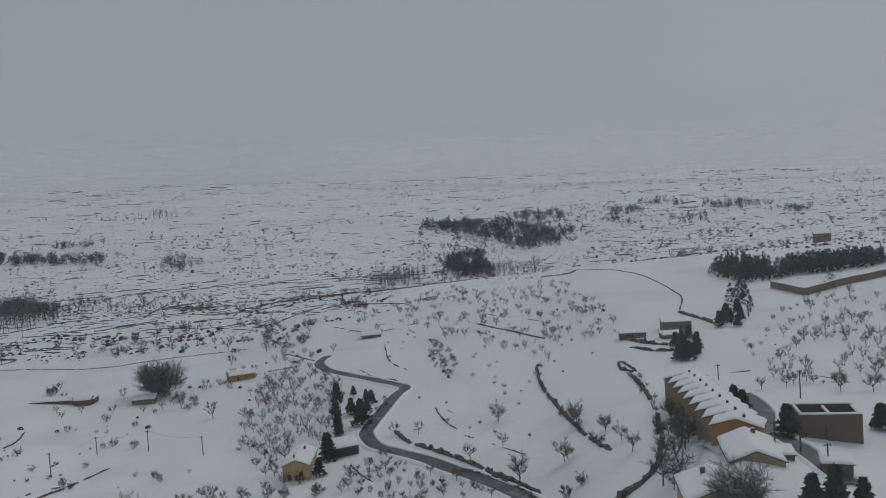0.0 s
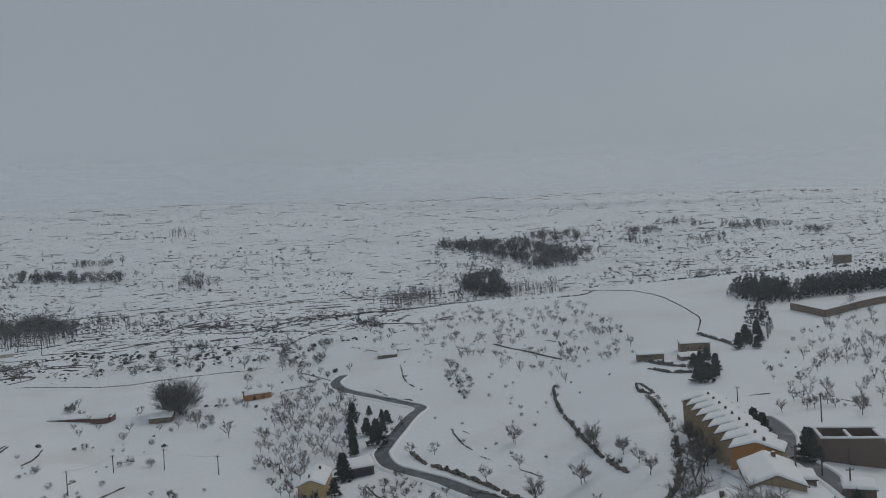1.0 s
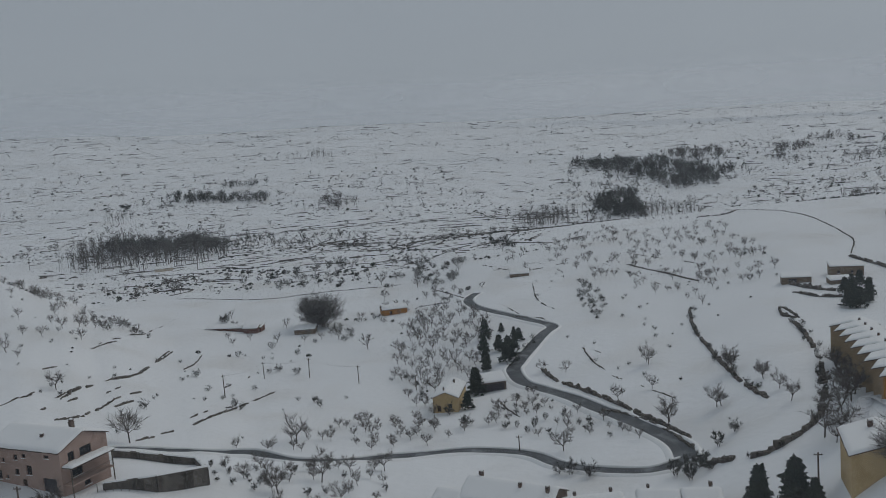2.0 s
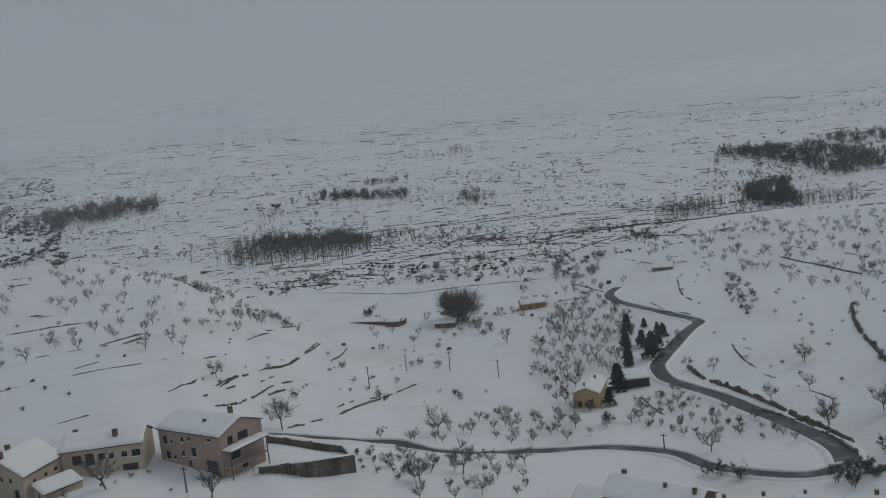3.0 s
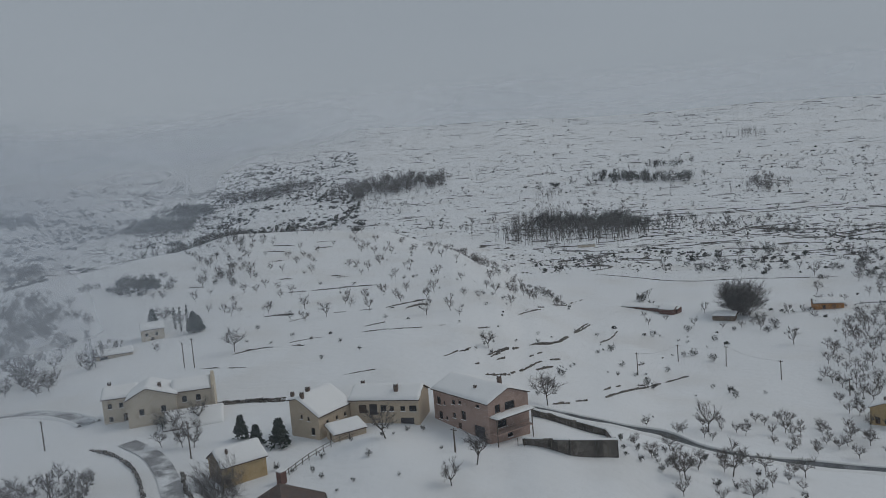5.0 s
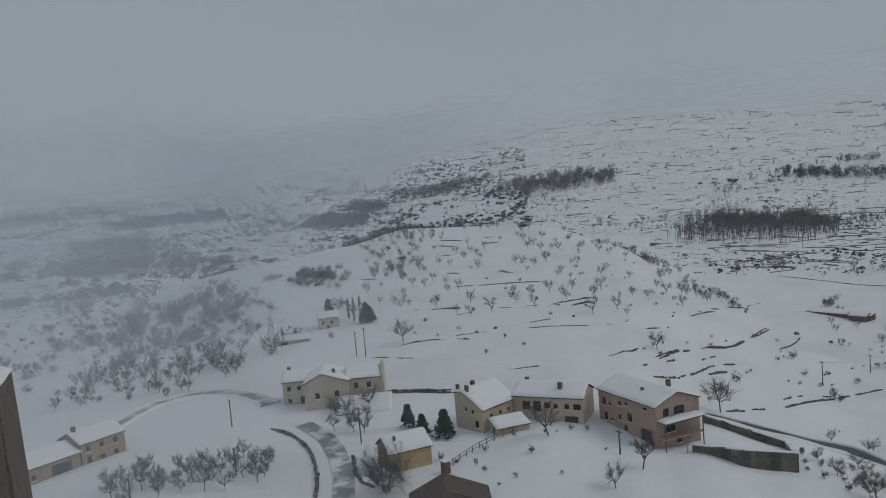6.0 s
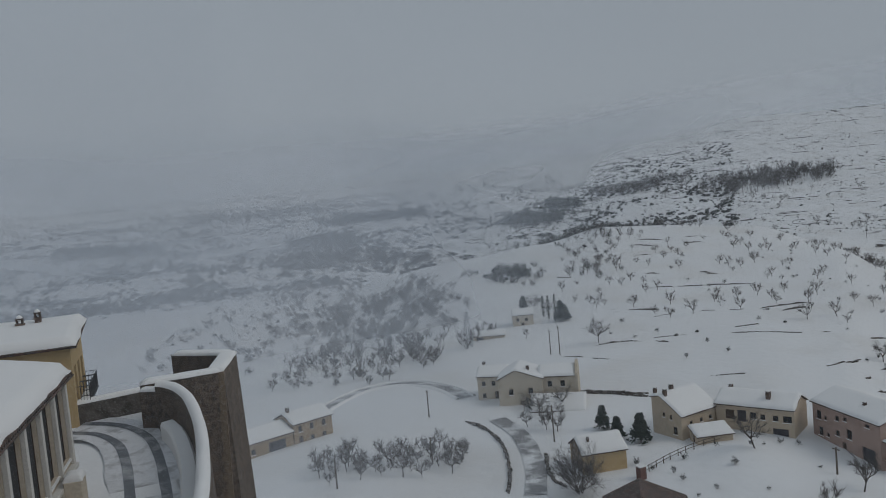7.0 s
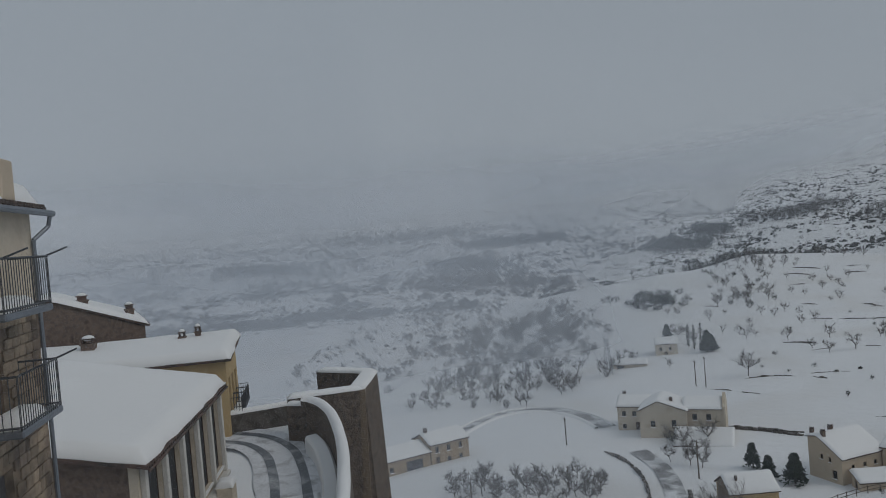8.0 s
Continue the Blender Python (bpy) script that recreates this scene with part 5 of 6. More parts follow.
pink = house("three-storey pink rendered house with a snow-laden roof", pose(-94.1, 104.3, 19.8, 0, 0, -12.9), 15.2, 9.0, gable(9, 6.9, 1.7), M_PINK,
    front=[(0.9, 4.3, 1.2, 1.4, "window"), (2.8, 4.5, 0.6, 0.7, "window"), (5.4, 5.1, 0.9, 0.8, "window"), (7.3, 5.5, 0.8, 0.6, "window"), (12.0, 5.8, 1.0, 0.5, "window"), (1.3, 1.7, 1.1, 1.4, "window"), (3.3, 1.9, 0.6, 0.6, "window"), (5.4, 2.7, 0.9, 0.9, "window"), (7.9, 2.9, 1.2, 1.5, "window"), (6.8, 0, 0.95, 2.1, "door"), (11.2, -0.2, 2.8, 2.9, "garage")],
    right=[(1.2, 4.9, 1.2, 1.4, "window"), (3.4, 4.9, 2.2, 1.4, "window"), (1.6, 2.3, 2.0, 1.9, "window"), (3.6, 0.2, 1.2, 1.2, "window")], chimneys=[(12.0, 5.6, 1.3), (9.5, 2.2, 0.5, 0.45)], seed=2)
can = slab(pink, "canopy", 15.24, 17.3, 0.2, 8.4, 4.4, 4.6, M_WOOD, "timber canopy over the balcony")
bm = snow_sheet([(0.2, 4.61), (8.4, 4.61)], 15.24, 17.35, 0.35, 0.05, 4)
part("snow_cover", bm, M_SNOW, can, smooth=True)
bal = slab(pink, "balcony", 15.24, 17.0, 0.2, 8.2, 1.75, 1.95, M_PINK)
rail(bal, (16.95, 0.25, 1.95), (16.95, 8.15, 1.95), 1.0)
for y in (0.3, 8.1):
    bm = bmesh.new()
    tube(bm, (16.9, y, -2.0), (16.9, y, 4.4), 0.1, 0.1)
    part("post", bm, M_WOOD, pink)

house("cream barn with a long snowy roof and square windows", pose(-105.5, 94.4, 21.2, 0, 0, 26.4), 12.8, 7.0, gable(7, 4.7, 1.6), M_OCHRE,
    front=[(1.6, 2.2, 1.5, 1.6, "door"), (3.6, 1.9, 1.5, 2.0, "garage"), (5.7, 2.6, 1.1, 1.1, "window"), (7.4, 2.6, 0.8, 0.9, "window"), (9.4, 2.6, 0.9, 0.9, "window"), (11.0, 2.5, 1.4, 1.1, "window"), (9.3, -0.4, 2.5, 1.8, "garage")], chimneys=[(8.4, 1.6, 1.2, 0.7), (1.2, 4.4, 0.7)], seed=3)
house("old ochre house with a tall gable and chimney", pose(-104.6, 86.1, 21.2, 0, 0, 98), 9.0, 6.4, [(0, 4.2), (4.4, 6.9), (6.4, 6.5)], M_OCHRE,
    front=row_of(2.2, 0.7, 0.7, (2.0, 4.5, 6.8)), left=[(2.0, 3.4, 0.55, 0.8, "window"), (4.2, 0.8, 0.9, 1.3, "window"), (3.6, 3.2, 0.5, 0.8, "window")], chimneys=[(0.5, 5.9, 1.0, 0.5), (0.6, 3.8, 1.1, 0.55), (3.5, 5.0, 0.9)], seed=5)
house("low snow-roofed lean-to beside the barn", pose(-101.0, 86.2, 21.2, 0, 0, 72), 6.0, 3.2, shed(3.2, 1.5, 2.3), M_OCHRE, left=[(0.8, 0, 0.9, 1.4, "door")], name="lean_to", category="shed", seed=6)
house("cream farmhouse gable wing with a snowy roof", pose(-138.7, 79.9, 21.3, 0, 0, 144), 8.5, 9.0, gable(9, 5.6, 1.8, 0.6), M_CREAM, left=[(5.8, 2.6, 0.9, 1.2, "window"), (1.8, 2.4, 0.9, 1.2, "window")], foot=4, chimneys=[(2.2, 3.0, 0.9)], seed=7)
house("cream farmhouse side wing with small windows", pose(-151.6, 71.6, 21.4, 0, 0, 54), 6.2, 7, gable(7, 5.0, 1.4), M_CREAM, front=[(0.9, 3.0, 0.8, 1.0, "window"), (3.0, 3.0, 0.8, 1.0, "window"), (0.9, 0.4, 0.8, 1.0, "window"), (3.6, 0, 0.9, 1.8, "door")], foot=4, chimneys=[(1.0, 4.0, 0.8)], seed=8)
farm_end = house("cream farmhouse end wing with a raised gable wall", pose(-140.3, 80.0, 21.6, 0, 0, 54), 7.4, 6.5, gable(6.5, 5.4, 1.5), M_CREAM, front=[(1.8, 3.2, 0.9, 1.2, "window"), (4.4, 3.2, 0.9, 1.2, "window"), (1.8, 1.0, 0.9, 1.0, "window"), (4.4, 1.0, 0.9, 1.0, "window")], foot=4, gable_over=0.02, seed=9)
bm = bmesh.new()
extrude(bm, [(-0.2, -4), (6.7, -4), (6.7, 5.9), (4.0, 7.8), (2.4, 7.8), (-0.2, 5.9)], "x", 7.43, 7.95)
part("end_wall", bm, M_CREAM, farm_end)
house("snow-covered lean-to below the farmhouse", pose(-135.8, 75.2, 20.6, 0, 0, 54), 10.5, 4.5, shed(4.5, 1.0, 3.0), M_CREAM, foot=3, name="lean_to", category="shed", seed=10)
house("small yellow outbuilding under thick snow", pose(-102.2, 64.9, 21.0, 0, 0, 75.8), 7.0, 6.0, gable(6, 3.2, 1.7), M_YELLOW, left=[(2.2, 0, 0.9, 1.9, "door")], side_mat=M_RUBBLE, chimneys=[(1.5, 1.6, 0.8, 0.3)], name="outbuilding", category="outbuilding", seed=11)
house("dark brown brick gable with a partly bare roof", pose(-80.2, 66.0, 19.5, 0, 0, 144), 6, 10.5, gable(10.5, 2.6, 2.3, 0.55), M_BROWN, snow=0, name="outbuilding", category="outbuilding", seed=12)
house("misty two-storey house below the town wall", pose(-149.4, 31.2, 20.4, 0, 0, 107), 8.6, 7, gable(7, 4.4, 1.5), M_BUFF, front=row_of(2.7, 0.8, 1.1, (1.0, 3.6, 6.3)) + [(1.0, 0, 0.9, 1.9, "door"), (3.6, 0.4, 0.8, 1.1, "window"), (6.3, 0.4, 0.8, 1.1, "window")], foot=3, chimneys=[(0.8, 3.2, 0.9)], seed=13)
house("misty low house with a wide snowy roof", pose(-146.4, 21.2, 20.4, 0, 0, 107), 10.2, 7.5, gable(7.5, 3.2, 1.4), M_BUFF, front=[(5.0, 0, 3.6, 2.4, "garage"), (1.4, 1.0, 0.9, 1.0, "window")], foot=3, seed=14)

# stepped terrace of houses, each set back from the last
AXIS = Vector((0.463, 0.886, 0))
for k in range(9):
    p = Vector((44.2 + 0.55 * k, 135.7 + 5.5 * k, 20.0 - 0.25 * k)) + AXIS * 5.05
    house("buff terraced house with a snow-covered roof" if k else "orange-gabled terraced house at the end of the row", pose(*p, 0, 0, 242.4), 5.05, 8.4, gable(8.4, 4.7, 1.3), M_BUFF,
        front=[(0.6, 2.7, 0.9, 1.1, "window"), (3.0, 2.7, 0.9, 1.1, "window"), (0.6, 0.1, 0.9, 1.9, "door"), (2.4, 0.0, 2.1, 2.1, "garage")], right=[(5.6, 2.9, 1.6, 0.4, "window")] if k == 0 else (), side_mat=M_ORANGE if k == 0 else M_BUFF, foot=5, over=0.3, chimneys=[(3.8, 5.4, 0.7, 0.4)], seed=20 + k, group="terraced houses", tiles=k < 3)
house("ochre house with a broad snowy roof below the row", pose(44.0, 131.0, 19.6, 0, 0, 258), 12, 8.0, gable(8, 4.2, 1.6), M_BUFF, front=row_of(2.0, 0.9, 1.1, (1.5, 5, 8.5)), foot=4, chimneys=[(2.5, 5, 0.8)], seed=31)
house("yellow corner house with a snowy roof", pose(31.5, 113.0, 18.6, 0, 0, 262), 9.5, 8.5, gable(8.5, 5.8, 1.5), M_YELLOW, right=row_of(3.4, 0.8, 1.0, (5.4, 6.9)) + row_of(1.0, 0.8, 1.0, (5.4, 6.9)), foot=5, chimneys=[(3, 3.2, 0.9)], seed=32)
house("grey shed with a snowy flat roof and pipes", pose(47.5, 122.5, 21.0, 0, 0, -14), 5.0, 4.0, shed(4, 2.4, 2.6), M_RUBBLE, front=[(0.6, 0.2, 1.2, 1.6, "door")], name="shed", category="shed", foot=3, seed=33)
house("small brick shed with snow on top", pose(55.0, 118.0, 21.0, 0, 0, -20), 4.2, 3.4, shed(3.4, 2.0, 2.3), M_BROWN, front=[(1.5, 0.2, 1.2, 1.5, "garage")], name="shed", category="shed", foot=3, seed=34)
house("yellow gabled house beside dark pines", pose(-35.1, 187.3, 2.6, 0, 0, 90), 12.5, 6.3, gable(6.3, 3.7, 1.3), M_YELLOW, left=[(0.7, 0.2, 1.0, 1.5, "door"), (3.5, 1.0, 0.9, 1.1, "window")], front=row_of(1.0, 0.9, 1.1, (3, 7)), chimneys=[(1.2, 3.6, 0.9, 0.35), (8.5, 2.2, 0.9, 0.5)], seed=35)
house("open timber shelter with a tilted snowy roof", pose(-33.2, 203.5, 2.4, 0, 0, 20), 8.5, 5.0, shed(5, 2.2, 3.2), M_WOOD, front=[(0.6, -0.5, 7.2, 2.3, "garage")], name="shelter", category="shed", seed=36)
house("long ochre house with a snow-laden roof below the lane", pose(-23.6, 120.2, 5.5, 0, 0, -18), 15.4, 8.0, gable(8, 5.6, 1.9), M_OCHRE, front=row_of(3.3, 0.9, 1.2, (1.2, 4.4, 7.2, 10.0, 12.8)) + row_of(0.8, 0.9, 1.2, (1.2, 7.2, 12.8)) + [(4.2, 0, 1.2, 2.1, "door")], side_mat=M_BROWN, foot=3, chimneys=[(2.0, 4.6, 0.9), (9.5, 3.0, 0.8, 0.45), (14.2, 2.8, 1.0, 0.55)], seed=37)
house("ochre wing with a small snowy gable roof", pose(-28.4, 119.5, 5.5, 0, 0, -18), 4.6, 6.5, gable(6.5, 4.6, 1.5), M_OCHRE, front=row_of(2.4, 0.8, 1.0, (1.6,)), foot=3, seed=38)
house("white-roofed house below the lane", pose(-5.6, 113.8, 5.6, 0, 0, 14), 8.6, 7.0, gable(7, 5.0, 1.6), M_BUFF, front=row_of(2.8, 0.9, 1.1, (1.4, 5.6)), side_mat=M_BROWN, foot=3, chimneys=[(7.2, 4.5, 0.9, 0.4), (1.5, 4.2, 0.8, 0.4)], seed=39)
house("white-roofed house with a cream gable below the lane", pose(4.2, 117.5, 5.4, 0, 0, -3), 6.4, 6.8, gable(6.8, 5.0, 1.6), M_BUFF, front=row_of(2.8, 0.9, 1.1, (1.2, 4.0)), foot=3, chimneys=[(1.6, 4.6, 0.8, 0.4)], seed=40)
house("white-roofed house at the end of the lower row", pose(11.2, 117.0, 5.8, 0, 0, 3), 5.5, 6.8, gable(6.8, 5.0, 1.5), M_CREAM, front=row_of(2.8, 0.9, 1.1, (1.2, 3.6)), foot=3, chimneys=[(4.4, 4.6, 1.0, 0.5)], seed=41)
house("orange-walled field hut under snow", pose(-88.6, 318.2, 0.2, 0, 0, 24), 10.5, 6.5, gable(6.5, 2.7, 1.2), M_ORANGE, front=[(3, 0, 1.1, 1.9, "door")], seed=42, name="hut", category="hut", tiles=False)
house("low red-brown field shed in the snow", pose(-157, 295.0, 1.4, 0, 0, 0), 24, 4, shed(4, 1.3, 2.0), M_BRICK, foot=2, seed=43, name="shed", category="shed", tiles=False)
house("small red-brown hut joined to the shed", pose(-139.5, 292.4, 0.8, 0, 0, 2), 6, 4.5, gable(4.5, 2.2, 0.9), M_BRICK, foot=2, seed=44, name="hut", category="hut", tiles=False)
house("half-ruined stone hut in the field", pose(-117, 290, 0.3, 0, 0, 10), 8, 5, shed(5, 1.7, 2.4), M_RUBBLE, foot=2, seed=45, name="hut", category="hut", tiles=False)
house("stone hut among terraces and bare trees", pose(-40, 372, 4.3, 0, 0, 8), 9, 6, gable(6, 2.6, 1.2), M_RUBBLE, front=[(3, 0, 1.1, 1.8, "door")], foot=2, seed=46, name="hut", category="hut", tiles=False)
house("flat-roofed grey farm building", pose(77, 283, 14.6, 0, 0, -8), 10, 8, shed(8, 3.6, 4.0), M_RUBBLE, front=row_of(1.4, 0.9, 0.9, (2, 6)), foot=2, seed=47, name="farm_building", category="building", tiles=False)
house("low grey farm shed under snow", pose(60.5, 278, 13.9, 0, 0, -6), 9, 5, shed(5, 2.2, 2.6), M_RUBBLE, front=[(2, 0, 2.5, 1.8, "garage")], foot=2, seed=48, name="farm_building", category="building", tiles=False)
house("low grey animal shed under snow", pose(73.5, 270, 14.3, 0, 0, 5), 8, 4, shed(4, 1.6, 2.2), M_RUBBLE, foot=2, seed=49, name="shed", category="shed", tiles=False)
house("pale farmhouse half lost in mist", pose(-219, 117.5, 21.6, 0, 0, 62), 6.5, 6, gable(6, 4.2, 1.3), M_CREAM, front=row_of(2.2, 0.8, 0.9, (1.2, 3.9)) + [(2.6, 0, 0.9, 1.8, "door")], foot=3, seed=50, tiles=False)
house("low shed half lost in mist", pose(-214, 101, 20.3, 0, 0, 62), 9.5, 4.5, gable(4.5, 2.0, 1.0), M_CREAM, front=[(1, 0, 2.0, 1.6, "garage")], foot=3, seed=51, name="shed", category="shed", tiles=False)
house("distant farm building in the misty fields", pose(-292, 489, 1.0, 0, 0, 30), 12, 6, gable(6, 2.6, 1.2), M_CREAM, foot=2, seed=52, name="farm_building", category="building", tiles=False)
house("far stone barn on the terraced hillside", pose(-225, 745, 2.6, 0, 0, 15), 12, 8, gable(8, 3, 1.4), M_BRICK, foot=3, seed=53, name="barn", category="barn", tiles=False)
house("far stone building beyond the cemetery", pose(262, 560, 22, 0, 0, -20), 11, 8, gable(8, 4.5, 1.4), M_RUBBLE, foot=3, seed=54, name="barn", category="barn", tiles=False)


def ruin():
    r = thing("roofless_ruin", "roofless brown stone ruin with snow on its wall tops", "ruin", pose(62.2, 141.8, 19.0, 0, 0, -12.4))
    for x0, x1, y0, y1, h in ((0, 10.6, 0, 0.6, 4.6), (0, 10.6, 6.0, 6.6, 4.9), (0, 0.6, 0.6, 6.0, 4.8), (10.0, 10.6, 0.6, 6.0, 4.6), (5.0, 5.6, 0.6, 6.0, 4.5)):
        bm = bmesh.new()
        boxes(bm, x0, x1, y0, y1, -4, h)
        wall = part("wall", bm, M_BROWN, r)
        bm = snow_sheet([(y0, h), (y1, h)], x0, x1, 0.28, 0.03, int(x0 * 9 + y0), 0.25)
        part("snow_cap", bm, M_SNOW, wall, smooth=True)
    for x, w in ((4.6, 0.5), (5.1, 0.35)):
        bm = bmesh.new()
        boxes(bm, x, x + w, -0.35, -0.003, -3, 2.2 + w)
        part("buttress", bm, M_BROWN, r)


ruin()


def yard():
    y = thing("walled_yard", "dark stone yard wall with snow on top beside the pink house", "stone wall", pose(0, 0, 0))
    runs = (((-75.0, 104.2, 20.6), (-67.5, 106.4, 20.8)), ((-67.5, 106.4, 20.8), (-62.6, 112.8, 19.6)), ((-62.6, 112.8, 19.4), (-70.5, 124.0, 16.6)), ((-70.5, 124.0, 16.6), (-84.5, 121.0, 19.4)))
    for k, (a, b) in enumerate(runs):
        bm = bmesh.new()
        a, b = Vector(a), Vector(b)
        n = max(4, int((b - a).length / 0.8))
        side = (b - a).cross(Vector((0, 0, 1))).normalized() * 0.3
        for i in range(n):
            p, q = a.lerp(b, i / n), a.lerp(b, (i + 1) / n)
            v = []
            for z in (-5, 0):
                for c in (p - side, q - side, q + side, p + side):
                    v.append(bm.verts.new((c.x, c.y, c.z + (z if z else 0.12 * noise.noise((i * 0.7, k, 3))))))
            for f in ((0, 1, 5, 4), (1, 2, 6, 5), (2, 3, 7, 6), (3, 0, 4, 7), (4, 5, 6, 7)):
                bm.faces.new([v[j] for j in f])
        wall = part("wall", bm, M_STONE, y)
        bm = bmesh.new()
        for i in range(n):
            if noise.noise((i * 0.35, k * 2.0, 9)) > 0.25:
                continue
            p, q = a.lerp(b, i / n), a.lerp(b, (i + 1) / n)
            v = [bm.verts.new(c + Vector((0, 0, h))) for h, s in ((0.05, 1.15), (0.24, 0.8)) for c in (p - side * s, q - side * s, q + side * s, p + side * s)]
            for f in ((0, 1, 5, 4), (1, 2, 6, 5), (2, 3, 7, 6), (3, 0, 4, 7), (4, 5, 6, 7)):
                bm.faces.new([v[j] for j in f])
        if bm.verts:
            part("snow_cap", bm, M_SNOW, wall)
        else:
            bm.free()
    for k in range(9):
        bm = bmesh.new()
        p = Vector((-75.4, 103.6, 20.4)).lerp(Vector((-66.5, 106.0, 20.6)), k / 8)
        tube(bm, p + Vector((0, -0.35, -1.4)), p + Vector((0, -0.35, 0.5)), 0.06, 0.05, 5)
        part("post", bm, M_WOOD, y)


yard()


def wooden_fence():
    pts = [(-96.5, 71.3), (-99.0, 78.8), (-99.7, 84.2), (-99.9, 90.8)]
    line = spline(pts, 1.7)
    f = thing("wooden_fence", "weathered wooden rail fence crossing the snowy bank", "fence", pose(0, 0, 0))
    tops = []
    for x, y in line:
        z = float(ground_z(x, y))
        bm = bmesh.new()
        tube(bm, (x, y, z - 0.4), (x, y, z + 1.15), 0.08, 0.07, 6)
        part("post", bm, M_WOOD, f)
        tops.append(Vector((x, y, z)))
    for a, b in zip(tops, tops[1:]):
        for h in (0.5, 1.0):
            bm = bmesh.new()
            tube(bm, a + Vector((0, 0, h)), b + Vector((0, 0, h)), 0.05, 0.05, 5)
            part("rail", bm, M_WOOD, f)
    g = thing("gate_pillar", "red brick gate pillar capped with snow", "pillar", pose(-95.6, 70.6, float(ground_z(-95.6, 70.6))))
    slab(g, "shaft", -0.55, 0.55, -0.55, 0.55, -1, 1.9, M_BRICK)
    slab(g, "cap", -0.65, 0.65, -0.65, 0.65, 1.9, 2.1, M_SNOW, "snow cap")


wooden_fence()


def pole(x, y, h, arms=False, lean=0.0, label="thin wooden utility pole standing in the snow"):
    z = float(ground_z(x, y))
    p = thing("utility_pole", label, "utility pole", pose(x, y, z, 0, lean, 0), "utility poles")
    bm = bmesh.new()
    tube(bm, (0, 0, -0.8), (0, 0, h), 0.15, 0.11, 6)
    part("shaft", bm, M_WOOD, p)
    bm = bmesh.new()
    boxes(bm, -0.6, 0.6, -0.05, 0.05, h - 0.4, h - 0.28)
    arm = part("crossarm", bm, M_WOOD, p)
    for s in (-0.5, 0.5):
        bm = bmesh.new()
        tube(bm, (s, 0, h - 0.28), (s, 0, h - 0.1), 0.04, 0.05, 6)
        part("insulator", bm, M_ZINC, arm)
    return Vector((x, y, z + h - 0.1))


def wire(a, b, sag=1.0):
    bm = bmesh.new()
    last = a
    for k in range(1, 13):
        u = k / 12
        q = a.lerp(b, u) - Vector((0, 0, sag * 4 * u * (1 - u)))
        tube(bm, last, q, 0.02, 0.02, 3)
        last = q
    w = part("overhead_cable", bm, M_IRON, None)
    tagged(w, "thin black overhead cable between poles", "cable")


line = [pole(-101.5, 197.4, 6.4), pole(-102.2, 225.4, 5.2), pole(-88.5, 227.9, 6.2, lean=2), pole(-70.8, 221.5, 5.5)]
for a, b in zip(line, line[1:]):
    wire(a, b)
for x, y, h in ((51.8, 127.4, 4.6), (56.5, 119.3, 4.4), (69.0, 203.6, 4.0), (77.4, 175.1, 6.5), (56.3, 128.2, 3.2), (29.1, 114.9, 5), (-177.9, 105.8, 6.5), (-175.2, 106.9, 7.5), (-121, 47.6, 4.0), (-118.5, 69.7, 6.5), (-147.9, 58.4, 5.5), (-17.5, 158, 3.6), (-80.7, 93.5, 4.0), (-113.5, 29.2, 4.5), (-52, 215, 4.5)):
    pole(x, y, h)


def pylon(x, y, h):
    z = float(ground_z(x, y))
    p = thing("lattice_pylon", "grey lattice power pylon fading in the mist", "pylon", pose(x, y, z))
    foot, top = 0.9, 0.35
    corners = [(-1, -1), (1, -1), (1, 1), (-1, 1)]
    for cx, cy in corners:
        bm = bmesh.new()
        tube(bm, (cx * foot, cy * foot, -0.5), (cx * top, cy * top, h), 0.07, 0.05, 4)
        part("leg", bm, M_ZINC, p)
    bm = bmesh.new()
    n = 9
    for k in range(n):
        for (ax, ay), (bx, by) in zip(corners, corners[1:] + corners[:1]):
            u, v = k / n, (k + 1) / n
            r0, r1 = foot + (top - foot) * u, foot + (top - foot) * v
            tube(bm, (ax * r0, ay * r0, h * u), (bx * r1, by * r1, h * v), 0.035, 0.035, 3)
    part("bracing", bm, M_ZINC, p)
    for k, zz in enumerate((h - 0.3, h - 1.5, h - 2.7)):
        bm = bmesh.new()
        tube(bm, (-1.7, 0, zz), (1.7, 0, zz), 0.06, 0.06, 4)
        arm = part("crossarm", bm, M_ZINC, p)
        for s in (-1.6, 0, 1.6):
            bm = bmesh.new()
            tube(bm, (s, 0, zz), (s, 0, zz + 0.45), 0.06, 0.04, 5)
            part("insulator", bm, M_ZINC, arm)


pylon(-208.5, 96.8, 10.5)
pylon(-236, 82, 9.5)


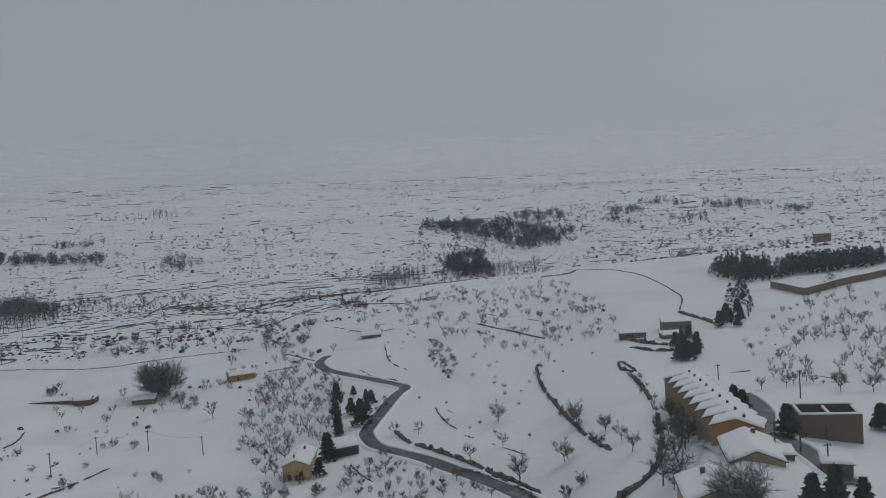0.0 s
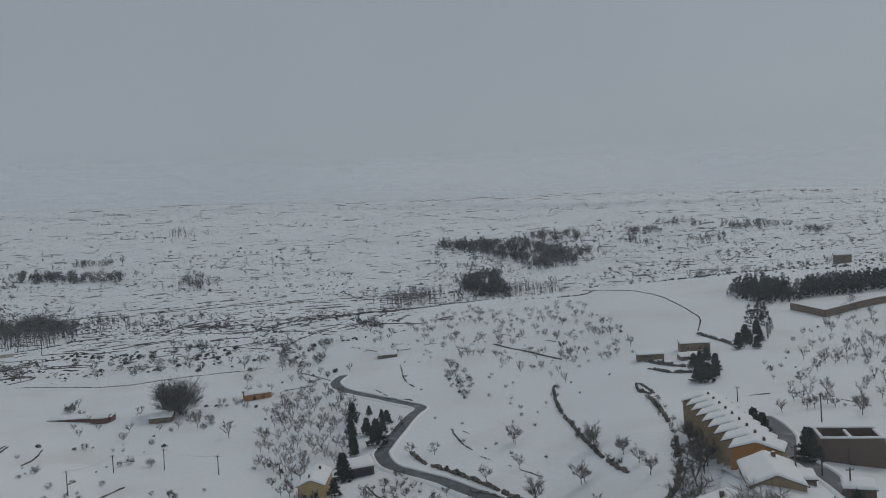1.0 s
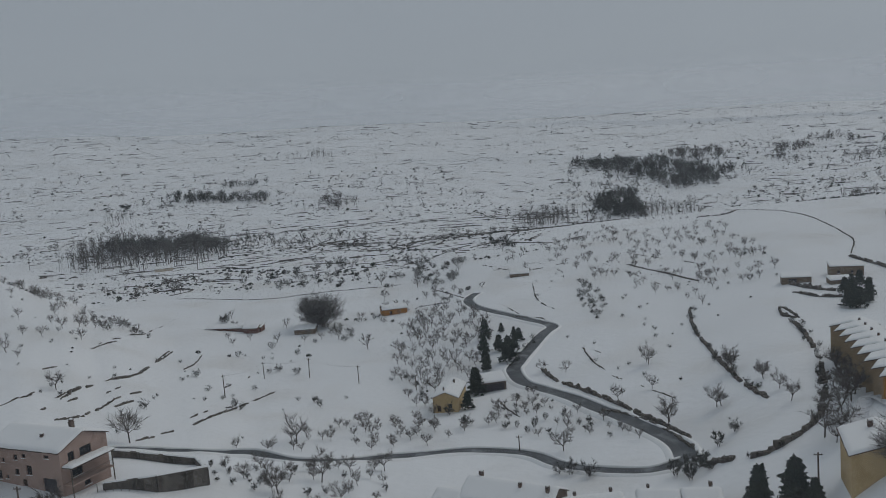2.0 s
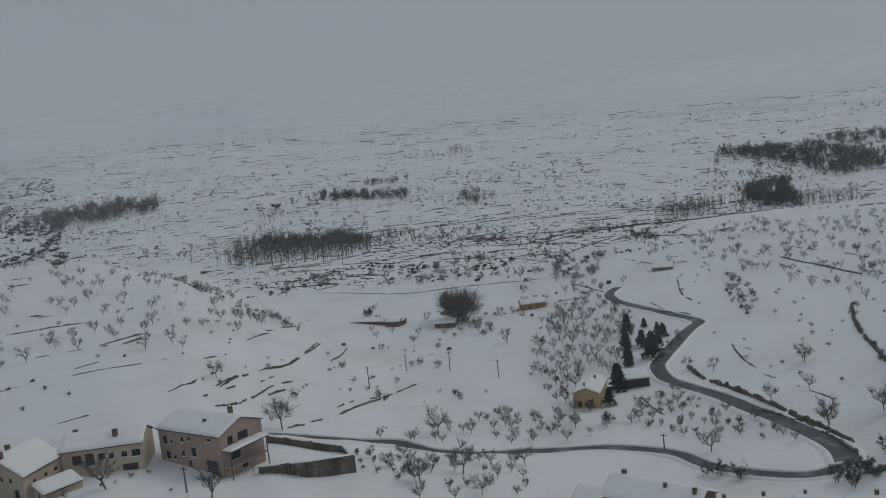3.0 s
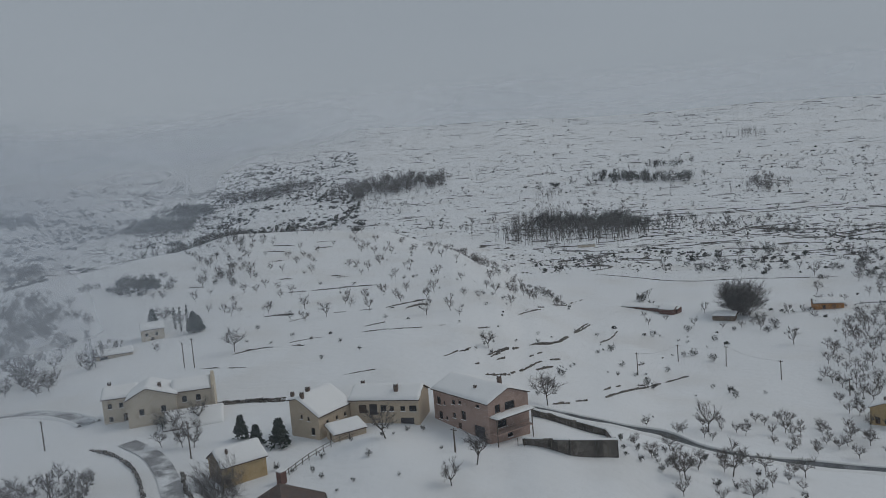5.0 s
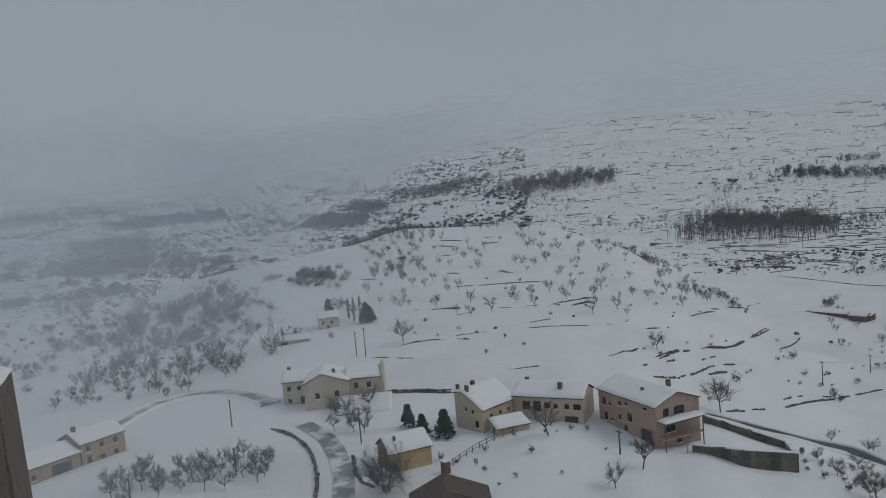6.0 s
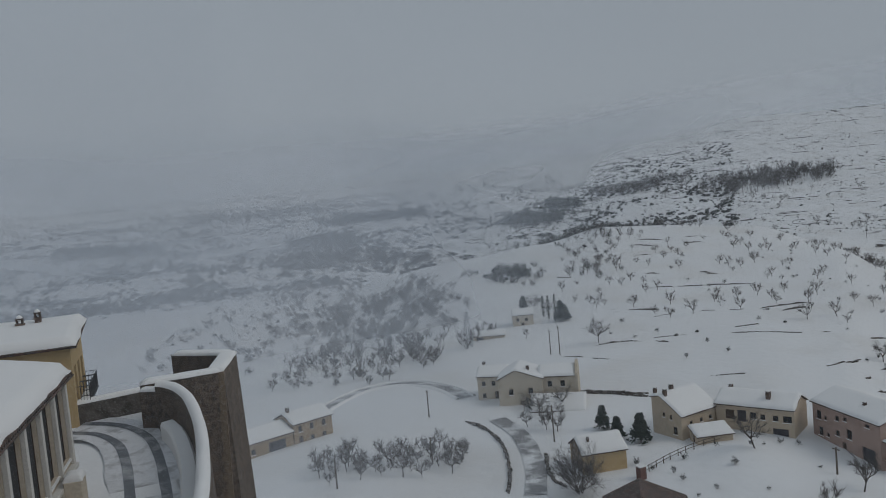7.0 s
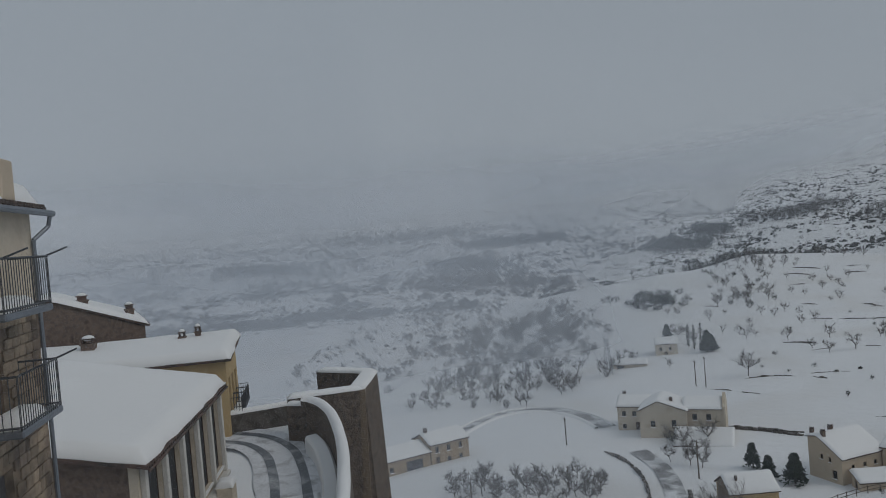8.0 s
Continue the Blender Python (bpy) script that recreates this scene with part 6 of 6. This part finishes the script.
def cemetery_wall():
    c = thing("cemetery_wall", "long brown stone cemetery wall on the rise", "stone wall", pose(0, 0, 0))
    for a, b in (((150.5, 366), (155.5, 343)), ((155.5, 343), (212, 378)), ((212, 378), (262, 404))):
        bm = bmesh.new()
        line = spline([a, b], 2.0)
        n = sides_of(line) * 0.3
        for i in range(len(line) - 1):
            v = []
            for z in (-1.5, 3.2):
                for q in (line[i] - n[i], line[i + 1] - n[i], line[i + 1] + n[i], line[i] + n[i]):
                    v.append(bm.verts.new((q[0], q[1], float(ground_z(q[0], q[1])) + z)))
            for f in ((0, 1, 5, 4), (1, 2, 6, 5), (2, 3, 7, 6), (3, 0, 4, 7), (4, 5, 6, 7)):
                bm.faces.new([v[j] for j in f])
        bmesh.ops.remove_doubles(bm, verts=bm.verts, dist=0.01)
        wall = part("wall", bm, M_RUBBLE, c)
        bm = bmesh.new()
        for i in range(len(line) - 1):
            v = []
            for z in (3.21, 3.4):
                for q in (line[i] - n[i] * 1.3, line[i + 1] - n[i] * 1.3, line[i + 1] + n[i] * 1.3, line[i] + n[i] * 1.3):
                    v.append(bm.verts.new((q[0], q[1], float(ground_z(q[0], q[1])) + z)))
            for f in ((0, 1, 5, 4), (1, 2, 6, 5), (2, 3, 7, 6), (3, 0, 4, 7), (4, 5, 6, 7)):
                bm.faces.new([v[j] for j in f])
        part("snow_cap", bm, M_SNOW, wall)


cemetery_wall()


# ---- the edge of the town: wall tower, street and houses ----
def prism_wall(owner, a, b, z0, z1, thick, mat, name="wall", lean=0.0, cap=0.25):
    """A wall from a to b with its outer face on the line, snow on top."""
    a, b = Vector((*a, 0)), Vector((*b, 0))
    d = (b - a).normalized()
    s = Vector((-d.y, d.x, 0))
    bm = bmesh.new()
    n = max(2, int((b - a).length / 0.7))
    rows = []
    for i in range(n + 1):
        p = a.lerp(b, i / n)
        j = 0.05 * noise.noise((p.x * 1.3, p.y * 1.3, z1))
        rows.append([bm.verts.new(Vector((q.x, q.y, z))) for q, z in ((p - s * lean, z0), (p, z1 + j), (p + s * thick, z1 + j), (p + s * thick, z0))])
    for i in range(n):
        for j in range(4):
            bm.faces.new((rows[i][j], rows[i + 1][j], rows[i + 1][(j + 1) % 4], rows[i][(j + 1) % 4]))
    bm.faces.new(rows[0])
    bm.faces.new(rows[-1][::-1])
    wall = part(name, bm, mat, owner)
    if cap:
        bm = snow_sheet([(0, 0), (thick, 0)], 0, (b - a).length, cap, 0.04, int(a.x * 13) % 97, 0.3)
        ang = math.degrees(math.atan2(d.y, d.x))
        bm.transform(pose(a.x, a.y, z1 + 0.02, 0, 0, ang))
        part("snow_cap", bm, M_SNOW, wall, smooth=True)
    return wall


def wall_tower():
    t = thing("wall_tower", "brown stone wall tower open at the back, snow on its parapet", "tower", pose(0, 0, 0))
    near, right, back, join = (-48.9, 6.4), (-54.6, 8.1), (-58.0, 4.9), (-49.0, 1.7)
    prism_wall(t, near, right, 44, 56.6, 1.0, M_TOWN, lean=0.35)
    prism_wall(t, join, near, 44, 56.55, 0.95, M_TOWN, lean=0.3)
    prism_wall(t, right, back, 44, 56.62, 1.0, M_TOWN, lean=0.3)
    # quoins at the corner
    for k in range(14):
        bm = bmesh.new()
        w = 0.55 if k % 2 else 0.35
        boxes(bm, -w, 0.04, -0.04, 0.04 + (0.9 - w), 0, 0.6)
        q = part("quoin", bm, M_RUBBLE, t)
        q.matrix_basis = pose(-48.86 + 0.02 * (13 - k), 6.36 - 0.02 * (13 - k), 48.2 + k * 0.6, 0, 0, 73)


wall_tower()


def curved_parapet():
    c = thing("curved_parapet", "curved stone street parapet topped with a ridge of snow", "stone wall", pose(0, 0, 0))
    top = spline([(-48.1, 2.7), (-47.2, 3.4), (-45.4, 3.85), (-43.3, 4.0), (-40.0, 3.95), (-36.1, 3.6), (-30.8, 2.9), (-27.0, 2.1), (-23.0, 0.9)], 0.6)
    zt = np.interp(np.arange(len(top)), (0, 6, 14, len(top) - 1), (56.6, 56.35, 55.9, 55.7))
    n = sides_of(top)
    for name, mat, rows in (("wall", M_TOWN, ((-0.45, None, -11.0), (-0.15, None, 0.0), (0.4, None, 0.0), (0.4, None, -3.6))), ("snow_ridge", M_SNOW, ((-0.17, None, 0.01), (-0.12, None, 0.2), (0.1, None, 0.3), (0.32, None, 0.2), (0.41, None, 0.01)))):
        verts, faces = [], []
        for i in range(len(top)):
            for off, _, dz in rows:
                q = top[i] - n[i] * off
                wob = 0.11 * noise.noise((i * 0.45, off * 2, 5)) if name == "snow_ridge" else 0
                verts.append((q[0], q[1], zt[i] + dz + wob))
        k = len(rows)
        for i in range(len(top) - 1):
            for j in range(k - 1):
                faces.append((i * k + j, i * k + j + 1, (i + 1) * k + j + 1, (i + 1) * k + j))
        faces += [tuple(range(k)), tuple(range((len(top) - 1) * k, len(top) * k))]
        mesh_object(name, verts, faces, mat, c, flat=name == "wall")
    # inner bench with snow on it
    verts, faces = [], []
    rows = ((0.42, -3.6), (0.42, -1.75), (0.55, -1.6), (1.15, -1.62), (1.25, -1.8), (1.25, -3.6))
    inner = top[3:]
    for i in range(len(inner)):
        for off, dz in rows:
            q = inner[i] - n[i + 3] * off
            verts.append((q[0], q[1], zt[i + 3] + dz))
    k = len(rows)
    for i in range(len(inner) - 1):
        for j in range(k - 1):
            faces.append((i * k + j, i * k + j + 1, (i + 1) * k + j + 1, (i + 1) * k + j))
    faces.append(tuple(range(k)))
    mesh_object("inner_ledge", verts, faces, M_SNOW, c, "snow-covered ledge along the street side")
    w = thing("street_wall", "grey stone street wall with snow along its top", "stone wall", pose(0, 0, 0))
    prism_wall(w, (-51.6, -2.6), (-52.6, 3.2), 50, 55.5, 0.6, M_STONE)
    prism_wall(w, (-48.9, 1.6), (-48.1, 2.7), 50, 56.2, 0.5, M_TOWN)


curved_parapet()


def street():
    """Packed snow on the street with two dark wheel tracks."""
    line = spline([(-51.0, -2.0), (-49.6, -0.2), (-47.2, 0.9), (-44.3, 1.2), (-41, 1.2), (-37, 1.0), (-33, 0.3), (-27, -1.0), (-21, -2.6)], 0.7)
    n = sides_of(line)

    def strip(name, off, width, lift, mat, label):
        verts, faces = [], []
        for i in range(len(line)):
            for c in np.linspace(-0.5, 0.5, 5):
                q = line[i] + n[i] * (off + c * width * (1 + 0.15 * noise.noise((i * 0.3, off, 3))))
                verts.append((q[0], q[1], max(float(ground_z(*line[i])), float(ground_z(*q))) + lift))
        for i in range(len(line) - 1):
            for j in range(4):
                faces.append((i * 5 + j, i * 5 + j + 1, (i + 1) * 5 + j + 1, (i + 1) * 5 + j))
        ob = mesh_object(name, verts, faces, mat, flat=False)
        tagged(ob, label, "road", kind="structure")

    strip("street", 0, 3.6, 0.10, M_TRACK, "packed dirty snow on the town street")
    strip("wheel_track", -0.8, 0.5, 0.125, M_WET, "dark wet wheel track in the snow")
    strip("wheel_track", 0.8, 0.5, 0.125, M_WET, "dark wet wheel track in the snow")


M_WET = material("wet_track", (0.13, 0.14, 0.155), 0.45, 0.3, 0.8, 5, 0.3, 0.02, second=(0.34, 0.35, 0.36), patch=0.58, patch_scale=0.9, coord="World")
street()


def hall():
    bays = [(0.62 + 2.75 * k, 2.5, 2.3, 3.7) for k in range(5)]
    h = house("cream hall with white posts under a broad snowy roof", pose(-28.3, -4.12, 52.5, 0, 0, 171.5), 14.2, 15, gable(15, 6.5, 1.5), M_CREAM, front=[(x, z, w, hh, "window") for x, z, w, hh in bays], left=[(9, 2.5, 1.0, 1.4, "window")], side_mat=M_BROWN, foot=3, over=0.45, gable_over=0.3, snow=0.5, name="hall", category="building", seed=61)
    for k in range(6):
        x = 0.2 + 2.75 * k
        slab(h, "post", x, x + 0.28, -0.22, -0.003, 2.2, 6.35, M_WHITE, "white painted post")
    slab(h, "ledge", 0, 14.2, -0.35, -0.004, 2.0, 2.2, M_WHITE)
    for k, (x, w, z) in enumerate(((4.2, 1.1, 1.7), (7.2, 1.3, 2.0), (10.2, 1.1, 2.4))):
        pier = slab(h, "pier", x, x + w, -1.1, -0.36, -2, z, M_CREAM)
        bm = snow_sheet([(-1.12, z), (-0.36, z)], x - 0.02, x + w + 0.02, 0.3, 0.03, 5 + k, 0.3)
        part("snow_cap", bm, M_SNOW, pier, smooth=True)
    # gutter along the eave
    bm = bmesh.new()
    tube(bm, (-0.3, -0.5, 6.38), (14.5, -0.5, 6.38), 0.05, 0.05, 8)
    part("gutter", bm, M_TILE, h)


hall()


def orange_house():
    h = house("orange town house with iron balconies and a snowy roof", pose(-52.7, -15.72, 51.15, 0, 0, 85), 14.0, 6.0, shed(6, 7.9, 8.5), M_YELLOW, right=[(y, z, 1.0, 2.2, "window") for z in (4.4, 1.0) for y in (0.4, 2.2, 4.0)], side_mat=M_YELLOW, foot=3, over=0.45, gable_over=0.4, snow=0.55, chimneys=[(10.8, 4.6, 0.7, 0.4), (11.8, 4.9, 0.9, 0.35), (5.0, 4.0, 1.0, 0.8)], seed=62)
    for y in (0.6, 2.4, 4.2):
        for z in (1.0, 4.4):
            b = slab(h, "balcony", 14.02, 14.75, y - 0.15, y + 1.5, z - 0.12, z, M_IRON, "iron balcony dusted with snow")
            rail(b, (14.72, y - 0.12, z), (14.72, y + 1.47, z), 1.0)
            rail(b, (14.05, y - 0.12, z), (14.7, y - 0.12, z), 1.0)
            rail(b, (14.05, y + 1.47, z), (14.7, y + 1.47, z), 1.0)
            slab(b, "snow_drift", 14.1, 14.66, y, y + 1.3, z + 0.005, z + 0.12, M_SNOW)


orange_house()
house("brown brick gable house with a snow-edged roof", pose(-61.8, -7.5, 51.0, 0, 0, 191), 9, 13.5, gable(13.5, 9.9, 2.3, 0.45), M_BROWN, foot=3, over=0.3, gable_over=0.15, snow=0.4, chimneys=[(1.0, 0.9, 0.8, 0.6), (1.5, 4.0, 0.6, 0.8), (1.0, 8.5, 0.7, 0.6)], seed=63)


def balcony_house():
    h = house("tall stone town house with iron balconies and tiled eaves", pose(-9.75, -5.47, 52.95, 0, 0, 176), 10.4, 7.5, gable(7.5, 14.35, 1.6), M_RUBBLE, front=[(6.7, 12.25, 1.0, 1.95, "door"), (6.9, 10.08, 1.0, 1.95, "red"), (7.0, 6.9, 1.0, 2.1, "garage"), (3.5, 12.55, 1.0, 1.7, "door"), (3.5, 9.75, 1.0, 2.2, "door")], foot=3, over=0.32, gable_over=0.3, snow=0.4, seed=65)
    slab(h, "plaster_band", 0.02, 6.68, -0.03, -0.004, 12.02, 14.3, M_CREAM)
    slab(h, "plaster_band", 7.72, 10.4, -0.03, -0.004, 12.02, 14.3, M_CREAM)
    for z, x0, x1 in ((12.2, 6.0, 8.75), (10.03, 6.3, 8.75)):
        b = slab(h, "balcony", x0, x1, -0.85, -0.035, z - 0.14, z, M_ZINC, "grey iron balcony with snow on its floor")
        rail(b, (x0 + 0.03, -0.82, z), (x1 - 0.03, -0.82, z), 1.0)
        rail(b, (x0 + 0.03, -0.8, z), (x0 + 0.03, -0.05, z), 1.0)
        rail(b, (x1 - 0.03, -0.8, z), (x1 - 0.03, -0.05, z), 1.0)
        bm = snow_sheet([(-0.75, z + 0.003), (-0.1, z + 0.003)], x0 + 0.15, x1 - 0.7, 0.28, 0.02, int(z), 0.4)
        part("snow_drift", bm, M_SNOW, b, smooth=True)
        for x in (x0 + 0.2, x1 - 0.1):
            bm = bmesh.new()
            tube(bm, (x, -0.8, z + 1.0), (x + 0.12, -1.22, z + 1.16), 0.022, 0.018, 5)
            part("line_arm", bm, M_IRON, b, "iron arm for a washing line")
    # gutter and downpipe
    bm = bmesh.new()
    tube(bm, (-0.2, -0.42, 14.2), (10.8, -0.42, 14.2), 0.075, 0.075, 8)
    part("gutter", bm, M_ZINC, h)
    bm = bmesh.new()
    for a, b in (((10.6, -0.42, 14.16), (10.6, -0.36, 13.9)), ((10.6, -0.36, 13.9), (10.3, -0.1, 13.6)), ((10.3, -0.1, 13.6), (10.3, -0.1, -1))):
        tube(bm, a, b, 0.05, 0.05, 8)
    part("downpipe", bm, M_ZINC, h)
    slab(h, "chimney", 8.05, 8.78, -0.3, 0.4, 14.4, 15.25, M_OCHRE, "plastered chimney stack")


balcony_house()


def facing_stones():
    """Rough stones laid in courses on the lower storeys of the tall town house."""
    front = [o for o in scene.objects if o.name.startswith("house") and o.get("label", "").startswith("tall stone town house")][0]
    wall = [c for c in front.children if c.name.startswith("wall")][0]
    rng = random.Random(91)
    shapes = []
    for k in range(6):
        bm = bmesh.new()
        bmesh.ops.create_cube(bm, size=1.0)
        for v in bm.verts:
            v.co += Vector((rng.uniform(-0.06, 0.06), rng.uniform(-0.1, 0.1), rng.uniform(-0.08, 0.08)))
        bmesh.ops.bevel(bm, geom=bm.edges[:], offset=0.1, segments=1, affect="EDGES")
        me = bpy.data.meshes.new("stone")
        bm.to_mesh(me)
        bm.free()
        me.materials.append(M_BLOCK)
        shapes.append(me)
    holes = ((6.78, 9.85, 8.12, 12.1), (6.85, 6.7, 8.12, 9.2))
    z = 6.0
    while z < 12.0:
        h = rng.uniform(0.2, 0.32)
        x = 5.9
        while x < 10.2:
            w = min(rng.uniform(0.25, 0.6), 10.24 - x)
            if w > 0.1 and not any(a < x + w / 2 < c and b < z + h / 2 < d for a, b, c, d in holes):
                ob = new("stone", rng.choice(shapes))
                ob.parent = wall
                ob.location, ob.scale = (x + w / 2, -0.01, z + h / 2), (w * 0.95, 0.09, h * 0.9)
            x += w
        z += h


M_BLOCK = material("limestone_blocks", (0.27, 0.21, 0.15), 0.9, 0.35, 2.0, 9, 0.6, 0.03, second=(0.17, 0.13, 0.10), patch=0.55, patch_scale=1.2, coord="World")
tones = M_BLOCK.node_tree
info = tones.nodes.new("ShaderNodeObjectInfo")
tone = tones.nodes.new("ShaderNodeMapRange")
tone.inputs["To Min"].default_value, tone.inputs["To Max"].default_value = 0.6, 1.35
linked(tones, info.outputs["Random"], tone.inputs["Value"])
shade = tones.nodes.new("ShaderNodeMix")
shade.data_type, shade.blend_type = "RGBA", "MULTIPLY"
shade.inputs["Factor"].default_value = 1.0
base_in = tones.nodes["Principled BSDF"].inputs["Base Color"]
linked(tones, base_in.links[0].from_socket, shade.inputs[6])
linked(tones, tone.outputs[0], shade.inputs[7])
linked(tones, shade.outputs[2], base_in)
facing_stones()


# ---- drifting mist and lens haze, put into thin veils of cloud over the valley, denser to the west and on the plateau ----
def mist_material(name, base, west, start, full, rise, low, high, top, fade, colour):
    """west: extra density from heading start to full; rise: extra density from height low to high over the ground."""
    m = bpy.data.materials.new(name)
    m.use_nodes = True
    t = m.node_tree
    t.nodes.clear()
    out = t.nodes.new("ShaderNodeOutputMaterial")
    mix = t.nodes.new("ShaderNodeMixShader")
    clear = t.nodes.new("ShaderNodeBsdfTransparent")
    white = t.nodes.new("ShaderNodeBsdfDiffuse")
    white.inputs["Color"].default_value = colour
    through_light = t.nodes.new("ShaderNodeBsdfTranslucent")
    through_light.inputs["Color"].default_value = colour
    half = t.nodes.new("ShaderNodeMixShader")
    half.inputs[0].default_value = 0.4
    linked(t, white.outputs[0], half.inputs[1])
    linked(t, through_light.outputs[0], half.inputs[2])
    uv = t.nodes.new("ShaderNodeTexCoord")
    sep = t.nodes.new("ShaderNodeSeparateXYZ")
    linked(t, uv.outputs["UV"], sep.inputs[0])

    def span(src, a, b, lo, hi):
        n = t.nodes.new("ShaderNodeMapRange")
        n.interpolation_type = "SMOOTHSTEP"
        for key, v in (("From Min", a), ("From Max", b), ("To Min", lo), ("To Max", hi)):
            n.inputs[key].default_value = v
        linked(t, src, n.inputs["Value"])
        return n.outputs[0]

    def math_node(op, a, b):
        n = t.nodes.new("ShaderNodeMath")
        n.operation = op
        for i, v in enumerate((a, b)):
            if isinstance(v, float):
                n.inputs[i].default_value = v
            else:
                linked(t, v, n.inputs[i])
        return n.outputs[0]

    wisps = t.nodes.new("ShaderNodeTexNoise")
    wisps.inputs["Scale"].default_value, wisps.inputs["Detail"].default_value = 0.005, 2
    squash = t.nodes.new("ShaderNodeMapping")
    squash.inputs["Scale"].default_value = (1, 1, 3)
    linked(t, uv.outputs["Object"], squash.inputs["Vector"])
    linked(t, squash.outputs[0], wisps.inputs["Vector"])
    d = math_node("ADD", span(sep.outputs["X"], start / 100, full / 100, base, base + west), span(sep.outputs["Y"], low / 100, high / 100, 0.0, rise))
    d = math_node("MULTIPLY", d, span(wisps.outputs[0], 0.3, 0.7, 0.75, 1.25))
    d = math_node("MULTIPLY", d, span(sep.outputs["Y"], 0.0, fade, 0.0, 1.0))
    d = math_node("MULTIPLY", d, span(sep.outputs["Y"], top * 0.006, top / 100, 1.0, 0.0))
    d = math_node("MINIMUM", d, 0.97)
    linked(t, d, mix.inputs[0])
    linked(t, clear.outputs[0], mix.inputs[1])
    linked(t, half.outputs[0], mix.inputs[2])
    linked(t, mix.outputs[0], out.inputs["Surface"])
    return m


# MIST_COLOUR is darker than CLOUD: shade under the cloud deck is put in
CLOUD = (0.95, 0.965, 0.99, 1)
MIST_COLOUR = (0.71, 0.76, 0.83, 1)


def mist_veil(r, first, last, top, colour=MIST_COLOUR, **density):
    """A curtain that stands in for mist and haze, on the ground at distance r."""
    heads = np.radians(np.arange(first, last, 1.5))
    steps = np.array([-6, 0, 4, 9, 16, 28, 45, 70, 110, 170, 260]) / 260 * top
    steps[0] = -8
    bend = 1 + 0.05 * np.sin(heads * 5) + 0.03 * np.sin(heads * 11 + 1)
    verts, faces, uvs = [], [], []
    for h, b in zip(heads, bend):
        x, y = -math.sin(h) * r * b, math.cos(h) * r * b
        g = float(ground_z(x, y))
        for s in steps:
            verts.append((x, y, g + s))
            uvs.append((math.degrees(h) / 100, max(s, 0) / 100))
    k = len(steps)
    for i in range(len(heads) - 1):
        for j in range(k - 1):
            faces.append((i * k + j, (i + 1) * k + j, (i + 1) * k + j + 1, i * k + j + 1))
    ob = mesh_object("mist", verts, faces, mist_material("mist", top=top, fade=min(0.18, r * 0.0006), colour=colour, **density), flat=False)
    layer = ob.data.uv_layers.new(name="UVMap")
    for loop in ob.data.loops:
        layer.data[loop.index].uv = uvs[loop.vertex_index]
    tagged(ob, "thin veil standing in for winter mist and haze over the valley", "mist", kind="stuff")


# nearest veil is added to lift the blacks, in place of lens haze
mist_veil(14, -60, 130, 34, base=0.05, west=0.0, start=62, full=82, rise=0.0, low=0, high=10)
mist_veil(78, 44, 122, 60, base=0.0, west=0.26, start=50, full=76, rise=0.0, low=0, high=10)
mist_veil(215, -44, 122, 60, base=0.03, west=0.38, start=47, full=71, rise=0.0, low=0, high=10)
mist_veil(420, -44, 122, 70, base=0.035, west=0.36, start=58, full=86, rise=0.0, low=0, high=10)
mist_veil(820, -44, 122, 160, base=0.055, west=0.34, start=38, full=80, rise=0.06, low=40, high=120)
mist_veil(1350, -44, 122, 150, CLOUD, base=0.05, west=0.18, start=40, full=60, rise=0.30, low=40, high=120)
mist_veil(2000, -44, 122, 130, CLOUD, base=0.06, west=0.4, start=40, full=58, rise=0.6, low=14, high=60)
